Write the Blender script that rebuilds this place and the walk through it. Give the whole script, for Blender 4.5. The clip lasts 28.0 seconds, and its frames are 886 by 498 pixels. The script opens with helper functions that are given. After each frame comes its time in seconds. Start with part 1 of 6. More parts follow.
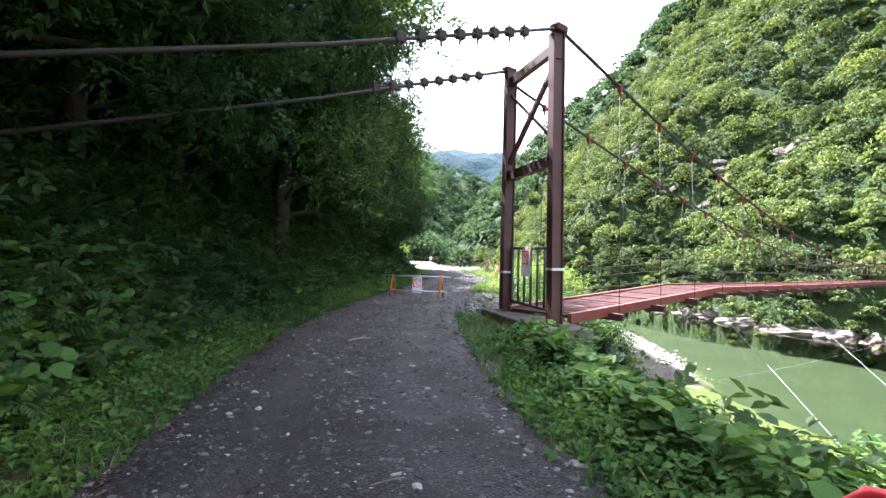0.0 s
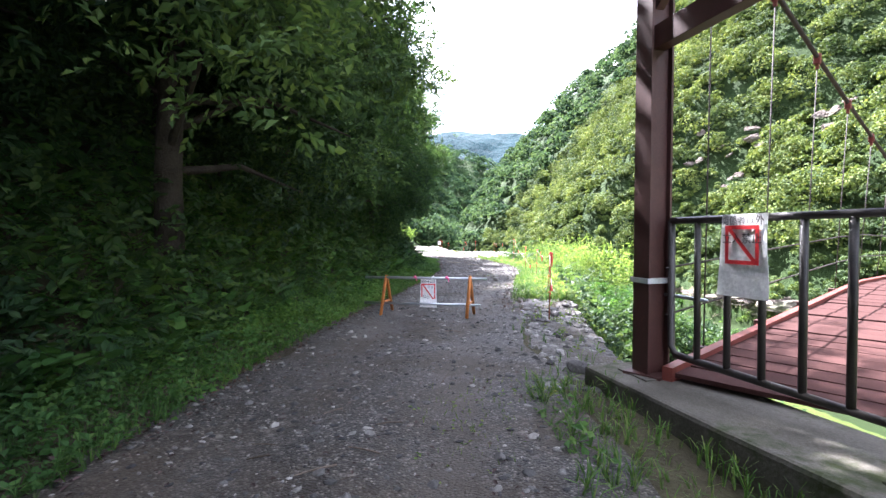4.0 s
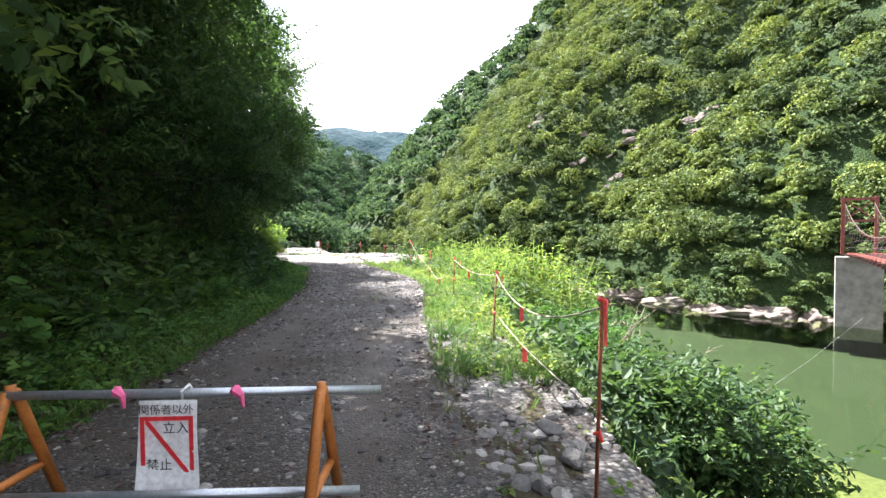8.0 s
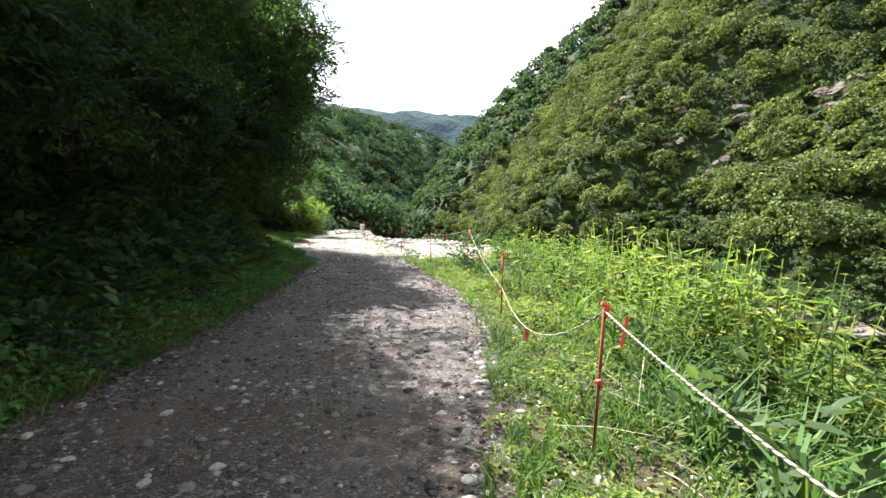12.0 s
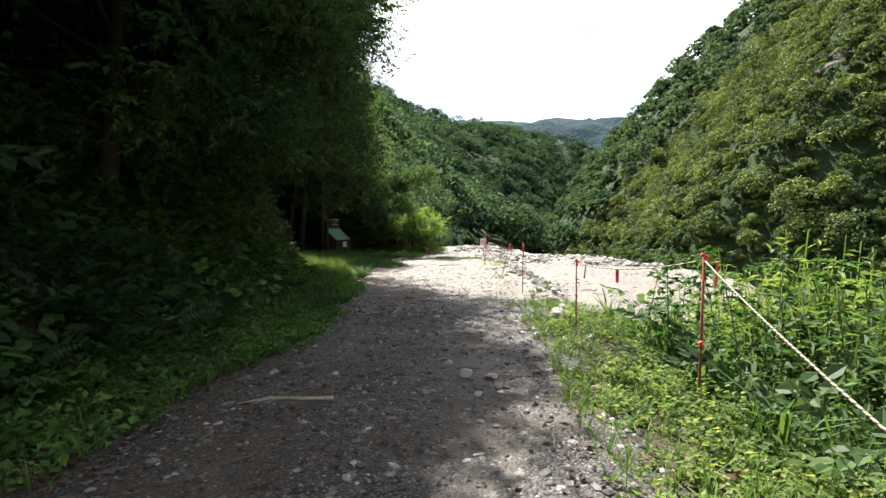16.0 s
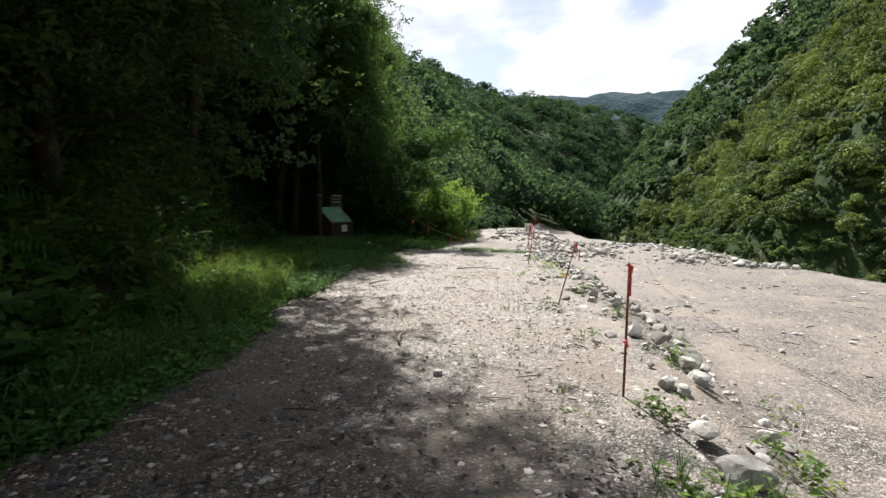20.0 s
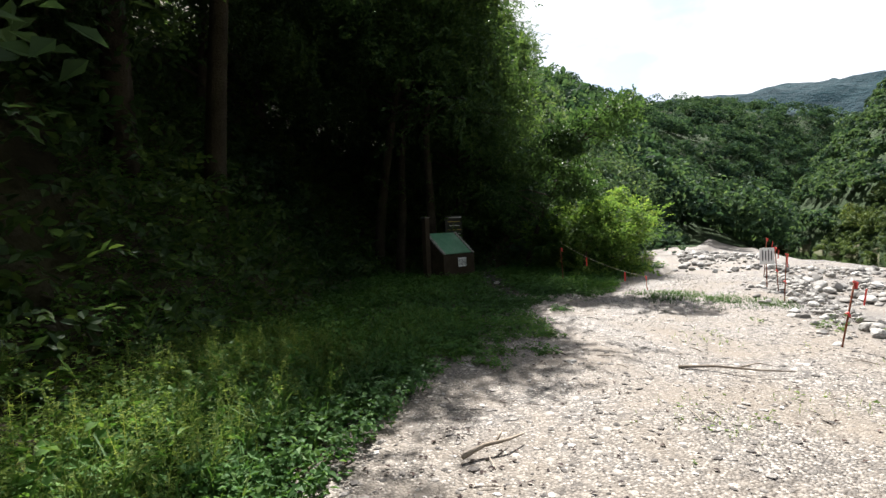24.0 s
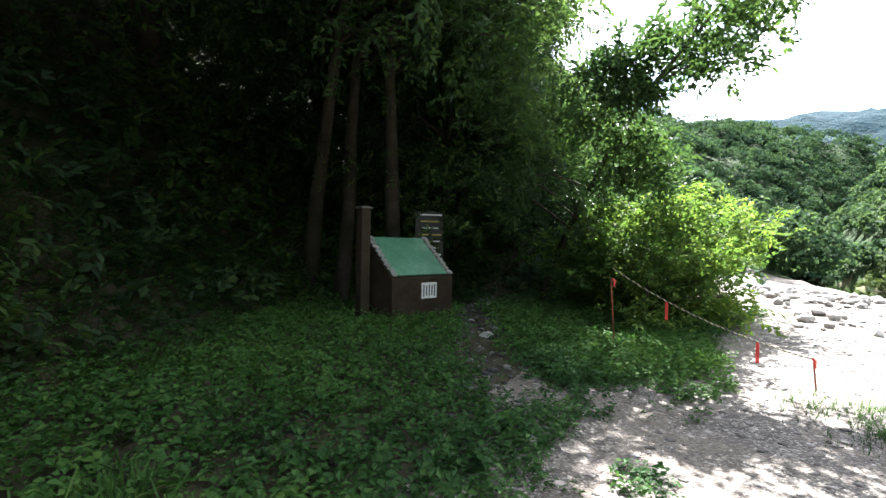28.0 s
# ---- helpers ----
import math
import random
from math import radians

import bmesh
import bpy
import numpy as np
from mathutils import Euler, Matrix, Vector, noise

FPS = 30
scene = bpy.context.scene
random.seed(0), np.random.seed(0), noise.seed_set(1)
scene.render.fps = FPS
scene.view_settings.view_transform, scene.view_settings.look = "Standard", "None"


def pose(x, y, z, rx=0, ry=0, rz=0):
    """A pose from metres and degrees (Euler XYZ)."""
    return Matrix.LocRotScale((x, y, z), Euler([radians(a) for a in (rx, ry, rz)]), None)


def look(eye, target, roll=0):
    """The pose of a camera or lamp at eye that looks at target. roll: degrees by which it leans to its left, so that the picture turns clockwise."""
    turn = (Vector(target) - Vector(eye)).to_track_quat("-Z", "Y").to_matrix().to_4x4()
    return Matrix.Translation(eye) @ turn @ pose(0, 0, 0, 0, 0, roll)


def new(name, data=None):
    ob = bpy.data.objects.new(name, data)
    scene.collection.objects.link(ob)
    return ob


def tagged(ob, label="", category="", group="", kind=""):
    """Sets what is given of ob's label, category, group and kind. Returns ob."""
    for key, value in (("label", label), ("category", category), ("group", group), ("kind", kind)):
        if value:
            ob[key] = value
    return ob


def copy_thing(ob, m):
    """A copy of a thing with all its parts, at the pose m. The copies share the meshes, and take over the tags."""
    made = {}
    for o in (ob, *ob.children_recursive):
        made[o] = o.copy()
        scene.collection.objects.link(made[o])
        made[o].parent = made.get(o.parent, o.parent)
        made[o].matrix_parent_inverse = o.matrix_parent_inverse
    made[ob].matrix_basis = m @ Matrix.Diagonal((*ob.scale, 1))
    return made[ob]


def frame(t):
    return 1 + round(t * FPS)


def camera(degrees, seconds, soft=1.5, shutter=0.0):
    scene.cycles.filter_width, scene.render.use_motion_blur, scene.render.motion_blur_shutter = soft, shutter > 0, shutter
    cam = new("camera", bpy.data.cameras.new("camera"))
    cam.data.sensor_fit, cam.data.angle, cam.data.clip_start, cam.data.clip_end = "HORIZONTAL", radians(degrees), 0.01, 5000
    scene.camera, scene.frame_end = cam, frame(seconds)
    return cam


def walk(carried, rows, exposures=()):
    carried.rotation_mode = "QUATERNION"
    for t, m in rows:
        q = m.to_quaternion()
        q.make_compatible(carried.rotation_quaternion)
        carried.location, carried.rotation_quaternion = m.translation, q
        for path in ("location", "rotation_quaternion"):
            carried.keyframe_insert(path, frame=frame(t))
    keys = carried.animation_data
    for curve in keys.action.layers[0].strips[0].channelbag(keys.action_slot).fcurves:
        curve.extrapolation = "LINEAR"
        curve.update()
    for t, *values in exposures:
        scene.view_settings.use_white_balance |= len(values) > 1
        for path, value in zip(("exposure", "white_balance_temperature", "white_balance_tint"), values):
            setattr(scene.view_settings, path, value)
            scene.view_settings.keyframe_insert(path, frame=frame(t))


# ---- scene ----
cam = camera(84.44, 28.0)


def aim(x, y, z, yaw, pitch, roll):
    """A camera pose from the eye, the turn to the left of +y, the tilt up and the roll to the left, in degrees."""
    return pose(x, y, z, 0, 0, yaw) @ pose(0, 0, 0, 90 + pitch, 0, 0) @ pose(0, 0, 0, 0, 0, roll)


PATH = [
    (0, aim(0.002, 0.000, 1.596, 12.40, 0.27, 1.02)),
    (0.5, aim(-0.243, 0.838, 1.578, 14.27, 0.03, 0.81)),
    (1, aim(-0.481, 1.658, 1.585, 14.29, -0.39, 1.34)),
    (1.5, aim(-0.725, 2.462, 1.605, 14.44, -0.46, 0.49)),
    (2, aim(-0.968, 3.281, 1.596, 13.31, 0.04, 1.48)),
    (2.5, aim(-1.209, 4.110, 1.550, 13.44, -0.06, 0.63)),
    (4.5, aim(-2.177, 7.705, 1.589, 12.42, -2.12, -1.15)),
    (5, aim(-2.355, 8.485, 1.567, 9.59, -2.36, -2.95)),
    (5.5, aim(-2.533, 9.270, 1.578, 5.14, -2.92, -3.29)),
    (6, aim(-2.713, 10.095, 1.598, 2.69, -3.53, -0.94)),
    (6.5, aim(-2.797, 10.977, 1.598, 0.40, -3.44, -0.02)),
    (7, aim(-2.907, 11.851, 1.606, 0.06, -3.00, 0.26)),
    (7.5, aim(-2.916, 12.690, 1.590, -0.08, -2.87, 0.05)),
    (8, aim(-2.921, 13.522, 1.599, -0.06, -1.87, -0.58)),
    (8.5, aim(-2.869, 14.475, 1.594, -1.49, -1.30, 0.40)),
    (9, aim(-2.900, 15.482, 1.577, -0.40, -1.23, 0.66)),
    (9.5, aim(-2.940, 16.508, 1.545, 1.29, -1.13, -0.01)),
    (10, aim(-3.022, 17.542, 1.522, 3.90, -1.39, 0.66)),
    (10.5, aim(-3.073, 18.581, 1.532, 4.94, -2.25, 0.12)),
    (11, aim(-3.190, 19.602, 1.537, 5.85, -2.02, 0.83)),
    (11.5, aim(-3.224, 20.621, 1.533, 6.71, -2.79, 1.32)),
    (13.5, aim(-3.560, 25.215, 1.553, 11.34, -4.58, 0.16)),
    (14, aim(-3.726, 26.259, 1.531, 12.92, -4.56, -0.31)),
    (14.5, aim(-3.914, 27.269, 1.531, 15.37, -4.62, 1.23)),
    (15, aim(-4.114, 28.245, 1.532, 18.95, -3.51, -0.65)),
    (15.5, aim(-4.364, 29.196, 1.530, 22.40, -2.81, -0.27)),
    (16, aim(-4.610, 30.132, 1.523, 24.37, -2.42, -0.44)),
    (16.5, aim(-4.884, 31.014, 1.547, 26.08, -3.65, -0.65)),
    (17, aim(-5.114, 31.876, 1.576, 25.84, -4.38, -0.48)),
    (17.5, aim(-5.410, 32.726, 1.606, 26.01, -5.49, 0.04)),
    (18, aim(-5.672, 33.563, 1.611, 25.23, -4.84, -0.91)),
    (18.5, aim(-6.016, 34.395, 1.602, 25.98, -4.54, -0.06)),
    (19, aim(-6.293, 35.226, 1.580, 25.70, -4.45, -1.27)),
    (19.5, aim(-6.614, 36.044, 1.596, 27.70, -4.81, -0.06)),
    (20, aim(-6.890, 36.851, 1.594, 29.92, -4.93, 0.19)),
    (20.5, aim(-7.264, 37.625, 1.592, 32.99, -5.42, -0.97)),
    (21, aim(-7.622, 38.346, 1.586, 34.99, -5.31, -0.88)),
    (21.5, aim(-8.056, 38.962, 1.615, 37.82, -5.10, -0.60)),
    (22, aim(-8.502, 39.557, 1.633, 39.89, -4.71, 0.24)),
    (22.5, aim(-8.998, 40.171, 1.613, 42.31, -3.57, -0.54)),
    (24.5, aim(-11.206, 42.843, 1.662, 46.45, -2.20, -2.44)),
    (25, aim(-11.731, 43.491, 1.645, 45.22, -2.51, -1.56)),
    (25.5, aim(-12.220, 44.193, 1.621, 43.39, -3.24, -1.48)),
    (26, aim(-12.680, 44.910, 1.599, 42.74, -3.37, 0.77)),
    (26.5, aim(-13.136, 45.605, 1.576, 41.88, -2.60, -0.78)),
    (27, aim(-13.604, 46.249, 1.559, 42.86, -2.07, -0.77)),
    (27.5, aim(-14.063, 46.860, 1.557, 44.99, -1.20, -0.72)),
    (28, aim(-14.556, 47.413, 1.527, 48.15, -0.95, 1.03)),
]
EXPOSURES = [(0.0, 3.37, 5700, 21), (2.5, 3.52, 5700, 21), (5.0, 3.6, 5750, 21), (6.5, 3.38, 5850, 19), (8.0, 3.05, 6050, 16), (11.0, 2.52, 6300, 12.5), (14.0, 2.3, 6350, 12.5), (17.0, 1.95, 6350, 12.5), (19.0, 1.68, 6290, 12.5),
             (20.0, 1.45, 6250, 12.5), (22.5, 1.32, 6200, 12.5), (24.5, 1.92, 6150, 12), (26.0, 2.2, 6050, 11.5), (27.0, 2.5, 6000, 12), (28.0, 3.12, 5900, 13)]
walk(cam, PATH, EXPOSURES)

# ---- sky and sun ----
SUN_AZ, SUN_EL = radians(42), radians(50)      # azimuth to the left of +y, elevation
sun_dir = Vector((-math.sin(SUN_AZ) * math.cos(SUN_EL), math.cos(SUN_AZ) * math.cos(SUN_EL), math.sin(SUN_EL)))
sun = new("sun", bpy.data.lights.new("sun", "SUN"))
sun.data.energy, sun.data.angle, sun.data.color = 5.0, radians(0.53), (1.0, 0.95, 0.86)
sun.matrix_world = look(sun_dir * 100, (0, 0, 0))

world = bpy.data.worlds.new("sky")
scene.world = world
world.use_nodes = True
wt = world.node_tree
wn = wt.nodes
wn.clear()
w_out = wn.new("ShaderNodeOutputWorld")
w_bg = wn.new("ShaderNodeBackground")
w_sky = wn.new("ShaderNodeTexSky")
w_sky.sky_type, w_sky.sun_disc = "NISHITA", False
w_sky.sun_elevation, w_sky.sun_rotation = SUN_EL, -SUN_AZ
w_sky.air_density, w_sky.dust_density = 1.0, 1.5
w_co = wn.new("ShaderNodeTexCoord")
w_map = wn.new("ShaderNodeMapping")
w_map.inputs["Scale"].default_value = (1.6, 1.6, 3.2)
w_noise = wn.new("ShaderNodeTexNoise")
w_noise.inputs["Scale"].default_value, w_noise.inputs["Detail"].default_value = 1.7, 7.0
w_ramp = wn.new("ShaderNodeValToRGB")
w_ramp.color_ramp.elements[0].position, w_ramp.color_ramp.elements[1].position = 0.37, 0.52
w_mix = wn.new("ShaderNodeMix")
w_mix.data_type = "RGBA"
w_noise2 = wn.new("ShaderNodeTexNoise")
w_noise2.inputs["Scale"].default_value, w_noise2.inputs["Detail"].default_value = 3.4, 6.0
w_tone = wn.new("ShaderNodeValToRGB")
w_tone.color_ramp.elements[0].position, w_tone.color_ramp.elements[0].color = 0.36, (5.2, 5.6, 6.2, 1)
w_tone.color_ramp.elements[1].position, w_tone.color_ramp.elements[1].color = 0.56, (8.4, 8.4, 8.5, 1)
wt.links.new(w_map.outputs["Vector"], w_noise2.inputs["Vector"])
wt.links.new(w_noise2.outputs["Fac"], w_tone.inputs["Fac"])
wt.links.new(w_tone.outputs["Color"], w_mix.inputs[7])
wt.links.new(w_co.outputs["Generated"], w_map.inputs["Vector"])
wt.links.new(w_map.outputs["Vector"], w_noise.inputs["Vector"])
wt.links.new(w_noise.outputs["Fac"], w_ramp.inputs["Fac"])
wt.links.new(w_ramp.outputs["Color"], w_mix.inputs[0])
wt.links.new(w_sky.outputs["Color"], w_mix.inputs[6])
wt.links.new(w_mix.outputs[2], w_bg.inputs["Color"])
wt.links.new(w_bg.outputs["Background"], w_out.inputs["Surface"])
w_bg.inputs["Strength"].default_value = 0.054


# ---- materials ----
def node_mat(name):
    m = bpy.data.materials.new(name)
    m.use_nodes = True
    return m, m.node_tree, m.node_tree.nodes["Principled BSDF"]


def ramp_of(nt, stops):
    r = nt.nodes.new("ShaderNodeValToRGB")
    e = r.color_ramp.elements
    e[0].position, e[0].color = stops[0][0], (*stops[0][1], 1)
    e[1].position, e[1].color = stops[-1][0], (*stops[-1][1], 1)
    for p, c in stops[1:-1]:
        k = e.new(p)
        k.color = (*c, 1)
    return r


def noise_of(nt, scale, detail=5.0, rough=0.6, coord="Object"):
    co = nt.nodes.new("ShaderNodeTexCoord")
    n = nt.nodes.new("ShaderNodeTexNoise")
    n.inputs["Scale"].default_value, n.inputs["Detail"].default_value, n.inputs["Roughness"].default_value = scale, detail, rough
    nt.links.new(co.outputs[coord], n.inputs["Vector"])
    return n


def mixed(nt, fac, a, b, blend="MIX"):
    m = nt.nodes.new("ShaderNodeMix")
    m.data_type, m.blend_type = "RGBA", blend
    for s, v in ((m.inputs[0], fac), (m.inputs[6], a), (m.inputs[7], b)):
        if isinstance(v, (int, float)):
            s.default_value = v
        elif isinstance(v, tuple):
            s.default_value = (*v, 1)
        else:
            nt.links.new(v, s)
    return m.outputs[2]


def bumped(nt, bsdf, height, strength, distance):
    b = nt.nodes.new("ShaderNodeBump")
    b.inputs["Strength"].default_value, b.inputs["Distance"].default_value = strength, distance
    nt.links.new(height, b.inputs["Height"])
    nt.links.new(b.outputs["Normal"], bsdf.inputs["Normal"])


def surface(name, stops, scale=3.0, fine=40.0, rough=0.8, metal=0.0, bump=0.3, dist=0.01, stains=None, detail=6.0):
    """A surface with broad and fine variation, relief and, if given, stains (colour, size, amount)."""
    m, nt, b = node_mat(name)
    n1, n2 = noise_of(nt, scale, detail), noise_of(nt, fine, 4.0)
    r = ramp_of(nt, stops)
    nt.links.new(n1.outputs["Fac"], r.inputs["Fac"])
    g = ramp_of(nt, [(0.25, (0.72, 0.72, 0.72)), (0.75, (1.2, 1.2, 1.2))])
    nt.links.new(n2.outputs["Fac"], g.inputs["Fac"])
    col = mixed(nt, 1.0, r.outputs["Color"], g.outputs["Color"], "MULTIPLY")
    if stains:
        n3 = noise_of(nt, stains[1], 8.0, 0.7)
        k = ramp_of(nt, [(stains[2], (0, 0, 0)), (stains[2] + 0.12, (1, 1, 1))])
        nt.links.new(n3.outputs["Fac"], k.inputs["Fac"])
        col = mixed(nt, k.outputs["Color"], col, stains[0])
    nt.links.new(col, b.inputs["Base Color"])
    b.inputs["Roughness"].default_value, b.inputs["Metallic"].default_value = rough, metal
    b.inputs["Specular IOR Level"].default_value = 0.5 if rough < 0.8 else 0.12
    bumped(nt, b, n2.outputs["Fac"], bump, dist)
    return m


def leaf_mat(name, stops, glow=0.35, rough=0.62, per_object=0.25):
    """Leaves: tone by leaf and by plant, light passing through them."""
    m, nt, b = node_mat(name)
    geo = nt.nodes.new("ShaderNodeNewGeometry")
    r = ramp_of(nt, [(p, (c[0] * 1.25, c[1], c[2] * 1.75)) for p, c in stops])
    nt.links.new(geo.outputs["Random Per Island"], r.inputs["Fac"])
    info = nt.nodes.new("ShaderNodeObjectInfo")
    t = ramp_of(nt, [(0.0, (1 - per_object, 1 - per_object * 0.6, 1 - per_object)), (1.0, (1 + per_object, 1 + per_object * 0.7, 1.0))])
    nt.links.new(info.outputs["Random"], t.inputs["Fac"])
    n = noise_of(nt, 0.16, 3.0)
    w = ramp_of(nt, [(0.36, (0.42, 0.54, 0.62)), (0.64, (1.30, 1.34, 1.05))])
    nt.links.new(n.outputs["Fac"], w.inputs["Fac"])
    col = mixed(nt, 1.0, mixed(nt, 1.0, r.outputs["Color"], t.outputs["Color"], "MULTIPLY"), w.outputs["Color"], "MULTIPLY")
    nt.links.new(col, b.inputs["Base Color"])
    b.inputs["Roughness"].default_value = rough
    b.inputs["Specular IOR Level"].default_value = 0.18
    tr = nt.nodes.new("ShaderNodeBsdfTranslucent")
    nt.links.new(mixed(nt, 1.0, col, (1.25, 1.18, 0.72), "MULTIPLY"), tr.inputs["Color"])
    mx = nt.nodes.new("ShaderNodeMixShader")
    mx.inputs[0].default_value = glow
    nt.links.new(b.outputs["BSDF"], mx.inputs[1])
    nt.links.new(tr.outputs["BSDF"], mx.inputs[2])
    nt.links.new(mx.outputs["Shader"], nt.nodes["Material Output"].inputs["Surface"])
    return m


def stony(name, stops, cell, dirt, rough=0.85, bump=0.9, second=None, damp=None, ruts=None):
    """Gravel: stones of two sizes by cells, gap shade in their colour, dirt in patches. second: other stones and dirt
    that take over along y.
    """
    m, nt, b = node_mat(name)
    co = nt.nodes.new("ShaderNodeTexCoord")
    heights, col = [], None
    for k, size in enumerate((cell, cell * 3.1)):
        v = nt.nodes.new("ShaderNodeTexVoronoi")
        v.inputs["Scale"].default_value = 1 / size
        nt.links.new(co.outputs["Object"], v.inputs["Vector"])
        sep = nt.nodes.new("ShaderNodeSeparateColor")
        nt.links.new(v.outputs["Color"], sep.inputs["Color"])
        r = ramp_of(nt, stops)
        nt.links.new(sep.outputs["Red"], r.inputs["Fac"])
        stone = r.outputs["Color"]
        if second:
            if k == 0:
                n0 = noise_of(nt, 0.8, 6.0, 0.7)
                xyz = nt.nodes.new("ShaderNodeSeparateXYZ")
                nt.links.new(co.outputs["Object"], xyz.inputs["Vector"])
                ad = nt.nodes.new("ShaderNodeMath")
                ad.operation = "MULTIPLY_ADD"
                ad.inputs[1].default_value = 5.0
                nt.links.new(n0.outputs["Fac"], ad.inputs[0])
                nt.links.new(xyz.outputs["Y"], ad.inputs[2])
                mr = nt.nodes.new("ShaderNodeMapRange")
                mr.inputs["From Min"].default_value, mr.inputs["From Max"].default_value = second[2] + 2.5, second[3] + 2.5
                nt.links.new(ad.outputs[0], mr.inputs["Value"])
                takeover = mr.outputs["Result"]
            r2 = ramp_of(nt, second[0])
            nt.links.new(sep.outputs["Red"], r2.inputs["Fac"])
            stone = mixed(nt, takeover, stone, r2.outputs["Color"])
        # Stones darken towards their edges: shade of the gaps, painted in.
        e = ramp_of(nt, [(0.30, (1, 1, 1)), (0.62, (0.45, 0.45, 0.45))])
        nt.links.new(v.outputs["Distance"], e.inputs["Fac"])
        c = mixed(nt, 1.0, stone, e.outputs["Color"], "MULTIPLY")
        if col is None:
            col = c
        else:
            pick = ramp_of(nt, [(0.80, (0, 0, 0)), (0.84, (1, 1, 1))])
            nt.links.new(sep.outputs["Green"], pick.inputs["Fac"])
            col = mixed(nt, pick.outputs["Color"], col, c)
        heights.append(v.outputs["Distance"])
    n = noise_of(nt, 0.9, 8.0, 0.65)
    k = ramp_of(nt, [(0.42, (0, 0, 0)), (0.66, (1, 1, 1))])
    nt.links.new(n.outputs["Fac"], k.inputs["Fac"])
    dm = nt.nodes.new("ShaderNodeMath")
    dm.operation = "MULTIPLY"
    dm.inputs[1].default_value = 0.75
    nt.links.new(k.outputs["Color"], dm.inputs[0])
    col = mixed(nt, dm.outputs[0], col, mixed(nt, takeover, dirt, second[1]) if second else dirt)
    if ruts:
        at = nt.nodes.new("ShaderNodeAttribute")
        at.attribute_name = "rut"
        col = mixed(nt, at.outputs["Fac"], col, ruts)
    if damp:
        n4 = noise_of(nt, 0.45, 5.0, 0.6)
        ad2 = nt.nodes.new("ShaderNodeMath")
        ad2.operation = "MULTIPLY_ADD"
        ad2.inputs[1].default_value = 6.0
        nt.links.new(n4.outputs["Fac"], ad2.inputs[0])
        nt.links.new(xyz.outputs["Y"], ad2.inputs[2])
        mr2 = nt.nodes.new("ShaderNodeMapRange")
        mr2.inputs["From Min"].default_value, mr2.inputs["From Max"].default_value = damp[0] + 3, damp[1] + 3
        nt.links.new(ad2.outputs[0], mr2.inputs["Value"])
        tone = ramp_of(nt, [(0.0, (0.60, 0.61, 0.64)), (1.0, (1.22, 1.19, 1.13))])
        nt.links.new(mr2.outputs["Result"], tone.inputs["Fac"])
        col = mixed(nt, 1.0, col, tone.outputs["Color"], "MULTIPLY")
    nt.links.new(col, b.inputs["Base Color"])
    wet = nt.nodes.new("ShaderNodeMapRange")
    wet.inputs["To Min"].default_value, wet.inputs["To Max"].default_value = rough - 0.25, rough
    nt.links.new(k.outputs["Color"], wet.inputs["Value"])
    nt.links.new(wet.outputs["Result"], b.inputs["Roughness"])
    b.inputs["Specular IOR Level"].default_value = 0.22
    inv = nt.nodes.new("ShaderNodeMath")
    inv.operation = "SUBTRACT"
    inv.inputs[0].default_value = 1.0
    nt.links.new(heights[0], inv.inputs[1])
    bumped(nt, b, inv.outputs[0], bump, cell * 0.5)
    return m


def loose_stones(name, stops):
    """Loose stones: every one with a tone of its own."""
    m, nt, b = node_mat(name)
    geo = nt.nodes.new("ShaderNodeNewGeometry")
    r = ramp_of(nt, stops)
    nt.links.new(geo.outputs["Random Per Island"], r.inputs["Fac"])
    n = noise_of(nt, 40.0, 5.0)
    g = ramp_of(nt, [(0.3, (0.7, 0.7, 0.7)), (0.7, (1.2, 1.2, 1.2))])
    nt.links.new(n.outputs["Fac"], g.inputs["Fac"])
    nt.links.new(mixed(nt, 1.0, r.outputs["Color"], g.outputs["Color"], "MULTIPLY"), b.inputs["Base Color"])
    b.inputs["Roughness"].default_value = 0.85
    b.inputs["Specular IOR Level"].default_value = 0.2
    bumped(nt, b, n.outputs["Fac"], 0.5, 0.006)
    return m


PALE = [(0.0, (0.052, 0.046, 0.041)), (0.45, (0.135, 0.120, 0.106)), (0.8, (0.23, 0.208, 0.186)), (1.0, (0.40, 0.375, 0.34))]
# Dark track colour also holds some tree shade: pale stones take over late.
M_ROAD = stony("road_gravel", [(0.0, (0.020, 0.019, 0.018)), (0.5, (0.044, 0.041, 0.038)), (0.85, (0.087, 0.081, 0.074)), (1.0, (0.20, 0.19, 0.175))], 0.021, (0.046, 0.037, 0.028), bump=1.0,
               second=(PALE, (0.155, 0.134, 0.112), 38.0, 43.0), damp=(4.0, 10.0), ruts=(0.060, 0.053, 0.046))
M_BAR = stony("pale_gravel", PALE, 0.019, (0.215, 0.184, 0.148), bump=1.0)
M_ROADSTONE = surface("track_stone", [(0.3, (0.07, 0.068, 0.066)), (0.6, (0.13, 0.125, 0.12)), (0.8, (0.26, 0.25, 0.235))], 9, 60, 0.85, bump=0.5, dist=0.01)
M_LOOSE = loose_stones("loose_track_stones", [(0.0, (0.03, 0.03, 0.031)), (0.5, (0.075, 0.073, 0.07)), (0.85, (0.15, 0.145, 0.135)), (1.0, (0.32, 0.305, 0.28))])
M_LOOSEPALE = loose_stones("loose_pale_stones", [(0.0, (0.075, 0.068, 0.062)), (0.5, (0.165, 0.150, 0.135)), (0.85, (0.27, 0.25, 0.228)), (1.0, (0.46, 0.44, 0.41))])
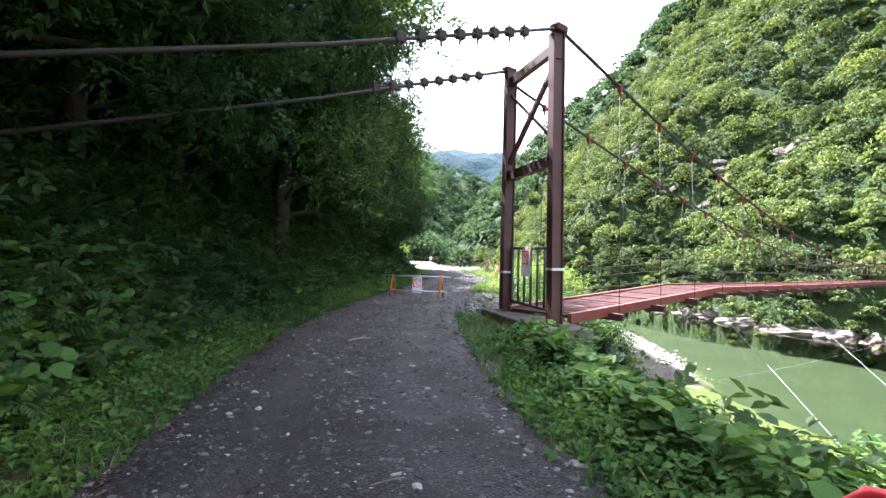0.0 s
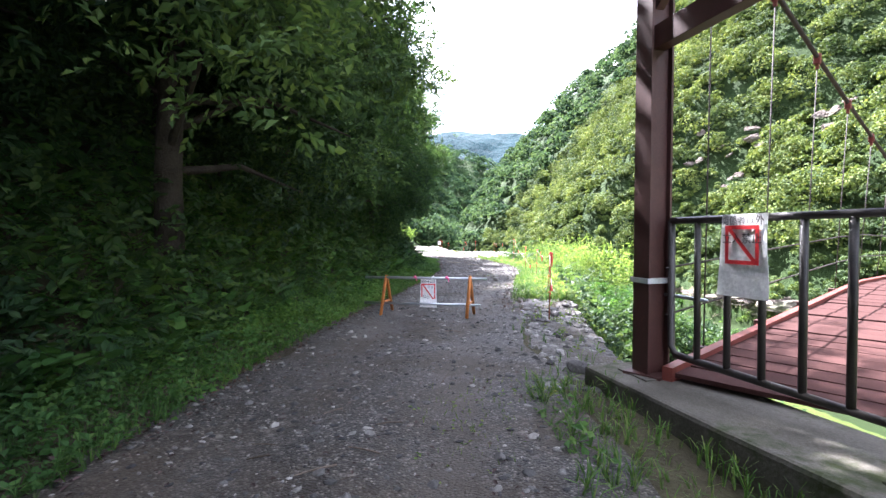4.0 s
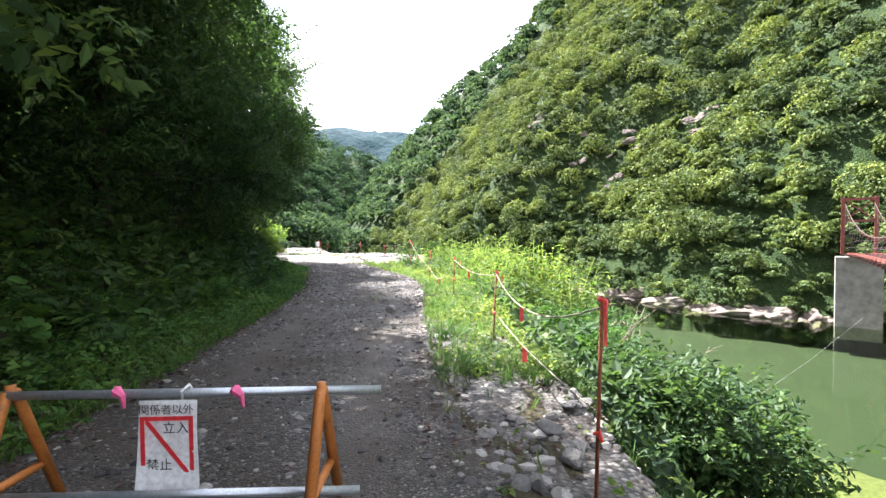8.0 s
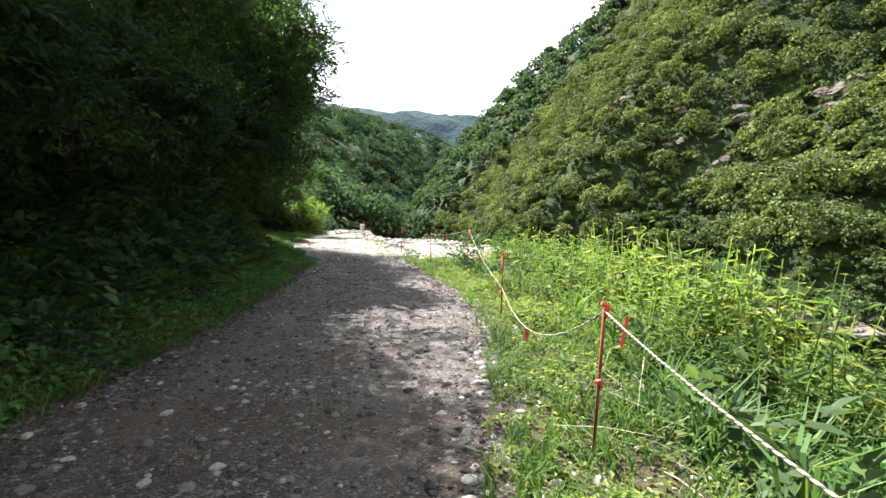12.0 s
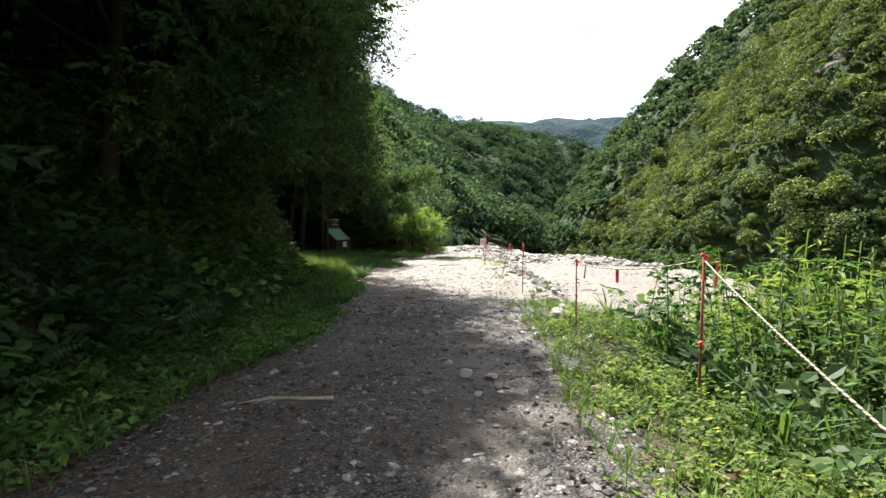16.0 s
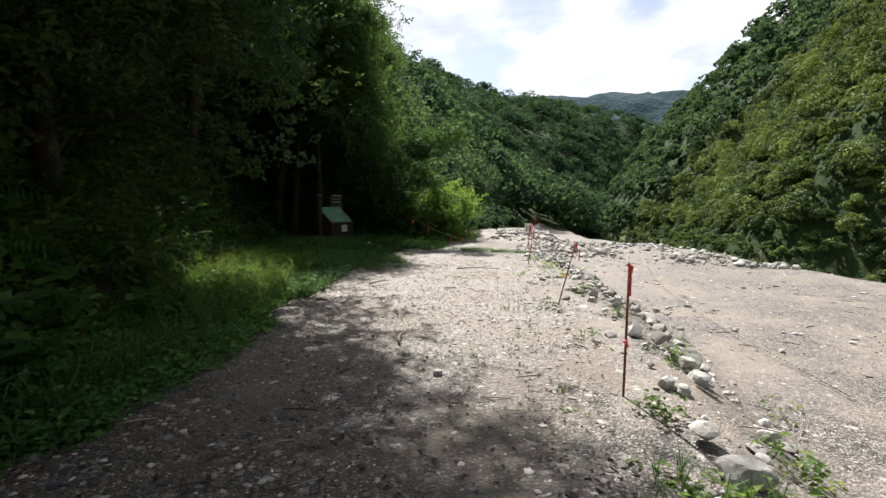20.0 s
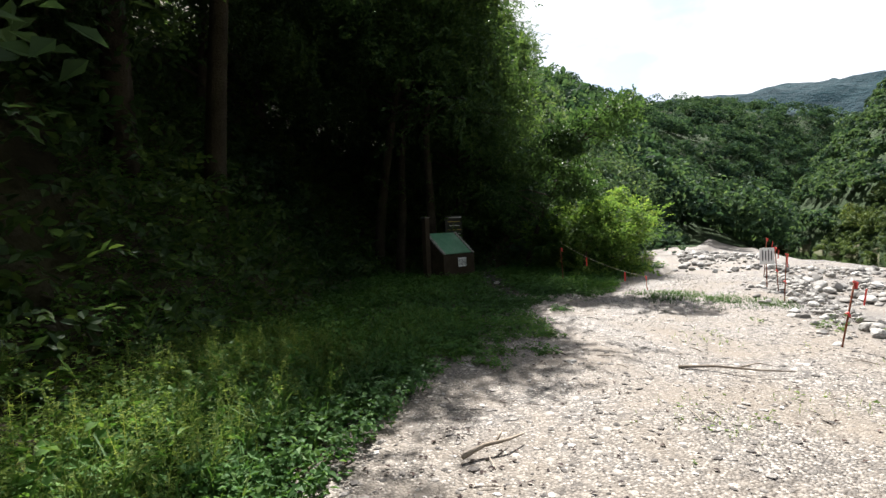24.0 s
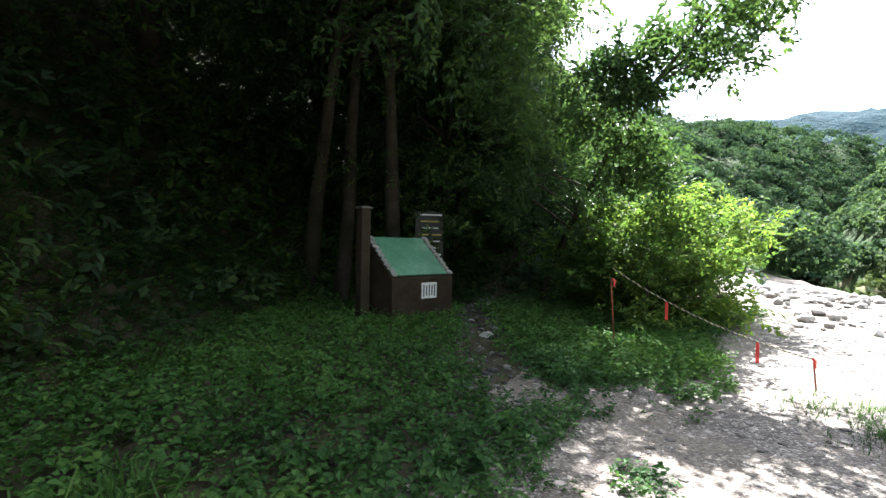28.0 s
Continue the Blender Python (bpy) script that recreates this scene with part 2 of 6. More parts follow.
M_COBBLE = loose_stones("pale_cobbles", [(0.0, (0.17, 0.158, 0.143)), (0.5, (0.27, 0.255, 0.232)), (0.85, (0.37, 0.355, 0.33)), (1.0, (0.52, 0.50, 0.47))])
M_BANKROCK = surface("dark_mossy_rock", [(0.3, (0.022, 0.021, 0.017)), (0.7, (0.060, 0.055, 0.045))], 3.0, 30, 0.95, bump=0.9, dist=0.03, stains=((0.022, 0.038, 0.012), 2.5, 0.48))
M_MOSSY = surface("mossy_concrete", [(0.3, (0.065, 0.060, 0.048)), (0.7, (0.14, 0.13, 0.11))], 1.8, 45, 0.95, bump=0.5, dist=0.008, stains=((0.045, 0.055, 0.025), 1.6, 0.54))
M_SOIL = surface("forest_soil", [(0.3, (0.035, 0.03, 0.02)), (0.6, (0.06, 0.055, 0.03)), (0.8, (0.09, 0.07, 0.045))], 1.2, 25, 0.95, bump=0.8, dist=0.05)
M_STONE = surface("pale_stone", [(0.3, (0.24, 0.23, 0.21)), (0.6, (0.36, 0.345, 0.32)), (0.8, (0.47, 0.455, 0.425))], 5, 60, 0.85, bump=0.6, dist=0.012, stains=((0.20, 0.17, 0.13), 3.0, 0.6))
M_CLIFF = surface("river_rock", [(0.3, (0.085, 0.070, 0.060)), (0.5, (0.15, 0.125, 0.108)), (0.75, (0.22, 0.187, 0.165))], 0.9, 6.0, 0.9, bump=1.0, dist=0.25, stains=((0.07, 0.075, 0.045), 0.8, 0.52))
M_CONC = surface("old_concrete", [(0.3, (0.13, 0.125, 0.11)), (0.7, (0.25, 0.24, 0.22))], 1.5, 45, 0.9, bump=0.8, dist=0.010, stains=((0.065, 0.065, 0.045), 2.2, 0.75))
M_STEEL = surface("brown_painted_steel", [(0.3, (0.046, 0.016, 0.013)), (0.7, (0.075, 0.027, 0.021))], 2.0, 60, 0.55, bump=0.25, dist=0.002, stains=((0.13, 0.045, 0.024), 2.2, 0.60))
M_REDSTEEL = surface("faded_red_steel", [(0.3, (0.125, 0.028, 0.022)), (0.7, (0.18, 0.046, 0.033))], 2.0, 40, 0.5, bump=0.15, dist=0.002, stains=((0.22, 0.09, 0.05), 1.5, 0.62))
M_PLANK = surface("red_deck_plank", [(0.3, (0.038, 0.016, 0.014)), (0.7, (0.062, 0.027, 0.023))], 3.0, 50, 0.88, bump=0.3, dist=0.003, stains=((0.085, 0.062, 0.052), 2.5, 0.66))
M_CABLE = surface("dark_steel_cable", [(0.3, (0.022, 0.016, 0.014)), (0.7, (0.045, 0.032, 0.028))], 8, 120, 0.75, 0.0, 0.4, 0.003)
M_GUY = surface("weathered_wire", [(0.3, (0.16, 0.16, 0.15)), (0.7, (0.26, 0.26, 0.25))], 8, 120, 0.7, 0.0, 0.3, 0.002)
M_BLACK = surface("black_brown_gate_paint", [(0.3, (0.02, 0.018, 0.016)), (0.7, (0.05, 0.042, 0.038))], 5, 80, 0.5, bump=0.2, dist=0.002)
M_TAPE = surface("silver_tape", [(0.3, (0.55, 0.55, 0.56)), (0.7, (0.72, 0.72, 0.72))], 10, 90, 0.35, 0.3, 0.2, 0.001)
M_PIPE = surface("galvanised_pipe", [(0.3, (0.36, 0.39, 0.42)), (0.7, (0.52, 0.55, 0.57))], 6, 90, 0.35, 0.7, 0.15, 0.001)
M_ORANGE = surface("rusty_orange_paint", [(0.3, (0.38, 0.12, 0.02)), (0.7, (0.52, 0.19, 0.04))], 8, 90, 0.55, 0.0, 0.3, 0.002, stains=((0.13, 0.05, 0.025), 7, 0.56))
M_RUST = surface("rusty_bar", [(0.3, (0.13, 0.045, 0.025)), (0.7, (0.26, 0.09, 0.05))], 20, 150, 0.8, 0.1, 0.5, 0.002)
M_RIBBON = surface("red_ribbon", [(0.3, (0.62, 0.04, 0.035)), (0.7, (0.78, 0.09, 0.07))], 12, 60, 0.5, bump=0.2, dist=0.003)
M_PINK = surface("pink_tape", [(0.3, (0.72, 0.08, 0.22)), (0.7, (0.85, 0.14, 0.32))], 12, 60, 0.5, bump=0.2, dist=0.003)
M_WHITE = surface("white_sheet", [(0.3, (0.70, 0.70, 0.69)), (0.7, (0.80, 0.80, 0.79))], 4, 40, 0.5, bump=0.1, dist=0.002, stains=((0.55, 0.53, 0.48), 6, 0.66))
M_REDINK = surface("red_print", [(0.3, (0.60, 0.02, 0.03)), (0.7, (0.70, 0.04, 0.04))], 4, 40, 0.5, bump=0.0)
M_INK = surface("black_print", [(0.3, (0.02, 0.02, 0.02)), (0.7, (0.035, 0.035, 0.035))], 4, 40, 0.5, bump=0.0)
M_YELLOW = surface("faded_yellow_print", [(0.3, (0.42, 0.33, 0.06)), (0.7, (0.55, 0.42, 0.10))], 4, 40, 0.6, bump=0.0)
M_BOARD = surface("green_panel", [(0.25, (0.05, 0.17, 0.10)), (0.55, (0.10, 0.27, 0.16)), (0.8, (0.26, 0.36, 0.28))], 2.6, 30, 0.35, bump=0.05, dist=0.002)
M_DARKWOOD = surface("dark_wet_wood", [(0.3, (0.030, 0.022, 0.016)), (0.7, (0.065, 0.048, 0.034))], 3, 40, 0.8, bump=0.5, dist=0.006)
M_BARK = surface("bark", [(0.3, (0.030, 0.025, 0.020)), (0.7, (0.08, 0.066, 0.052))], 2.5, 30, 0.95, bump=1.0, dist=0.03, stains=((0.06, 0.075, 0.035), 1.3, 0.6))
M_TWIG = surface("dead_wood", [(0.3, (0.20, 0.16, 0.12)), (0.7, (0.36, 0.31, 0.25))], 6, 60, 0.9, bump=0.5, dist=0.004)
M_DARKTWIG = loose_stones("dry_twigs", [(0.0, (0.05, 0.04, 0.03)), (0.6, (0.13, 0.10, 0.08)), (1.0, (0.30, 0.26, 0.21))])
M_LITTER = leaf_mat("leaf_litter", [(0.0, (0.035, 0.022, 0.014)), (0.6, (0.075, 0.050, 0.031)), (1.0, (0.15, 0.11, 0.07))], 0.1, 0.8)
M_LEAF = leaf_mat("tree_leaf", [(0.0, (0.028, 0.062, 0.020)), (0.6, (0.045, 0.10, 0.026)), (1.0, (0.075, 0.14, 0.03))], 0.45, 0.55)
M_HILL = leaf_mat("hill_leaf", [(0.0, (0.046, 0.086, 0.020)), (0.6, (0.080, 0.138, 0.028)), (1.0, (0.130, 0.184, 0.040))], 0.25, 0.7)
# Cooler than hill_leaf: the haze over the valley is put into the colour.
M_VALLEY = leaf_mat("valley_leaf", [(0.0, (0.030, 0.068, 0.028)), (0.6, (0.050, 0.102, 0.040)), (1.0, (0.078, 0.136, 0.050))], 0.40, 0.85)
M_HERB = leaf_mat("herb_leaf", [(0.0, (0.034, 0.096, 0.017)), (0.6, (0.058, 0.150, 0.026)), (1.0, (0.095, 0.195, 0.033))], 0.4)
# Brighter copy of herb_leaf for the clearing bushes: sunlight put into the colour.
M_BUSH = leaf_mat("sunlit_bush_leaf", [(0.0, (0.050, 0.115, 0.020)), (0.6, (0.085, 0.180, 0.030)), (1.0, (0.145, 0.24, 0.045))], 0.55)
M_WEED = leaf_mat("weed_leaf", [(0.0, (0.050, 0.112, 0.020)), (0.5, (0.095, 0.178, 0.032)), (1.0, (0.165, 0.235, 0.055))], 0.56)
M_HERBSTEM = surface("green_stem", [(0.3, (0.07, 0.10, 0.03)), (0.7, (0.12, 0.13, 0.05))], 8, 60, 0.6, bump=0.2, dist=0.003)
M_FERN = leaf_mat("fern_leaf", [(0.0, (0.03, 0.075, 0.018)), (1.0, (0.06, 0.13, 0.03))], 0.35)
M_GRASS = leaf_mat("grass_blade", [(0.0, (0.036, 0.098, 0.018)), (0.7, (0.065, 0.155, 0.026)), (1.0, (0.12, 0.19, 0.045))], 0.4)


def rope_mat():
    m, nt, b = node_mat("striped_rope")
    co = nt.nodes.new("ShaderNodeTexCoord")
    w = nt.nodes.new("ShaderNodeTexWave")
    w.bands_direction = "DIAGONAL"
    w.inputs["Scale"].default_value = 14.0
    nt.links.new(co.outputs["Object"], w.inputs["Vector"])
    r = ramp_of(nt, [(0.3, (0.03, 0.03, 0.028)), (0.42, (0.33, 0.30, 0.19))])
    nt.links.new(w.outputs["Fac"], r.inputs["Fac"])
    nt.links.new(r.outputs["Color"], b.inputs["Base Color"])
    b.inputs["Roughness"].default_value = 0.75
    return m


M_ROPE = rope_mat()


def water_mat():
    """Clear water: a mirror by angle, else one sees the bed through it."""
    m, nt, b = node_mat("clear_river_water")
    n2 = noise_of(nt, 1.3, 5.0)
    bp = nt.nodes.new("ShaderNodeBump")
    bp.inputs["Strength"].default_value, bp.inputs["Distance"].default_value = 0.06, 0.05
    nt.links.new(n2.outputs["Fac"], bp.inputs["Height"])
    g = nt.nodes.new("ShaderNodeBsdfGlossy")
    g.inputs["Roughness"].default_value = 0.03
    t = nt.nodes.new("ShaderNodeBsdfTransparent")
    t.inputs["Color"].default_value = (0.86, 0.95, 0.72, 1)
    fr = nt.nodes.new("ShaderNodeFresnel")
    fr.inputs["IOR"].default_value = 1.13
    mx = nt.nodes.new("ShaderNodeMixShader")
    nt.links.new(bp.outputs["Normal"], g.inputs["Normal"])
    nt.links.new(bp.outputs["Normal"], fr.inputs["Normal"])
    nt.links.new(fr.outputs["Fac"], mx.inputs[0])
    nt.links.new(t.outputs["BSDF"], mx.inputs[1])
    nt.links.new(g.outputs["BSDF"], mx.inputs[2])
    nt.links.new(mx.outputs["Shader"], nt.nodes["Material Output"].inputs["Surface"])
    return m


def bed_mat():
    """River bed: yellow sand in the shallows; further down the green, darkening depth of the water is put into its
    colour.
    """
    m, nt, b = node_mat("river_bed")
    co = nt.nodes.new("ShaderNodeTexCoord")
    xyz = nt.nodes.new("ShaderNodeSeparateXYZ")
    nt.links.new(co.outputs["Object"], xyz.inputs["Vector"])
    n = noise_of(nt, 0.5, 7.0, 0.65)
    ad = nt.nodes.new("ShaderNodeMath")
    ad.operation = "MULTIPLY_ADD"
    ad.inputs[1].default_value = 0.5
    nt.links.new(n.outputs["Fac"], ad.inputs[0])
    nt.links.new(xyz.outputs["Z"], ad.inputs[2])
    mr = nt.nodes.new("ShaderNodeMapRange")
    mr.inputs["From Min"].default_value, mr.inputs["From Max"].default_value = -10.2, -7.9
    nt.links.new(ad.outputs[0], mr.inputs["Value"])
    r = ramp_of(nt, [(0.0, (0.0045, 0.0125, 0.0025)), (0.42, (0.007, 0.024, 0.0035)), (0.82, (0.042, 0.056, 0.013)), (1.0, (0.078, 0.075, 0.028))])
    nt.links.new(mr.outputs["Result"], r.inputs["Fac"])
    n2 = noise_of(nt, 6.0, 5.0)
    g = ramp_of(nt, [(0.32, (0.5, 0.55, 0.5)), (0.66, (1.2, 1.2, 1.2))])
    nt.links.new(n2.outputs["Fac"], g.inputs["Fac"])
    nt.links.new(mixed(nt, 1.0, r.outputs["Color"], g.outputs["Color"], "MULTIPLY"), b.inputs["Base Color"])
    b.inputs["Roughness"].default_value = 0.95
    return m


M_WATER = water_mat()
# Blue in this base colour stands in for the haze of distance.
M_FAR = surface("haze_tinted_forest", [(0.3, (0.007, 0.024, 0.032)), (0.7, (0.014, 0.041, 0.049))], 0.03, 0.16, 1.0, bump=0.9, dist=4.0)
M_SCRUB = surface("green_scrub", [(0.3, (0.016, 0.030, 0.010)), (0.6, (0.030, 0.052, 0.016)), (0.8, (0.06, 0.07, 0.03))], 0.5, 4.0, 0.95, bump=1.0, dist=0.4)

# ---- helpers for meshes ----
rng = np.random.default_rng(7)


def mesh_np(name, verts, faces, mats, smooth=False, index=None):
    """A mesh from arrays: faces is one array of triangles or quads."""
    me = bpy.data.meshes.new(name)
    faces = np.asarray(faces, dtype=np.int32)
    k = faces.shape[1]
    me.vertices.add(len(verts))
    me.vertices.foreach_set("co", np.asarray(verts, dtype=np.float32).ravel())
    me.loops.add(faces.size)
    me.loops.foreach_set("vertex_index", faces.ravel())
    me.polygons.add(len(faces))
    me.polygons.foreach_set("loop_start", np.arange(0, faces.size, k, dtype=np.int32))
    me.polygons.foreach_set("use_smooth", np.full(len(faces), smooth))
    for m in mats if isinstance(mats, (list, tuple)) else [mats]:
        me.materials.append(m)
    if index is not None:
        me.polygons.foreach_set("material_index", np.asarray(index, dtype=np.int32))
    me.update()
    me.validate()
    return me


def part(name, bm, material, parent=None, label="", smooth=False):
    """Links a bmesh (or a mesh) as one mesh object under a thing or a part."""
    if isinstance(bm, bmesh.types.BMesh):
        me = bpy.data.meshes.new(name)
        for f in bm.faces:
            f.smooth = smooth
        bm.to_mesh(me)
        bm.free()
        me.materials.append(material)
    else:
        me = bm
    ob = new(name, me)
    if parent:
        ob.parent = parent
    if label:
        ob["label"] = label
    return ob


def thing(name, x, y, z, rz=0, label="", category="", group="", kind=""):
    ob = new(name)
    ob.matrix_world = pose(x, y, z, 0, 0, rz)
    return tagged(ob, label, category, group, kind)


def box(bm, cx, cy, cz, sx, sy, sz, bevel=0.0, m=None):
    r = bmesh.ops.create_cube(bm, size=1.0, matrix=(m or Matrix()) @ Matrix.Translation((cx, cy, cz)) @ Matrix.Diagonal((sx, sy, sz, 1)))
    if bevel:
        es = list({e for v in r["verts"] for e in v.link_edges})
        bmesh.ops.bevel(bm, geom=es, offset=bevel, segments=2, affect="EDGES", profile=0.6)
    return bm


def boxed(cx, cy, cz, sx, sy, sz, bevel=0.0, m=None):
    return box(bmesh.new(), cx, cy, cz, sx, sy, sz, bevel, m)


def tube(points, radius, sides=8, caps=True, bm=None):
    """A round bar along a line of points; radius is one number or one a point."""
    bm = bm or bmesh.new()
    pts = [Vector(p) for p in points]
    rad = radius if isinstance(radius, (list, tuple)) else [radius] * len(pts)
    rings, side = [], None
    for i, p in enumerate(pts):
        d = (pts[min(i + 1, len(pts) - 1)] - pts[max(i - 1, 0)]).normalized()
        if side is None:
            side = d.orthogonal().normalized()
        side = (side - d * side.dot(d)).normalized()
        up = d.cross(side)
        rings.append([bm.verts.new(p + (side * math.cos(a) + up * math.sin(a)) * rad[i]) for a in (2 * math.pi * k / sides for k in range(sides))])
    for a, b in zip(rings, rings[1:]):
        for k in range(sides):
            bm.faces.new((a[k], a[(k + 1) % sides], b[(k + 1) % sides], b[k]))
    if caps:
        bm.faces.new(rings[0][::-1])
        bm.faces.new(rings[-1])
    return bm


def rot_frames(n, up_bias, r=rng, axis=None):
    """n random frames whose third axis leans towards axis (or up)."""
    d = r.normal(size=(n, 3))
    d /= np.linalg.norm(d, axis=1)[:, None]
    d = d + up_bias * (np.array([0, 0, 1.0]) if axis is None else axis)
    d /= np.linalg.norm(d, axis=1)[:, None]
    t = r.normal(size=(n, 3))
    a = np.cross(t, d)
    a /= np.linalg.norm(a, axis=1)[:, None]
    return np.stack([a, np.cross(d, a), d], axis=2)


def scatter(template, pos, frames, size):
    """Copies a template (verts, quads) to every position, turned and sized; all in one set of arrays."""
    tv, tf = template
    n, k = len(pos), len(tv)
    v = np.einsum("nij,kj->nki", frames, tv) * np.asarray(size).reshape(-1, 1, 1) + pos[:, None, :]
    f = tf[None, :, :] + (np.arange(n) * k)[:, None, None]
    return v.reshape(-1, 3), f.reshape(-1, tf.shape[1])


def leaf(length, width, base=(0, 0, 0), turn=0.0, lift=0.0, fold=0.18):
    """One leaf: a folded kite, its tip away from base."""
    q = np.array([[0, 0, 0], [-width / 2, length * 0.45, fold * width], [0, length, -0.12 * length], [width / 2, length * 0.45, fold * width]])
    c, s = math.cos(lift), math.sin(lift)
    q = q @ np.array([[1, 0, 0], [0, c, -s], [0, s, c]]).T
    c, s = math.cos(turn), math.sin(turn)
    return q @ np.array([[c, -s, 0], [s, c, 0], [0, 0, 1]]).T + np.array(base)


def leaves_template(parts_):
    v = np.concatenate(parts_)
    return v, np.arange(len(v)).reshape(-1, 4)


def oval_sprig(r, n, length, width, reach):
    """Oval pointed leaves, folded at the midrib, along a short twig."""
    vs, fs = [], []
    for i in range(n):
        u, side = (i + 0.5) / n, 1 if i % 2 else -1
        k, w = length * r.uniform(0.7, 1.15), width * r.uniform(0.8, 1.15)
        q = np.array([[0, 0, 0], [-w * 0.42, k * 0.25, 0.10 * w], [-w * 0.46, k * 0.6, 0.05 * w], [0, k, -0.14 * k], [w * 0.46, k * 0.6, 0.05 * w], [w * 0.42, k * 0.25, 0.10 * w]])
        a, l = side * r.uniform(0.5, 1.25) * (1 - 0.6 * u), r.uniform(-0.5, 0.35)
        q = q @ np.array([[1, 0, 0], [0, math.cos(l), -math.sin(l)], [0, math.sin(l), math.cos(l)]]).T
        q = q @ np.array([[math.cos(a), -math.sin(a), 0], [math.sin(a), math.cos(a), 0], [0, 0, 1]]).T + np.array([r.normal(0, 0.02), u * reach, -0.15 * reach * u * u])
        fs += [[6 * i + j for j in (0, 1, 2, 3)], [6 * i + j for j in (0, 3, 4, 5)]]
        vs.append(q)
    return np.concatenate(vs), np.array(fs)


def round_leaves(r, n, size):
    """A clump of broad round leaves, each a shallow cup."""
    vs, fs = [], []
    for i in range(n):
        k = size * r.uniform(0.6, 1.2)
        q = np.array([[0, 0.06, -0.02], [-0.46, 0.02, 0.06], [-0.55, 0.5, 0.10], [-0.30, 0.92, 0.05], [0, 1.0, -0.06], [0.30, 0.92, 0.05], [0.55, 0.5, 0.10], [0.46, 0.02, 0.06], [0, 0.5, -0.03]]) * k
        c, s_ = math.cos(i * 2.4 + r.normal(0, 0.3)), math.sin(i * 2.4 + r.normal(0, 0.3))
        q = q @ np.array([[c, -s_, 0], [s_, c, 0], [0, 0, 1]]).T + np.array([r.normal(0, 0.06), r.normal(0, 0.06), r.uniform(-0.10, 0.06)])
        fs += [[9 * i + j for j in f_] for f_ in ((0, 1, 2, 8), (8, 2, 3, 4), (8, 4, 5, 6), (0, 8, 6, 7))]
        vs.append(q)
    return np.concatenate(vs), np.array(fs)


def sprig(r, n, length, width, reach):
    """Leaves along a short twig."""
    out = []
    for i in range(n):
        u = (i + 0.5) / n
        side = 1 if i % 2 else -1
        out.append(leaf(length * r.uniform(0.7, 1.15), width * r.uniform(0.8, 1.15), (r.normal(0, 0.02), u * reach, r.normal(0, 0.03) - 0.15 * reach * u * u),
                        side * r.uniform(0.5, 1.25) * (1 - 0.6 * u), r.uniform(-0.5, 0.35)))
    return leaves_template(out)


def frond(n, length):
    """A fern frond: an arched row of paired leaflets."""
    out = []
    for i in range(n):
        u = (i + 1) / n
        b = (0, length * u * (1 - 0.12 * u), length * (0.42 * u - 0.62 * u * u))
        w = length * 0.26 * math.sin(math.pi * (0.12 + 0.86 * u)) + 0.01
        for s in (-1, 1):
            out.append(leaf(w, w * 0.34, b, s * 1.25, -0.25, 0.1))
    return leaves_template(out)


def tuft(r, n, height):
    """Grass blades from one root."""
    out = []
    for _ in range(n):
        a, h, bend = r.uniform(0, 6.28), height * r.uniform(0.5, 1.1), r.uniform(0.15, 0.7)
        w = 0.019 * height
        d, s = np.array([math.cos(a), math.sin(a), 0]), np.array([-math.sin(a), math.cos(a), 0])
        p0, p1, p2 = d * 0.03 * height, d * bend * h * 0.3 + np.array([0, 0, h * 0.6]), d * bend * h + np.array([0, 0, h * (1 - 0.35 * bend)])
        out.append(np.array([p0 - s * w, p0 + s * w, p1 + s * w * 0.8, p1 - s * w * 0.8]))
        out.append(np.array([p1 - s * w * 0.8, p1 + s * w * 0.8, p2 + s * 0.002, p2 - s * 0.002]))
    return leaves_template(out)


def joined(sets):
    vs, fs, n = [], [], 0
    for v, f in sets:
        vs.append(v)
        fs.append(f + n)
        n += len(v)
    return np.concatenate(vs), np.concatenate(fs)


def vnoise(x, y, s, seed=0.0):
    """Smooth value noise over arrays, about -1 to 1."""
    def h(i, j):
        a = np.sin(i * 127.1 + j * 311.7 + seed * 17.3) * 43758.5453
        return (a - np.floor(a)) * 2 - 1
    u, v = np.asarray(x) / s, np.asarray(y) / s
    i, j = np.floor(u), np.floor(v)
    a, b = u - i, v - j
    a, b = a * a * (3 - 2 * a), b * b * (3 - 2 * b)
    return (h(i, j) * (1 - a) + h(i + 1, j) * a) * (1 - b) + (h(i, j + 1) * (1 - a) + h(i + 1, j + 1) * a) * b


def smooth(a, b, x):
    t = np.clip((np.asarray(x) - a) / (b - a), 0, 1)
    return t * t * (3 - 2 * t)


# ---- the plan: road edges, gravel bar, banks, hills ----
LEFT = ([-40, -12, 0, 2.5, 4, 8.3, 12.5, 17, 20, 24, 28, 32, 35, 37, 39.5, 42, 44, 46.5, 49.5, 52, 56, 60, 66, 75, 90, 110, 150, 200, 250, 300, 350, 420, 500],
        [12, 1.6, -2.1, -2.9, -3.45, -4.9, -5.6, -6.0, -6.2, -6.5, -7.1, -8.1, -9.2, -10.05, -11.4, -12.85, -14.1, -15.4, -16.95, -18.0, -18.0, -18.2, -20.5, -25, -29, -35, -46, -62, -70, -68, -54, -20, 30])
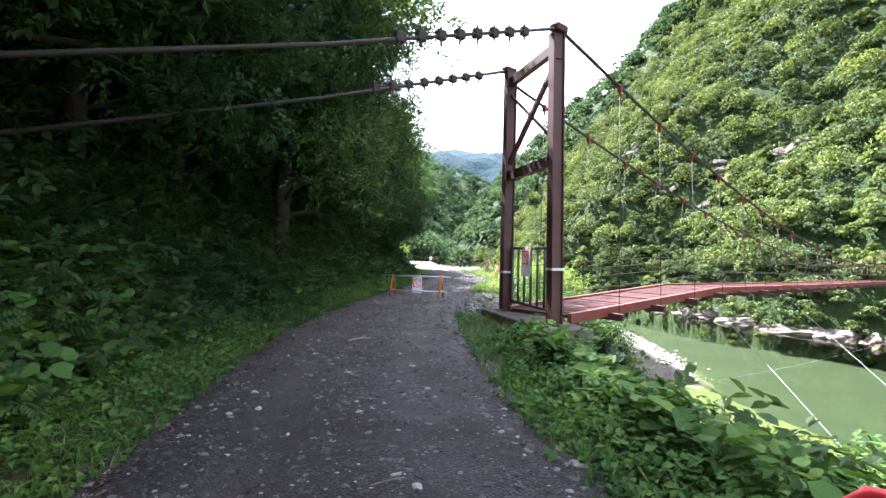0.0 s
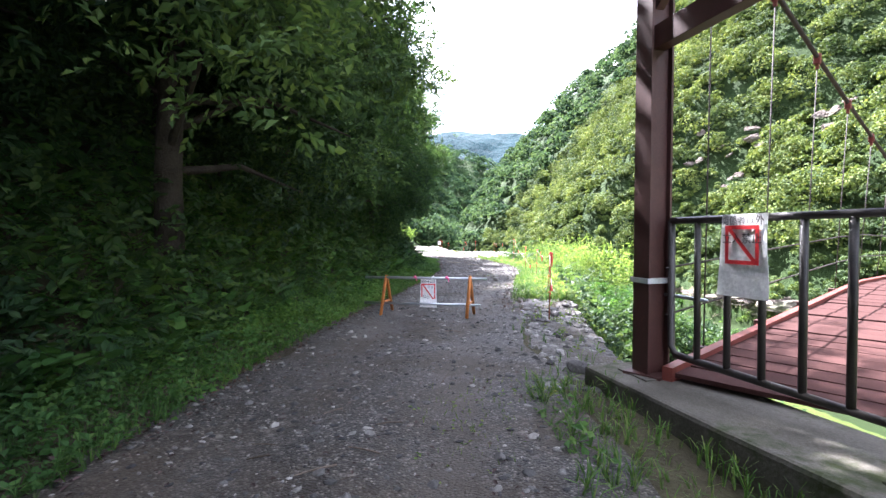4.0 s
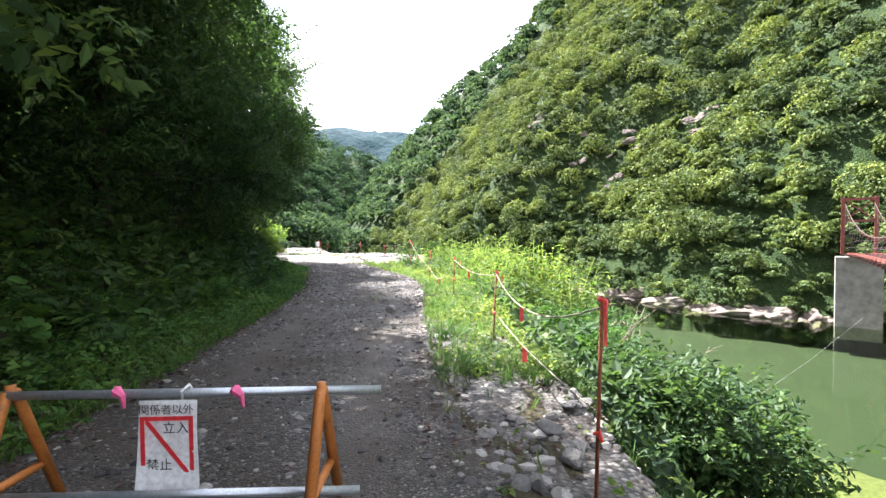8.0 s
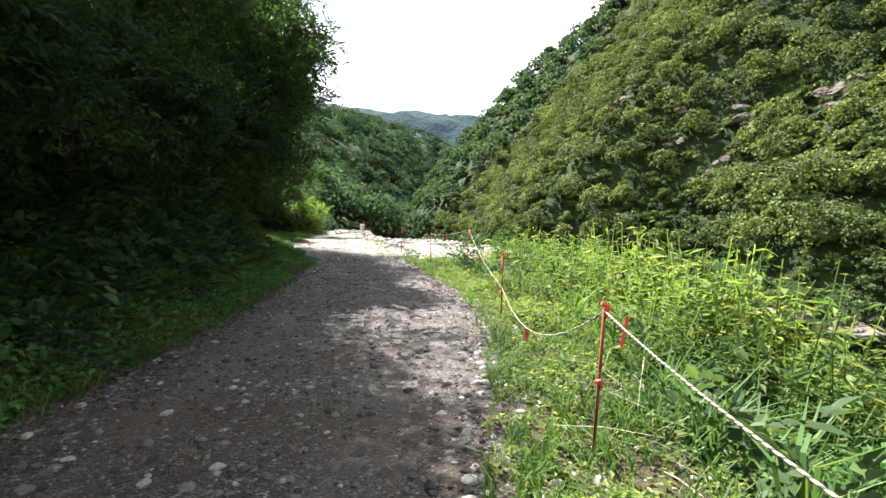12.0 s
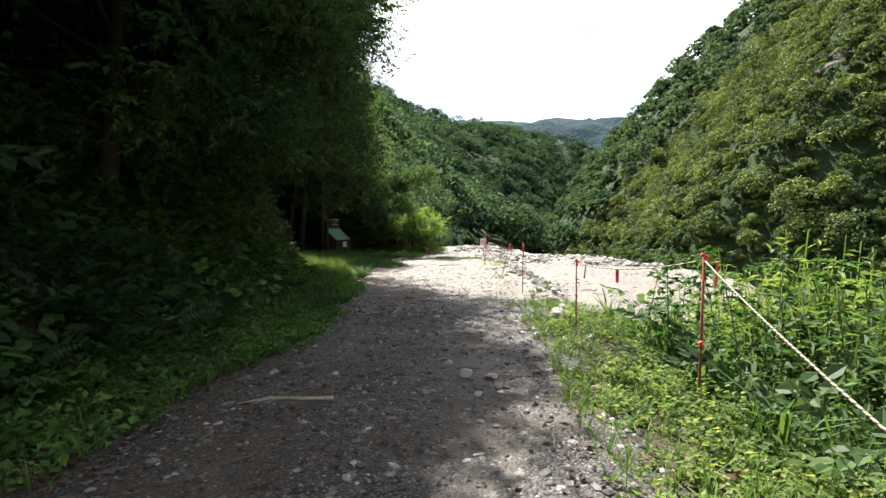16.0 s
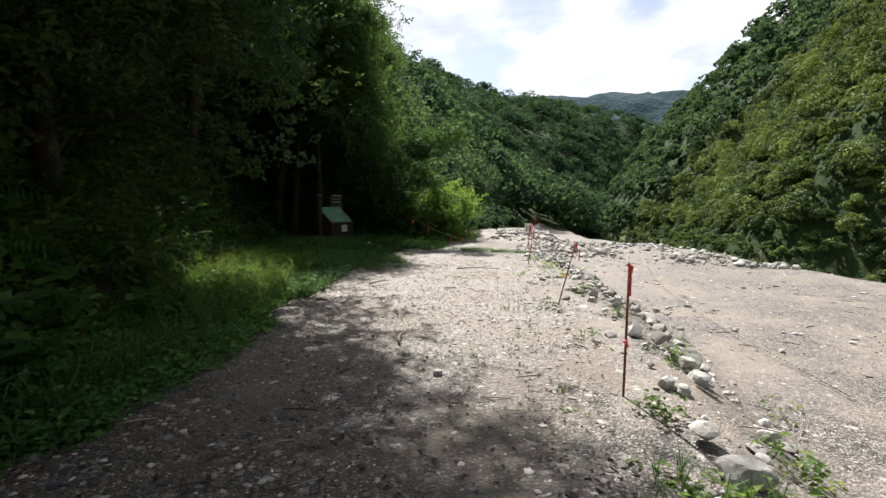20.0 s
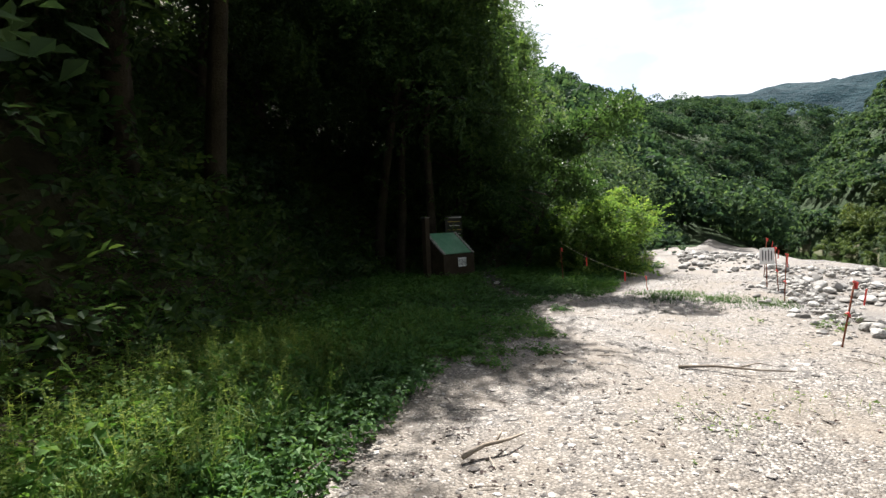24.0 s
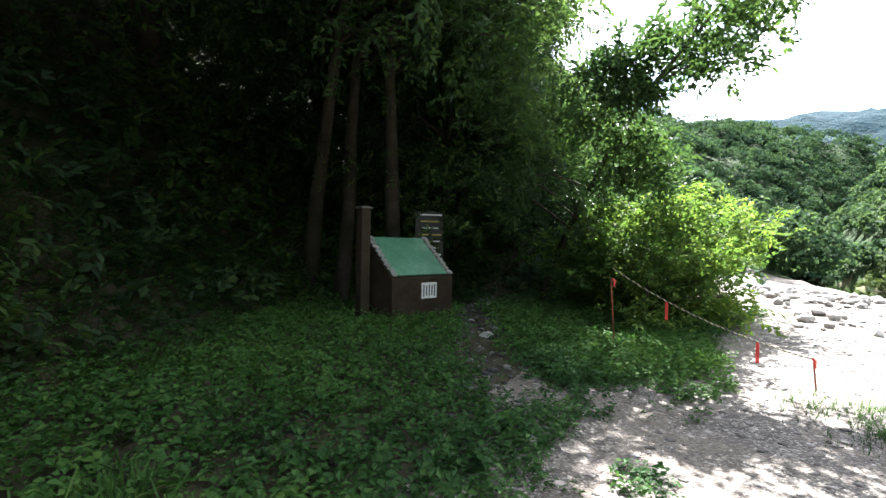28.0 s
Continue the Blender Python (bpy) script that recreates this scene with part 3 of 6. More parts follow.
RIGHT = ([-40, -12, 0, 3.3, 6, 9.4, 12.4, 16.5, 22, 26, 29.5, 32, 34.5, 36, 38, 41, 44, 48.7, 52, 56, 60, 66, 75, 90, 110, 150, 200, 250, 300, 350, 420, 500],
         [16, 5.0, 1.4, 0.35, -0.7, -1.7, -2.3, -2.8, -3.2, -3.35, -3.7, -4.4, -5.4, -5.9, -6.7, -7.6, -8.6, -10.7, -12.5, -14, -15, -17, -23, -27, -33, -44, -60, -68, -66, -52, -18, 32])
BAR = ([34, 38, 42, 50, 54, 62, 70, 85, 110, 150, 200, 250], [-4.0, -3.0, -2.4, -2.0, -2.8, -6.4, -11, -18, -26, -40, -58, -66])
SHORE = ([-600, -100, 0, 20, 35, 50, 60, 66, 70, 76, 85, 103, 112, 122, 140, 160, 172, 186, 220, 280, 350, 500, 900], [420, 180, 95, 75, 61, 48, 40, 35, 30.3, 26.8, 21, 15, 5, -6, -13, -17, -20, -28, -46, -64, -60, 0, 200])
CREST = ([100, 190, 226, 245, 260, 320, 420, 600], [165, 124, 91, 80, 70, 58, 60, 80])
VERGE = ([-20, 38, 41, 44, 47, 50, 54, 58, 64, 80], [1.3, 1.3, 1.8, 2.9, 4.1, 5.4, 6.5, 5.5, 2.5, 2.0])
WATER_Z = -8.0


def edge(tab, y):
    return np.interp(y, tab[0], tab[1])


def valley_drop(y):
    """How far the track and the gravel fall away upstream."""
    return 0.032 * np.clip(y - 64, 0, 45) * smooth(62, 72, y)


def ground_z(x, y):
    """Height of the land."""
    x, y = np.asarray(x, dtype=float), np.asarray(y, dtype=float)
    xl, xr = edge(LEFT, y), edge(RIGHT, y)
    dl, dr = xl - x, x - xr
    wv = edge(VERGE, y)
    # left bank: verge, then a steep wooded slope
    bank = np.maximum(dl - wv, 0)
    far_left = smooth(58, 130, y)
    slope = (1.15 - 0.30 * smooth(38, 47, y)) * (1 - far_left) + 0.95 * far_left
    zl = (0.07 - 0.05 * smooth(45, 49, y)) * np.clip(dl, 0, wv) + slope * bank * (1 - 0.25 * smooth(20, 120, bank))
    zl = np.minimum(zl, 120 - 38 * smooth(300, 420, y)) + vnoise(x, y, 2.3, 1) * 0.18 * smooth(0.3, 2, dl) + vnoise(x, y, 26, 2) * 5 * smooth(8, 50, bank)
    # right side: shoulder, then a slope to the river; upstream a low gravel bar
    g = smooth(38.0, 41.5, y)
    xb = edge(BAR, y)
    veg = -0.06 * np.clip(dr, 0, 1.3) - (0.95 + 0.35 * smooth(6, 11, y) * smooth(27, 21, y)) * np.maximum(dr - 1.3, 0) + vnoise(x, y, 1.7, 3) * 0.15 * smooth(0.2, 1.5, dr)
    bar = -0.5 * smooth(0.5, 1.9, dr) - 0.55 * np.maximum(x - xb, 0) + vnoise(x, y, 5, 4) * 0.10 * smooth(1, 4, dr) - 0.012 * np.maximum(y - 60, 0) * smooth(1, 5, dr)
    zr = veg * (1 - g) + bar * g
    bed = np.maximum(-8.15 - 0.02 * np.clip(dr - 9.5, 0, 10) - 0.6 * np.maximum(dr - 19.0, 0), -10.6) + 0.12 * vnoise(x, y, 6, 7)
    zr = np.maximum(zr, bed)
    # hill across the river
    dh = (x - edge(SHORE, y)) * 0.80
    up = np.maximum(dh, 0)
    hill = -8.4 + 1.6 * np.minimum(up, 3) + 1.42 * np.maximum(up - 3, 0) + vnoise(x, y, 42, 5) * 9 * smooth(5, 40, up) + vnoise(x, y, 15, 6) * 2.6 * smooth(3, 15, up)
    crest = np.interp(y - 0.8 * x, CREST[0], CREST[1])
    hill = np.where(hill > crest, crest + np.minimum(hill - crest, 60) * 0.08, hill)
    zr = np.where(dh > 0, np.maximum(zr, hill), zr)
    z = np.where(dl > 0, np.where(dh > 0, np.maximum(zl, hill), zl), np.where(dr > 0, zr, 0.0)) - valley_drop(y) * (dh < 0)
    # the far end of the valley
    ridge = 185 * smooth(560, 900, y - 0.12 * x) * (1 + 0.10 * vnoise(x, y, 160, 8) + 0.03 * vnoise(x, y, 40, 9))
    return np.maximum(z, np.where(y > 500, ridge - 8, -100))


def sheet(xs, ys, zf):
    gx, gy = np.meshgrid(xs, ys)
    v = np.stack([gx, gy, zf(gx, gy)], axis=2).reshape(-1, 3)
    nx, ny = len(xs), len(ys)
    i = (np.arange(ny - 1)[:, None] * nx + np.arange(nx - 1)[None, :]).ravel()
    return v, np.stack([i, i + 1, i + nx + 1, i + nx], axis=1)


def spread(lo, hi, step, grow, far):
    a = list(np.arange(lo, hi + 1e-6, step))
    s, x = step, hi
    while x < far[1]:
        s *= grow
        x += s
        a.append(x)
    s, x = step, lo
    while x > far[0]:
        s *= grow
        x -= s
        a.insert(0, x)
    return np.array(a)


def in_corridor(x, y):
    return (y > -11.5) & (y < 89.5) & (x > edge(LEFT, y) + 0.15) & (x < edge(RIGHT, y) - 0.15)


def sunk_ground(x, y):
    z = ground_z(x, y) - 12 * smooth(535, 560, y) * (y < 1000)
    z = np.where(in_corridor(x, y), -0.10 - valley_drop(y), z)
    z = np.where(on_bar(x, y), z - 0.12, z)
    return np.where((y > 42) & (y < 124) & (x > edge(RIGHT, y) + 1.5) & (x < edge(BAR, y) + 14), z - 0.9 - 2.2 * smooth(62, 78, y), z)


def on_bar(x, y):
    return (y > 39.5) & (y < 128) & (x > edge(RIGHT, y) - 0.1) & (x < edge(BAR, y) + 14)


xs = spread(-34, 30, 0.5, 1.12, (-900, 900))
ys = spread(-10, 66, 0.5, 1.06, (-700, 1500))
v, f = sheet(xs, ys, sunk_ground)
fc = v[f].mean(axis=1)
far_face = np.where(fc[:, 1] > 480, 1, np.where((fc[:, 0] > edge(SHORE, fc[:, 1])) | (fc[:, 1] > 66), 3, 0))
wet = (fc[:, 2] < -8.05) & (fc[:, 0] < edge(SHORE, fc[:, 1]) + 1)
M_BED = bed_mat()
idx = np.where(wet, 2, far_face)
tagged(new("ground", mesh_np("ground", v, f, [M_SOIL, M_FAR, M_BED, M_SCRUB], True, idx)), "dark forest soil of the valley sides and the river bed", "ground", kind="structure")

# road strip
ry, ru = np.concatenate([np.arange(-11.8, 62, 0.16), np.arange(62, 91, 0.6)]), np.linspace(-0.12, 1.12, 34)
gy, gu = np.meshgrid(ry, ru, indexing="ij")
gx = edge(LEFT, gy) + (edge(RIGHT, gy) - edge(LEFT, gy)) * gu + vnoise(gy, gu * 3, 1.3, 11) * 0.12


def road_z(x, y):
    u = (x - edge(LEFT, y)) / (edge(RIGHT, y) - edge(LEFT, y))
    rut = -0.035 * (np.exp(-((u - 0.28) / 0.10) ** 2) + np.exp(-((u - 0.74) / 0.10) ** 2))
    return 0.012 + rut + 0.02 * vnoise(x, y, 1.4, 12) + 0.012 * vnoise(x, y, 0.45, 13) - 0.05 * smooth(1.0, 1.12, u) - 0.05 * smooth(0.0, -0.12, u) - valley_drop(y)


gz = road_z(gx, gy)
nyr, nxr = gx.shape
i = (np.arange(nyr - 1)[:, None] * nxr + np.arange(nxr - 1)[None, :]).ravel()
rf = np.stack([i, i + 1, i + nxr + 1, i + nxr], axis=1)
rv = np.stack([gx, gy, gz], axis=2).reshape(-1, 3)


def worn(x, y):
    """How far the wheels have ground the stones to fine mud."""
    u = (x - edge(LEFT, y)) / (edge(RIGHT, y) - edge(LEFT, y))
    line = np.exp(-((u - 0.27) / 0.10) ** 2) + np.exp(-((u - 0.76) / 0.10) ** 2)
    return np.clip(line * (0.55 + 0.55 * vnoise(x, y, 1.6, 17) + 0.3 * vnoise(x, y, 0.4, 18)), 0, 0.85) * smooth(43, 36, y)


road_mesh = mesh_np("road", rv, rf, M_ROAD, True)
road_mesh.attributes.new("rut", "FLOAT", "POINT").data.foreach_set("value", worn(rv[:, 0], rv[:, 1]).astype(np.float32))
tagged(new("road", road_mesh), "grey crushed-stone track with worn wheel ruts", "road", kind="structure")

# gravelly shoulder above the river
sy, su = np.arange(11.8, 24.2, 0.16), np.linspace(-0.05, 6.6, 60)
gy, gu = np.meshgrid(sy, su, indexing="ij")
gx = edge(RIGHT, gy) + gu
gz = ground_z(gx, gy) + 0.015 + 0.03 * vnoise(gx, gy, 0.5, 81) + 0.02 * vnoise(gx, gy, 0.22, 82) - 0.12 * smooth(23, 24.2, gy) - 0.12 * smooth(6.0, 6.6, gu) - 0.05 * smooth(0.45, 0.05, gu + 0.28 * vnoise(gx, gy, 0.55, 85) + 0.12 * vnoise(gx, gy, 0.2, 86)) - 0.12 * smooth(12.6, 11.8, gy)
nyr, nxr = gx.shape
i = (np.arange(nyr - 1)[:, None] * nxr + np.arange(nxr - 1)[None, :]).ravel()
M_SHOULDER = stony("rubble_gravel", [(0.0, (0.045, 0.042, 0.038)), (0.5, (0.095, 0.09, 0.082)), (0.9, (0.17, 0.162, 0.15)), (1.0, (0.26, 0.25, 0.23))], 0.045, (0.07, 0.057, 0.043))
tagged(new("gravel_shoulder", mesh_np("gravel_shoulder", np.stack([gx, gy, gz], axis=2).reshape(-1, 3), np.stack([i, i + 1, i + nxr + 1, i + nxr], axis=1), M_SHOULDER, True)),
       "grey-brown stony soil at the river-side edge of the track", "gravel", kind="structure")

# pale shingle at the near waterline
sy, su = np.arange(6, 44.0, 0.3), np.linspace(6.6, 9.8, 14)
gy, gu = np.meshgrid(sy, su, indexing="ij")
gx = edge(RIGHT, gy) + gu - 1.2 * smooth(14, 8, gy) + 2.1 * smooth(24, 30, gy) + 0.4 * vnoise(gy, gu, 2.5, 83)
gz = np.maximum(ground_z(gx, gy), -8.3) + 0.10 + 0.06 * vnoise(gx, gy, 0.8, 84) - 0.35 * smooth(7.2, 6.6, gu)
nyr, nxr = gx.shape
i = (np.arange(nyr - 1)[:, None] * nxr + np.arange(nxr - 1)[None, :]).ravel()
tagged(new("shingle", mesh_np("shingle", np.stack([gx, gy, gz], axis=2).reshape(-1, 3), np.stack([i, i + 1, i + nxr + 1, i + nxr], axis=1), M_BAR, True)), "pale sunlit shingle at the foot of the bank", "gravel", kind="structure")

# gravel bar beside the river
by, bu = np.concatenate([np.arange(39.6, 66, 0.3), np.arange(66, 127, 1.2)]), np.linspace(0, 1, 60) ** 1.4
gy, gu = np.meshgrid(by, bu, indexing="ij")
gx = edge(RIGHT, gy) - 0.05 + (edge(BAR, gy) + 15.5 - edge(RIGHT, gy)) * gu
gz = ground_z(gx, gy) + 0.02 * vnoise(gx, gy, 0.6, 15) + 0.04 * vnoise(gx, gy, 2.0, 16)
nyr, nxr = gx.shape
i = (np.arange(nyr - 1)[:, None] * nxr + np.arange(nxr - 1)[None, :]).ravel()
tagged(new("gravel_bar", mesh_np("gravel_bar", np.stack([gx, gy, gz], axis=2).reshape(-1, 3), np.stack([i, i + 1, i + nxr + 1, i + nxr], axis=1), M_BAR, True)),
       "pale sunlit river gravel and sand", "gravel", kind="structure")

# river
wx, wy = np.linspace(-260, 420, 40), np.linspace(-500, 520, 60)
v, f = sheet(wx, wy, lambda x, y: np.full_like(x, WATER_Z))
tagged(new("water", mesh_np("water", v, f, M_WATER, True)), "calm green river water", "river", kind="structure")

# ---- woods ----
def canopy(pos, rad, lobes, quads, size, r, face, flat=0.62):
    """Crowns of leaf clumps: each crown is a cluster of flattened boughs, leafy on top and on the side that looks over the valley."""
    n = len(pos)
    a = np.arange(lobes)[None, :] * 2.4 + r.uniform(0, 6.28, (n, 1)) + r.normal(0, 0.25, (n, lobes))
    h = (np.arange(lobes)[None, :] + r.uniform(0, 1, (n, lobes))) / lobes
    w = np.sqrt(np.clip(1 - h * h, 0.03, 1)) * r.uniform(0.55, 0.85, (n, lobes))
    c = pos[:, None, :] + np.stack([np.cos(a) * w, np.sin(a) * w, h * 0.95 - 0.25], axis=2) * rad[:, None, None]
    lr = rad[:, None] * r.uniform(0.34, 0.56, (n, lobes))
    d = r.normal(size=(n, lobes, quads, 3))
    d[..., 2] = np.abs(d[..., 2]) * 1.1 - 0.30
    d /= np.linalg.norm(d, axis=3)[..., None]
    f2 = np.array([face[0], face[1], 0.0])
    k = d @ f2
    d = d - (2 * np.where(k < -0.25, k, 0))[..., None] * f2
    out = r.uniform(0.80, 1.08, d.shape[:3])[..., None]
    p = c[:, :, None, :] + d * lr[:, :, None, None] * out * np.array([1, 1, flat])
    nrm = d * np.array([0.8, 0.8, 1.3]) + r.normal(0, 0.42, size=d.shape)
    nrm /= np.linalg.norm(nrm, axis=3)[..., None]
    u = np.cross(nrm, r.normal(size=nrm.shape))
    u /= np.linalg.norm(u, axis=3)[..., None]
    v = np.cross(nrm, u)
    q = (size * r.uniform(0.55, 1.45, d.shape[:3]))[..., None]
    v = np.stack([p - u * q * 0.5, p + v * q * 0.36 + nrm * q * 0.1, p + u * q * 0.6 - nrm * q * 0.14, p - v * q * 0.36 + nrm * q * 0.1], axis=3).reshape(-1, 3)
    return v, np.arange(len(v)).reshape(-1, 4)


def woods(name, x, y, rmin, rmax, lobes, quads, size, mat, label, seed, face=(-0.85, -0.53), lift=0.45, flat=0.62):
    r = np.random.default_rng(seed)
    rad = r.uniform(rmin, rmax, len(x)) * (0.85 + 0.3 * r.uniform(0, 1, len(x)) ** 3)
    v, f = canopy(np.stack([x, y, ground_z(x, y) + rad * lift], axis=1), rad, lobes, quads, size, r, face, flat)
    return tagged(new(name, mesh_np(name, v, f, mat)), label, "woods", kind="stuff")


def pick_hill(step, lo, hi, ylo, yhi, seed):
    """Places on the slope across the river, about evenly spaced, lo to hi metres in from the waterline."""
    r = np.random.default_rng(seed)
    d, y = np.meshgrid(np.arange(lo, hi, step) / 0.8, np.arange(ylo, yhi, step))
    d, y = d.ravel() + r.normal(0, 0.27 * step, d.size), y.ravel() + r.normal(0, 0.27 * step, d.size) + 0.5 * step * (np.round(d.ravel() / step) % 2)
    return edge(SHORE, y) + d, y


OUTCROPS = ((32, 106.3, 14.8, 3.2), (24.2, 111, 8.0, 3.6), (17.4, 124.6, 8.5, 3.0), (41, 98.6, 20.5, 3.4), (28.5, 103.5, 9.0, 2.4))


def clear_of_rock(x, y):
    near = np.ones(len(x), dtype=bool)
    for ox, oy, oz, s_ in OUTCROPS:
        near &= (x - ox - 1.0) ** 2 + (y - oy + 2.0) ** 2 > (s_ * 0.45) ** 2
    return x[near], y[near]


x, y = pick_hill(1.9, 0.4, 10, 50, 200, 20)
woods("waterside_scrub", x, y, 1.0, 2.1, 5, 66, 0.34, M_HILL, "sunlit green scrub above the waterline", 19)
x, y = pick_hill(2.4, 6, 74, 50, 195, 31)
woods("hillside_scrub", x, y, 1.3, 2.0, 4, 32, 0.46, M_HILL, "low green scrub filling the gaps between the trees", 33)
x, y = clear_of_rock(*pick_hill(3.9, 4.5, 72, 50, 195, 21))
woods("hillside_woods", x, y, 1.6, 4.3, 11, 62, 0.40, M_HILL, "dense sunlit broadleaf shrubs and trees on the steep slope", 22, flat=0.82)
x, y = pick_hill(4.9, 66, 150, 36, 235, 23)
woods("hillside_woods", x, y, 3.0, 5.0, 8, 34, 0.80, M_HILL, "dense sunlit broadleaf trees high on the slope", 24)
x, y = pick_hill(6.0, 4, 80, -20, 50, 29)
woods("hillside_woods", x, y, 3.0, 4.8, 6, 34, 0.95, M_HILL, "broadleaf trees on the slope downstream of the bridge", 30)
x, y = pick_hill(6.6, 3, 130, 195, 400, 25)
woods("hillside_woods", x, y, 3.8, 6.2, 8, 34, 1.1, M_VALLEY, "distant broadleaf woods on the valley side", 26, lift=0.7)
r = np.random.default_rng(27)
y = 106 + 375 * r.uniform(0, 1, 1700)
x = edge(LEFT, y) - 2.5 - r.uniform(0, 1, 1700) ** 1.25 * 180
woods("valley_woods", x, y, 3.4, 6.0, 7, 28, 1.05, M_VALLEY, "dark broadleaf woods on the near side of the valley", 28, (0.45, -0.89), 0.8, 0.8)
y = r.uniform(60, 112, 260)
x = edge(LEFT, y) - 0.8 - r.uniform(0, 1, 260) * 7
woods("valley_scrub", x, y, 1.0, 2.0, 5, 42, 0.30, M_VALLEY, "leafy scrub at the foot of the wooded bank", 39, (0.45, -0.89), 0.4)
y = r.uniform(66, 112, 330)
x = edge(LEFT, y) - 4.0 - r.uniform(0, 1, 330) ** 1.3 * 75
woods("valley_woods", x, y, 2.2, 4.2, 9, 60, 0.36, M_VALLEY, "leafy trees on the bank beyond the clearing", 38, (0.45, -0.89), 0.7, 0.75)
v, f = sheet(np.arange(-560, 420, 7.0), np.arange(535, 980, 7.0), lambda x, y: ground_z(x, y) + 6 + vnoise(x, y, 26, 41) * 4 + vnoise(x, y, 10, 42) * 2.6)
tagged(new("backdrop", mesh_np("backdrop", v, f, M_FAR, True)), "wooded mountain closing the valley, tinted blue-green for haze", "mountain", kind="structure")


r = np.random.default_rng(35)
y = r.uniform(112, 330, 480)
x = edge(RIGHT, y) - 4 + r.uniform(0, 1, 480) * (edge(SHORE, y) + 6 - edge(RIGHT, y))
keep = (y > 205) | (x < edge(RIGHT, y) + np.where(y > 126, 9.0, 1.5))
woods("valley_woods", x[keep], y[keep], 3.0, 4.8, 8, 36, 0.8, M_VALLEY, "trees closing the valley floor behind the gravel", 36, (0.3, -0.95), 1.2, 0.85)


def tree(r, height, spread_, lean, mat=None, leafsize=0.115, clumps=60, low=0.12, sprays=16, group=0.30):
    """A broadleaf tree: tapered trunk with limbs, a crown of leafy sprigs in loose clumps."""
    root = thing("tree", 0, 0, 0)
    bm = bmesh.new()
    top = Vector((lean[0] * height, lean[1] * height, height * 0.86))
    line = [Vector((top.x * u * u + r.normal(0, 0.06), top.y * u * u + r.normal(0, 0.06), top.z * u - 0.5 * (1 - u))) for u in np.linspace(0, 1, 8)]
    base = 0.016 * height + 0.03
    tube(line, [base * (1 - 0.85 * u) for u in np.linspace(0, 1, 8)], 8, bm=bm)
    ends = []
    for k in range(clumps):
        u = r.uniform(low, 1.0)
        i = min(int(u * 7), 6)
        start = line[i].lerp(line[i + 1], u * 7 - i)
        ang = k * 2.4 + r.normal(0, 0.4)
        reach = spread_ * (0.45 + 0.9 * math.sin(math.pi * min(0.15 + 0.8 * u, 0.97))) * r.uniform(0.45, 1.0)
        end = start + Vector((math.cos(ang) * reach, math.sin(ang) * reach, reach * r.uniform(-0.15, 0.5)))
        mid = start.lerp(end, 0.5) + Vector((0, 0, 0.12 * reach))
        if k % 2 == 0:
            tube([start, mid, end], [base * 0.32 * (1.1 - u * 0.6), base * 0.2 * (1.1 - u * 0.6), 0.012], 5, False, bm)
        ends.append(end)
    part("trunk", bm, M_BARK, root, "grey-brown trunk with spreading limbs", True)
    t = [sprig(r, 7, leafsize, leafsize * 0.5, leafsize * 2.6) for _ in range(3)]
    sets = []
    for q in t:
        pos = np.concatenate([np.array(e) + r.normal(0, 1, (sprays, 3)) * np.array([0.62, 0.62, 0.34]) * spread_ * group for e in ends])
        sets.append(scatter(q, pos, rot_frames(len(pos), 1.0, r), r.uniform(0.75, 1.35, len(pos))))
    v, f = joined(sets)
    part("crown", mesh_np("crown", v, f, mat or M_LEAF), None, root)
    return root


r = np.random.default_rng(40)
kinds = [tree(r, 9.5, 2.7, (0.10, 0.02), leafsize=0.13, sprays=32), tree(r, 11.0, 3.0, (0.16, -0.03), leafsize=0.135, sprays=32), tree(r, 8.0, 2.5, (0.05, 0.05), leafsize=0.135, sprays=30),
         tree(r, 12.5, 3.2, (0.08, 0.0), leafsize=0.135, clumps=70, sprays=32),
         tree(r, 2.6, 1.15, (0.05, 0.0), M_HERB, 0.11, 30, 0.1, 14, 0.36), tree(r, 11.0, 3.0, (0.18, -0.02), leafsize=0.135, low=0.52, sprays=20),
         tree(r, 11.0, 2.6, (0.40, -0.02), leafsize=0.13, low=0.48, sprays=24),
         tree(r, 6.6, 2.5, (0.46, -0.12), leafsize=0.13, clumps=54, low=0.56, sprays=26), tree(r, 8.6, 2.9, (0.10, -0.06), leafsize=0.125, clumps=72, low=0.16, sprays=26),
         tree(r, 5.6, 1.35, (0.84, -0.46), leafsize=0.115, clumps=44, low=0.42, sprays=16), tree(r, 2.6, 1.15, (0.05, 0.0), M_BUSH, 0.11, 30, 0.1, 14, 0.36),
         tree(r, 2.6, 1.15, (0.12, -0.05), M_LEAF, 0.125, 30, 0.1, 13, 0.38)]
spots = []
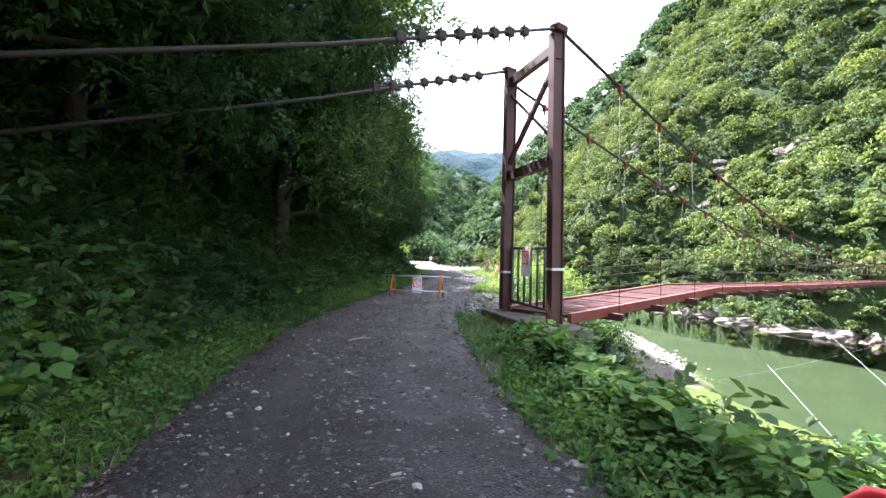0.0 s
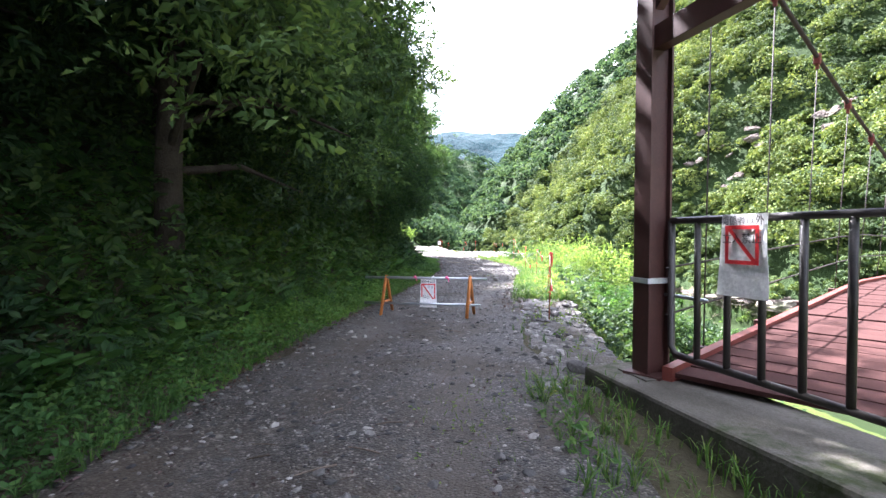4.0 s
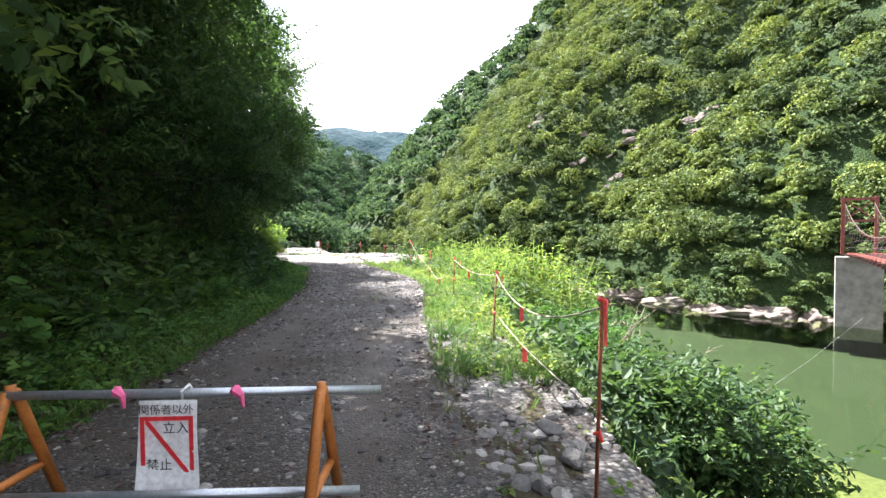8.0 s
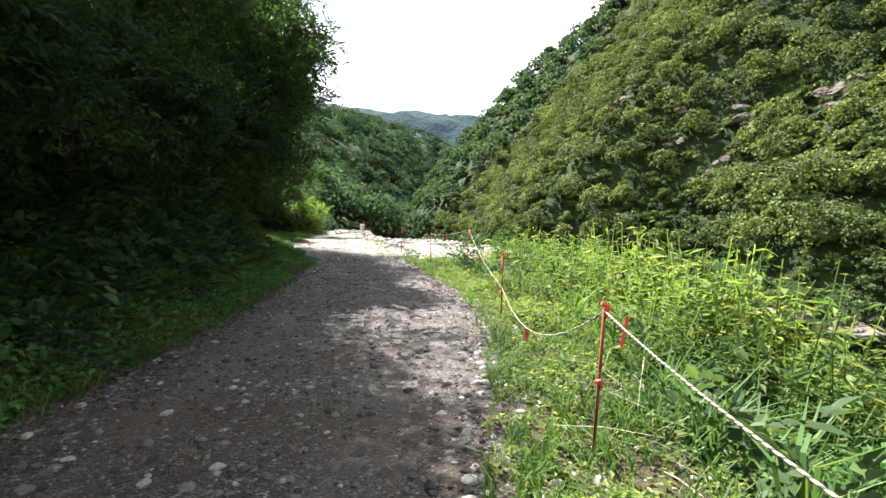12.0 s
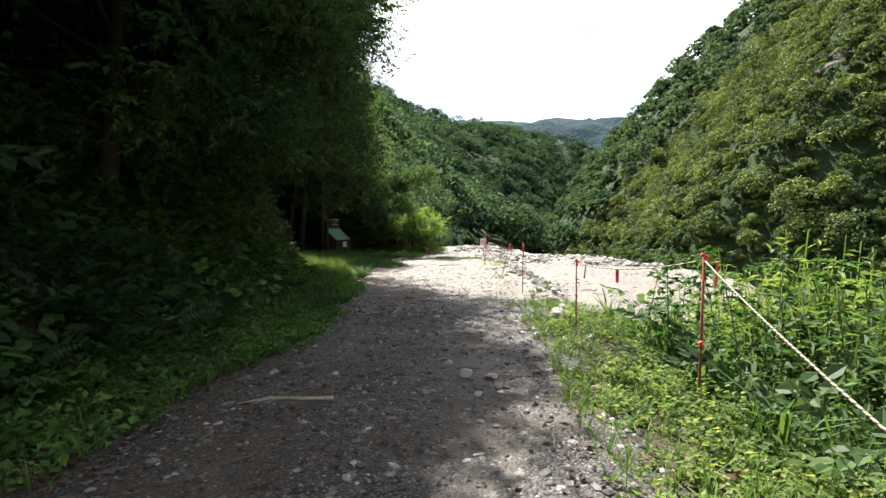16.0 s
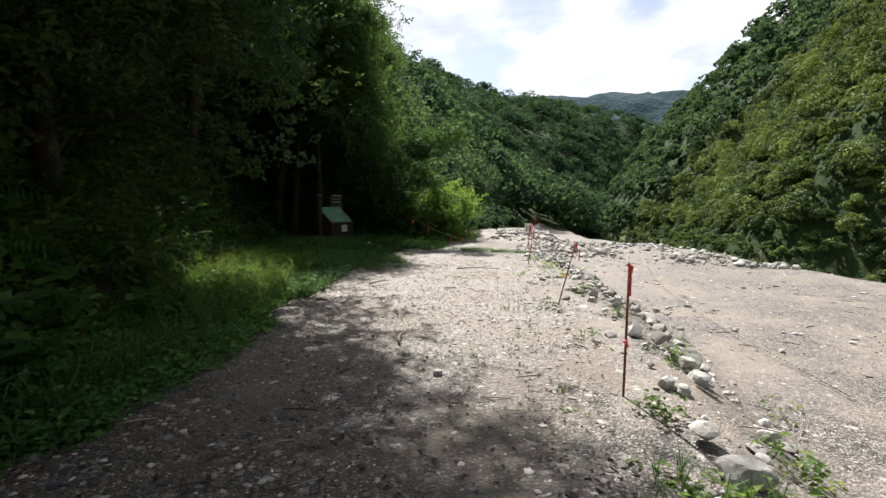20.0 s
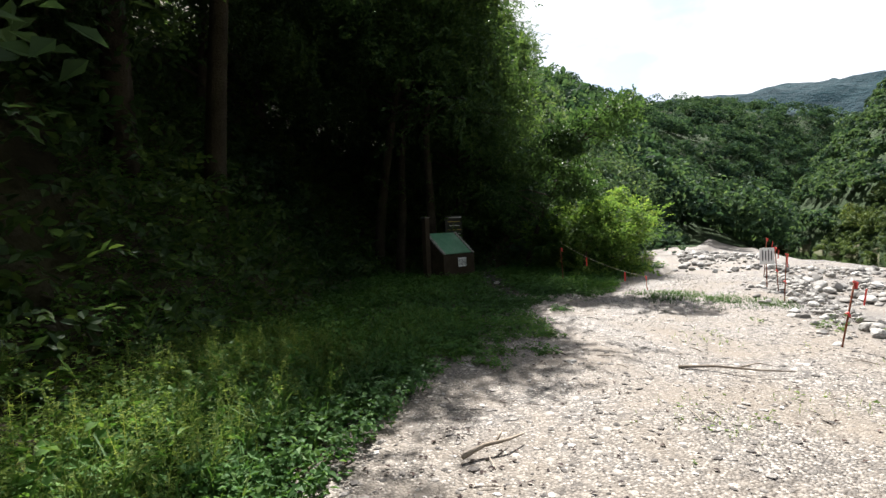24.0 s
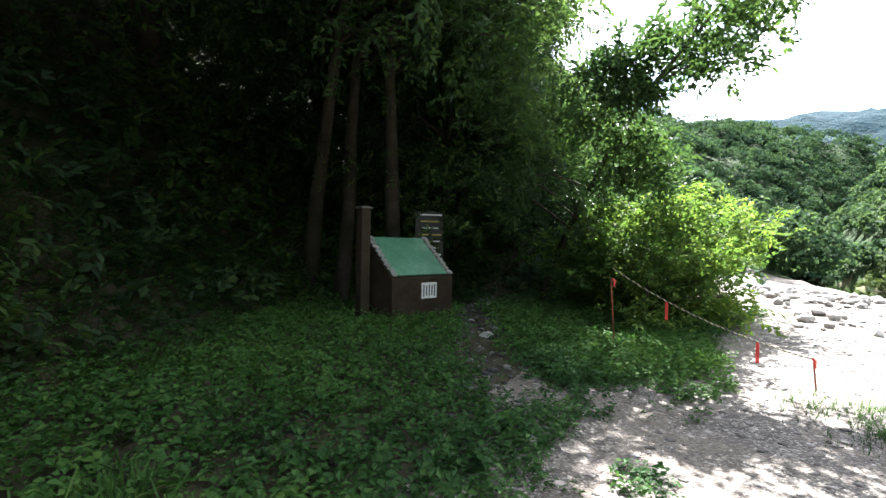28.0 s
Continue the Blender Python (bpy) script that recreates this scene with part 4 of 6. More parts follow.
for k, y in enumerate(np.arange(-8, 43, 3.0)):
    row1 = np.interp(y, (19.5, 22.5, 30, 33.5, 37, 40), (1.05, 0.66, 0.66, 0.9, 0.92, 0.85))
    row2 = np.interp(y, (19.5, 22.5, 30, 33.5, 37), (1.25, 0.66, 0.68, 1.0, 1.0))
    spots.append((edge(LEFT, y) - edge(VERGE, y) - r.uniform(1.0, 2.2) - 1.3 * float(smooth(8, 3, y)), y + r.normal(0, 0.5), r.uniform(0.95, 1.1) * row1, k))
    spots.append((edge(LEFT, y) - edge(VERGE, y) - r.uniform(3.6, 5.4), y + 1.4 + r.normal(0, 0.6), r.uniform(0.95, 1.06) * row2, k + 1))
    # Unseen third row, added to thicken the shade that falls on the track.
    if 31 < y < 41:
        spots.append((edge(LEFT, y) - edge(VERGE, y) - r.uniform(6.4, 7.8), y + r.normal(0, 0.6), r.uniform(0.85, 0.95), k + 2))
# tall trees round the shaded clearing, some out of view and added to fill its shade
for k, (x, y, s_) in enumerate(((-22.6, 43.2, 1.15), (-25.0, 47.0, 1.1), (-28.6, 50.0, 1.35), (-28.0, 54.4, 1.32), (-26.9, 57.4, 0.95), (-31.0, 60.0, 1.15), (-33.0, 55.5, 1.6),
                                (-30.5, 64.5, 1.0), (-31.5, 50.0, 1.5), (-17.9, 41.5, 1.25), (-15.4, 38.4, 1.05), (-34, 69, 0.9), (-19.6, 43.9, 1.16), (-24.9, 57.2, 0.75), (-26.6, 55.2, 0.85))):
    spots.append((x, y, s_, k + 2))
spots += [(-15.9, 40.9, 0.95, 100), (-24.4, 56.2, 0.95, 200), (-23.2, 53.6, 0.98, 300), (-24.2, 53.0, 0.95, 300), (-24.7, 52.5, 0.98, 500), (-20.6, 45.6, 1.18, 500), (-21.6, 57.0, 1.0, 400)]
for x, y, s_, k in spots:
    src = kinds[9] if k == 400 else kinds[6] if k == 500 else kinds[7] if k == 100 else kinds[8] if k == 200 else kinds[5] if k == 300 else kinds[6] if (x, y) == (-19.6, 43.9) else kinds[5] if y > 44 and (x > -24 or (-26.7 < x < -26.3 and 52 < y < 60)) else kinds[(k * 7 + k // 3) % 4]
    turn = 0 if k >= 400 else r.uniform(-35, 35)
    ob = copy_thing(src, pose(x, y, float(ground_z(x, y)) - 0.1, 0, 0, -16 if (x, y) == (-19.6, 43.9) else turn))
    ob.scale = (s_, s_, s_ * r.uniform(0.92, 1.08))
    tagged(ob, "tall broadleaf tree with dense dark green leaves on the shaded bank", "tree", "trees along the track")
for x, y, s_ in ((0.2, 20.5, 0.7), (0.9, 21.5, 1.1), (0.1, 21.6, 1.0), (1.5, 22.8, 1.25), (0.2, 25.0, 0.9), (1.4, 27.5, 1.1), (-0.4, 30.0, 0.9), (-0.9, 33.0, 0.8), (0.8, 31.5, 1.1), (2.4, 7.4, 0.7), (3.4, 9.0, 0.9), (2.6, 4.8, 0.65), (3.9, 6.0, 0.8),
                 (-2.4, 37.6, 0.7), (-1.2, 39.2, 0.9), (-2.9, 40.2, 0.55), (0.4, 36.2, 1.1), (-18.75, 56.2, 0.78), (-19.0, 57.3, 1.0), (-19.7, 58.7, 1.1), (-20.1, 57.3, 0.85)):
    # Bushes between y 19 and 24 wear darker leaves: backlit shade as colour.
    ob = copy_thing(kinds[10 if y > 50 else 11 if 19 < y < 24 else 4], pose(x, y, float(ground_z(x, y)) - 0.15, 0, 0, r.uniform(0, 360)))
    ob.scale = (s_ * 1.15, s_ * 1.15, s_)
    tagged(ob, "bright or shade-darkened green leafy bush on the slope" if x > -10 else "sunlit rounded bush at the end of the shaded clearing", "bush", "bushes beside the track")
for q in kinds:
    for o in list(q.children_recursive) + [q]:
        bpy.data.objects.remove(o)


# ---- undergrowth ----
def strip_points(n, lo, hi, ylo, yhi, r, side=-1, power=1.0):
    y = r.uniform(ylo, yhi, n)
    d = lo + (hi - lo) * r.uniform(0, 1, n) ** power
    x = edge(LEFT, y) - d if side < 0 else edge(RIGHT, y) + d
    return x, y, d


def undergrowth(name, template_list, x, y, z, up, size, mat, label, r, category="plants"):
    k = len(template_list)
    sets = []
    for j, t in enumerate(template_list):
        s = slice(j, None, k)
        p = np.stack([x[s], y[s], z[s]], axis=1)
        sets.append(scatter(t, p, rot_frames(len(p), up, r), size[s]))
    v, f = joined(sets)
    return tagged(new(name, mesh_np(name, v, f, mat)), label, category, kind="stuff")


r = np.random.default_rng(50)
herb_t = [sprig(r, 6, 0.075, 0.052, 0.13) for _ in range(4)]
big_t = [oval_sprig(r, 6, 0.13, 0.075, 0.28) for _ in range(4)]
weed_t = [oval_sprig(r, 7, 0.085, 0.036, 0.26) for _ in range(4)]
fern_t = [frond(12, 0.62), frond(10, 0.5)]
grass_t = [tuft(r, 6, 0.17) for _ in range(3)]
tall_t = [tuft(r, 8, 0.7) for _ in range(3)]

x, y, d = strip_points(24000, 0.05, 3.4, -6, 47, r, -1, 1.1)
h = r.uniform(0.02, 0.28, len(x)) * smooth(-0.1, 1.2, d)
undergrowth("low_plants", herb_t, x, y, ground_z(x, y) + h, 1.6, r.uniform(0.7, 1.5, len(x)), M_HERB, "low leafy herbs along the shaded verge", r)
broad_t = [round_leaves(r, 4, 0.135) for _ in range(4)]
x, y, d = strip_points(2600, 1.0, 3.8, -6, 40.5, r, -1, 1.0)
undergrowth("broad_leaved_plants", broad_t, x, y, ground_z(x, y) + r.uniform(0.12, 0.55, len(x)), 1.5, r.uniform(0.6, 1.3, len(x)), M_HERB, "broad-leaved green plants among the ferns", r)
x, y, d = strip_points(2600, 0.9, 4.0, -3, 10.5, r, 1, 1.0)
keep = ~((np.abs(y - 11) < 2.2) & (d < 2.6))
x, y, d = x[keep], y[keep], d[keep]
undergrowth("broad_leaved_plants", broad_t, x, y, ground_z(x, y) + r.uniform(0.12, 0.5, len(x)), 1.5, r.uniform(0.6, 1.2, len(x)), M_HERB, "broad round-leaved plants below the bridge footing", r)
def off_path(x, y):
    """Distance to the trodden path past the lectern."""
    line = ((-17.5, 51.1), (-18.7, 51.9), (-20.0, 53.1), (-22.2, 55.0), (-25.0, 61.0))
    best = np.full(len(x), 99.0)
    for (ax_, ay_), (bx_, by_) in zip(line, line[1:]):
        t_ = np.clip(((x - ax_) * (bx_ - ax_) + (y - ay_) * (by_ - ay_)) / ((bx_ - ax_) ** 2 + (by_ - ay_) ** 2), 0, 1)
        best = np.minimum(best, np.hypot(x - ax_ - t_ * (bx_ - ax_), y - ay_ - t_ * (by_ - ay_)))
    return best


x, y, d = strip_points(27000, -0.45, 7.0, 43, 60, r, -1, 1.0)
u_, w_ = r.uniform(0, 1, 5200), r.uniform(0, 1, 5200) ** 0.8
x2 = (-17.3 + 0.6 * u_) * (1 - w_) + (-20.2 + 2.6 * u_) * w_ + r.normal(0, 0.12, 5200)
y2 = (51.5 + 2.4 * u_) * (1 - w_) + (53.9 + 1.9 * u_) * w_ + r.normal(0, 0.12, 5200)
x2, y2 = x2[off_path(x2, y2) > 0.45], y2[off_path(x2, y2) > 0.45]
undergrowth("ground_cover", herb_t, x2, y2, np.where(in_corridor(x2, y2), road_z(x2, y2), ground_z(x2, y2)) + r.uniform(0.01, 0.12, len(x2)), 2.0, r.uniform(0.45, 0.95, len(x2)), M_HERB, "low leafy plants below the bush at the edge of the gravel", r)
keep = (off_path(x, y) > r.uniform(0.1, 0.6, len(x)))
x, y, d = x[keep], y[keep], d[keep]
undergrowth("ground_cover", herb_t, x, y, ground_z(x, y) + r.uniform(0.01, 0.20, len(x)), 2.0, r.uniform(0.5, 1.1, len(x)), M_HERB, "low leafy ground cover in the shaded clearing", r)
x, y, d = strip_points(5200, -1.7, 0.1, 46.5, 53.5, r, -1)
keep = (vnoise(x, y, 0.5, 52) + 0.5 * vnoise(x, y, 0.2, 53) + 0.75 * smooth(-1.7, 0.0, d) > 0.42) & (off_path(x, y) > r.uniform(0.05, 0.4, len(x)))
x, y, d = x[keep], y[keep], d[keep]
undergrowth("ground_cover", herb_t, x, y, road_z(x, y) + r.uniform(0.0, 0.07, len(x)), 2.2, r.uniform(0.4, 0.9, len(x)), M_HERB, "patches of low green plants spreading onto the shaded gravel", r)
y = r.uniform(-8, 62, 22000)
d = r.uniform(0, 5.5, len(y))
x = edge(LEFT, y) - edge(VERGE, y) + 0.1 - d
h = r.uniform(0.05, 1.3, len(x)) ** 1.3 * (0.35 + 0.65 * smooth(0, 1.5, d))
undergrowth("bank_shrubs", big_t, x, y, ground_z(x, y) + h, 1.2, r.uniform(0.7, 1.5, len(x)), M_LEAF, "dense leafy shrubs on the steep shaded bank", r)
x, y, d = strip_points(3200, 0.9, 4.6, -6, 39, r, -1)
undergrowth("ferns", fern_t, x, y, ground_z(x, y) + r.uniform(0.05, 0.4, len(x)), 1.1, r.uniform(0.6, 1.25, len(x)), M_FERN, "arching green ferns on the bank", r)
x, y, d = strip_points(8000, -0.05, 1.6, -6, 48, r, -1, 1.2)
undergrowth("verge_grass", grass_t, x, y, ground_z(x, y) - 0.01, 2.4, r.uniform(0.5, 1.4, len(x)), M_GRASS, "short green grass at the edge of the track", r, "grass")
x, y, d = strip_points(5000, -0.22, 0.5, -6, 45, r, -1)
undergrowth("leaf_litter", [leaves_template([leaf(0.07, 0.05)])], x, y, np.where(d < 0, road_z(x, y), ground_z(x, y)) + 0.02, 3, r.uniform(0.4, 1.0, len(x)), M_LITTER, "brown fallen leaves at the foot of the bank", r, "leaves")

y = np.concatenate([r.uniform(-3, 48, 5200), r.uniform(25, 45, 4200)])
x = edge(LEFT, y) + (edge(RIGHT, y) - edge(LEFT, y)) * r.uniform(0.0, 1.0, len(y)) ** 1.4
undergrowth("leaf_litter", [leaves_template([leaf(0.06, 0.035)])], x, y, road_z(x, y) + 0.012, 4, r.uniform(0.3, 1.0, len(x)), M_LITTER, "scattered brown fallen leaves on the track", r, "leaves")
stick = np.array([[0, 0, 0], [0.04, 0, 0.012], [0, 0.5, 0.05], [0.045, 0.5, 0.04], [0.06, 1.0, 0.0], [0.08, 1.0, 0.01], [0.02, 0, -0.03], [0.03, 0.5, 0.0], [0.07, 1.0, -0.02]])
stick_f = np.array([[0, 1, 3, 2], [2, 3, 5, 4], [1, 6, 7, 3], [3, 7, 8, 5], [6, 0, 2, 7], [7, 2, 4, 8]])
y = np.concatenate([r.uniform(-3, 27, 240), r.uniform(27, 50, 640)])
x = edge(LEFT, y) + (edge(RIGHT, y) - edge(LEFT, y)) * r.uniform(-0.05, 1.1, len(y))
a = r.uniform(0, 6.28, len(y))
fr = np.zeros((len(y), 3, 3))
fr[:, 0, 0] = fr[:, 1, 1] = np.cos(a)
fr[:, 0, 1], fr[:, 1, 0], fr[:, 2, 2] = -np.sin(a), np.sin(a), 1
v, f = scatter((stick, stick_f), np.stack([x, y, road_z(x, y) + 0.012], axis=1), fr, 0.04 + 0.26 * r.uniform(0, 1, len(y)) ** 2.8)
y = r.uniform(38, 60, 900)
x = edge(RIGHT, y) + r.uniform(0.2, 1, 900) ** 1.4 * 8
a = r.uniform(0, 6.28, 900)
fr = np.zeros((900, 3, 3))
fr[:, 0, 0] = fr[:, 1, 1] = np.cos(a)
fr[:, 0, 1], fr[:, 1, 0], fr[:, 2, 2] = -np.sin(a), np.sin(a), 1
v, f = joined([(v, f), scatter((stick, stick_f), np.stack([x, y, ground_z(x, y) + 0.02], axis=1), fr, 0.04 + 0.28 * r.uniform(0, 1, 900) ** 3.0)])
tagged(new("twigs", mesh_np("twigs", v, f, [M_DARKTWIG])), "small dry twigs scattered on the track", "twigs", kind="stuff")

x, y, d = strip_points(3600, -0.5, 0.25, 34, 46, r, -1, 0.55)
keep = vnoise(x, y, 0.7, 51) + 0.9 * smooth(-0.8, 0.1, d) > 0.35
x, y, d = x[keep], y[keep], d[keep]
undergrowth("edge_weeds", herb_t, x, y, road_z(x, y) + r.uniform(0.0, 0.08, len(x)), 1.8, r.uniform(0.5, 1.1, len(x)), M_HERB, "small green weeds spilling onto the track", r)

c = np.array([(-2.75, 11.3), (-2.55, 10.55), (-2.2, 11.6), (-3.6, 21.8), (-4.6, 25.5), (-9.7, 44.0), (-10.2, 45.2), (-10.7, 42.6), (-12.0, 46.6), (-11.4, 47.5), (-13.0, 49.5), (-8.9, 42.2), (-7.9, 40.6), (-10.9, 49.2)])
k = r.integers(0, len(c), 700)
x, y = c[k, 0] + r.normal(0, 0.22, 700), c[k, 1] + r.normal(0, 0.30, 700)
undergrowth("sprouts", [tuft(r, 4, 0.10) for _ in range(2)] + [t_[:2] for t_ in herb_t[:1]], x, y, road_z(x, y) + 0.005, 2.4, r.uniform(0.3, 0.8, 700), M_WEED, "thin yellow-green sprouts growing in the track", r)

x, y, d = strip_points(6000, -0.3, 2.2, 17, 40, r, 1)
undergrowth("leaf_litter", [leaves_template([leaf(0.07, 0.04)])], x, y, np.where(d < 0, road_z(x, y), ground_z(x, y)) + 0.015, 2.5, r.uniform(0.4, 1.1, len(x)), M_LITTER, "dead brown leaves and stems between the weeds", r, "leaves")

# river side
x, y, d = strip_points(26000, 0.02, 2.6, -4, 38.5, r, 1, 0.9)
keep = ~((y > 12.2) & (y < 18.5) & (d < 2.6) & (r.uniform(0, 1, len(y)) < 0.95)) & ~((y > 12.6) & (y < 18.5) & (d < 1.9) & (r.uniform(0, 1, len(y)) < 0.6)) & ~((np.abs(y - 11) < 1.6) & (d > 0.2) & (d < 2.2))
x, y, d = x[keep], y[keep], d[keep]
keep = vnoise(x, y, 0.8, 71) + 0.6 * vnoise(x, y, 0.35, 72) > -0.15 - 0.6 * smooth(8, 4, y)
x, y, d = x[keep], y[keep], d[keep]
bare = (y > 22) & (d < 1.7) & (vnoise(x, y, 0.55, 73) + 0.5 * vnoise(x, y, 0.22, 74) < -0.12)
x, y, d = x[~bare], y[~bare], d[~bare]
for near, mat in ((y < 11.5, M_HERB), (y >= 11.5, M_WEED)):
    px, py, pd = x[near], y[near], d[near]
    undergrowth("low_plants", herb_t, px, py, ground_z(px, py) + r.uniform(0.02, 0.30, len(px)) * smooth(0, 1, pd), 1.6, r.uniform(0.7, 1.5, len(px)) * np.where(py < 11.5, 1.0, 0.72), mat, "green herbs along the river side of the track", r)
x, y, d = strip_points(15000, 1.5, 9.5, -2, 38, r, 1)
keep = ~((np.abs(y - 11.0) < 2.4) & (d < 3.6)) & ~((y > 11) & (y < 18.2)) & ~((y > 12) & (y < 18.5) & (d < 1.7 + 0.4 * vnoise(x, y, 0.8, 61))) & ~((y > 11) & (y < 24) & (d > 3.5 + 0.5 * vnoise(x, y, 1.2, 62)))
x, y, d = x[keep], y[keep], d[keep]
undergrowth("slope_shrubs", big_t, x, y, ground_z(x, y) + r.uniform(0.05, 0.8, len(x)) * (1 - 0.65 * smooth(3.5, 5.5, d)), 1.2, r.uniform(0.7, 1.5, len(x)), M_LEAF, "leafy shrubs on the slope down to the river", r)
x, y, d = strip_points(5200, -0.05, 1.5, -4, 40, r, 1, 1.1)
keep = ~((y > 12.2) & (y < 18.5) & (r.uniform(0, 1, len(y)) < 0.93))
x, y, d = x[keep], y[keep], d[keep]
undergrowth("verge_grass", grass_t, x, y, ground_z(x, y) - 0.01, 2.4, r.uniform(0.5, 1.5, len(x)), M_GRASS, "bright green grass between the stones", r, "grass")
def stalk(r, n, width):
    """A weed one metre tall: a bent stem with leaves in a spiral, smaller towards the tip, and a few side shoots."""
    out = []
    bend, turn = r.uniform(0.05, 0.22), r.uniform(0, 6.28)

    def stem(u):
        return np.array([math.cos(turn) * bend * u * u, math.sin(turn) * bend * u * u + 0.025 * math.sin(5 * u), u * (1 - 0.12 * bend * u)])

    def blade(p, q, w):
        side = np.array([w, w * 0.6, 0])
        out.append(np.array([p - side, p + side, q + side * 0.6, q - side * 0.6]))

    for i in range(n):
        u = 0.15 + 0.85 * (i + r.uniform(0.1, 0.9)) / n
        ln = 0.125 * (1.15 - 0.7 * u) * r.uniform(0.55, 1.35)
        out.append(leaf(ln, ln * width, tuple(stem(u)), i * 2.4 + r.normal(0, 0.5), r.uniform(-0.55, 0.75)))
    for i in range(3):
        blade(stem(i / 3), stem((i + 1) / 3), 0.0034)
    for j in range(3):
        u, a_ = r.uniform(0.3, 0.75), r.uniform(0, 6.28)
        reach = r.uniform(0.12, 0.26)
        tip = stem(u) + np.array([math.cos(a_) * reach, math.sin(a_) * reach, reach * r.uniform(0.5, 1.1)])
        blade(stem(u), tip, 0.0022)
        for k in range(n // 4):
            q = (k + 1) / (n // 4)
            ln = 0.08 * r.uniform(0.6, 1.2)
            out.append(leaf(ln, ln * width, tuple(stem(u) + (tip - stem(u)) * q), a_ + (k % 2 * 2 - 1) * 0.9 + r.normal(0, 0.3), r.uniform(-0.4, 0.5)))
    return leaves_template(out)


stalk_t = [stalk(r, 24, 0.30), stalk(r, 30, 0.20), stalk(r, 20, 0.44), stalk(r, 26, 0.32), stalk(r, 22, 0.26)]
x, y, d = strip_points(4600, 1.0, 4.8, 21, 39.5, r, 1, 0.85)
keep = (y > 27) | (d < 2.6) | (r.uniform(0, 1, len(y)) < smooth(23, 29, y))
x, y, d = x[keep], y[keep], d[keep]
g0 = ground_z(x, y)
tall = np.maximum(1.2 + 0.2 * smooth(28, 33, y) * smooth(2.2, 4.0, d) + 0.35 * vnoise(x, y, 1.2, 31) - 0.16 * np.maximum(d - 2.0, 0) - g0, 0.45) * (0.30 + 0.70 * smooth(1.0, 2.6, d)) * (0.22 + 0.78 * smooth(24, 30, y)) * (1 - 0.45 * smooth(32.5, 34.5, y) * smooth(3.4, 2.2, d))
undergrowth("tall_weeds", stalk_t, x, y, g0 - 0.02, 3.6, tall * r.uniform(0.3, 1.1, len(x)), M_WEED, "tall sunlit weeds beside the rope", r)
x, y, d = strip_points(1300, 0.25, 2.8, 40.5, 45.4, r, -1, 0.9)
undergrowth("bright_weeds", stalk_t, x, y, ground_z(x, y) - 0.02, 4.0, r.uniform(0.2, 0.62, len(x)), M_WEED, "bright sunlit weeds on the open verge", r)
x, y, d = strip_points(9000, 1.0, 4.8, 20, 39.5, r, 1, 0.85)
keep = (vnoise(x, y, 0.7, 63) + 0.5 * vnoise(x, y, 0.3, 64) > 0.15 - 1.2 * smooth(24, 29, y)) | (d > 3.2)
x, y, d = x[keep], y[keep], d[keep]
undergrowth("weed_leaves", weed_t, x, y, ground_z(x, y) + r.uniform(0.02, 0.5, len(x)) * smooth(0.8, 2.0, d), 1.6, r.uniform(0.6, 1.25, len(x)), M_WEED, "leafy weeds on the sunlit shoulder", r)
x, y, d = strip_points(8500, 0.0, 2.1, 22, 40, r, 1)
keep = vnoise(x, y, 0.6, 66) + 0.5 * vnoise(x, y, 0.25, 67) > r.uniform(-0.75, 0.45, len(x))
x, y, d = x[keep], y[keep], d[keep]
undergrowth("verge_herbs", herb_t, x, y, ground_z(x, y) + r.uniform(0.0, 0.12, len(x)) * smooth(0, 0.8, d), 1.8, r.uniform(0.4, 1.0, len(x)), M_WEED, "low bright herbs over the stony verge by the rope", r)
x, y, d = strip_points(3800, 0.1, 3.0, 18.5, 28, r, 1)
keep = vnoise(x, y, 0.6, 65) > r.uniform(-0.7, 0.5, len(x))
x, y, d = x[keep], y[keep], d[keep]
undergrowth("verge_grass", grass_t, x, y, ground_z(x, y) - 0.01, 1.7, r.uniform(0.7, 1.9, len(x)), M_GRASS, "long green grass blades between the weeds and stones", r, "grass")
x, y, d = strip_points(900, 1.1, 3.6, 19.5, 27, r, 1)
undergrowth("dry_stems", [leaves_template([np.array([[0, 0, 0.0], [0.006, 0, 0.002], [0.03, 0.55, 0.05], [0.02, 0.55, 0.045]]), np.array([[0.03, 0.55, 0.05], [0.02, 0.55, 0.045], [0.05, 1.0, 0.02], [0.054, 1.0, 0.024]])])],
            x, y, ground_z(x, y) + r.uniform(0.02, 0.16, len(x)), 2.2, r.uniform(0.25, 0.75, len(x)), M_TWIG, "dry straw-coloured stems lying on the stony slope", r)
x, y, d = strip_points(2600, 0.25, 1.5, 36, 48, r, -1)
undergrowth("grass_tufts", grass_t, x, y, ground_z(x, y) - 0.01, 2.2, r.uniform(1.0, 2.3, len(x)), M_GRASS, "bright green grass tufts at the sunny end of the verge", r, "grass")
x, y, d = strip_points(1500, 1.5, 4.2, 24, 39, r, 1)
undergrowth("tall_grass", tall_t, x, y, ground_z(x, y) - 0.02, 4.0, r.uniform(0.7, 1.5, len(x)), M_GRASS, "tall sunlit grass among the weeds", r, "grass")
a, q = r.uniform(0, 6.28, 3600), r.uniform(0, 1, 3600) ** 0.6
x, y = -14.2 + np.cos(a) * q * 1.5 - 0.15 * np.sin(a) + r.normal(0, 0.2, 3600), 53.0 + np.sin(a) * q * 0.8 + r.normal(0, 0.2, 3600)
keep = vnoise(x, y, 0.35, 47) > r.uniform(-0.9, 0.3, 3600)
x, y = x[keep], y[keep]
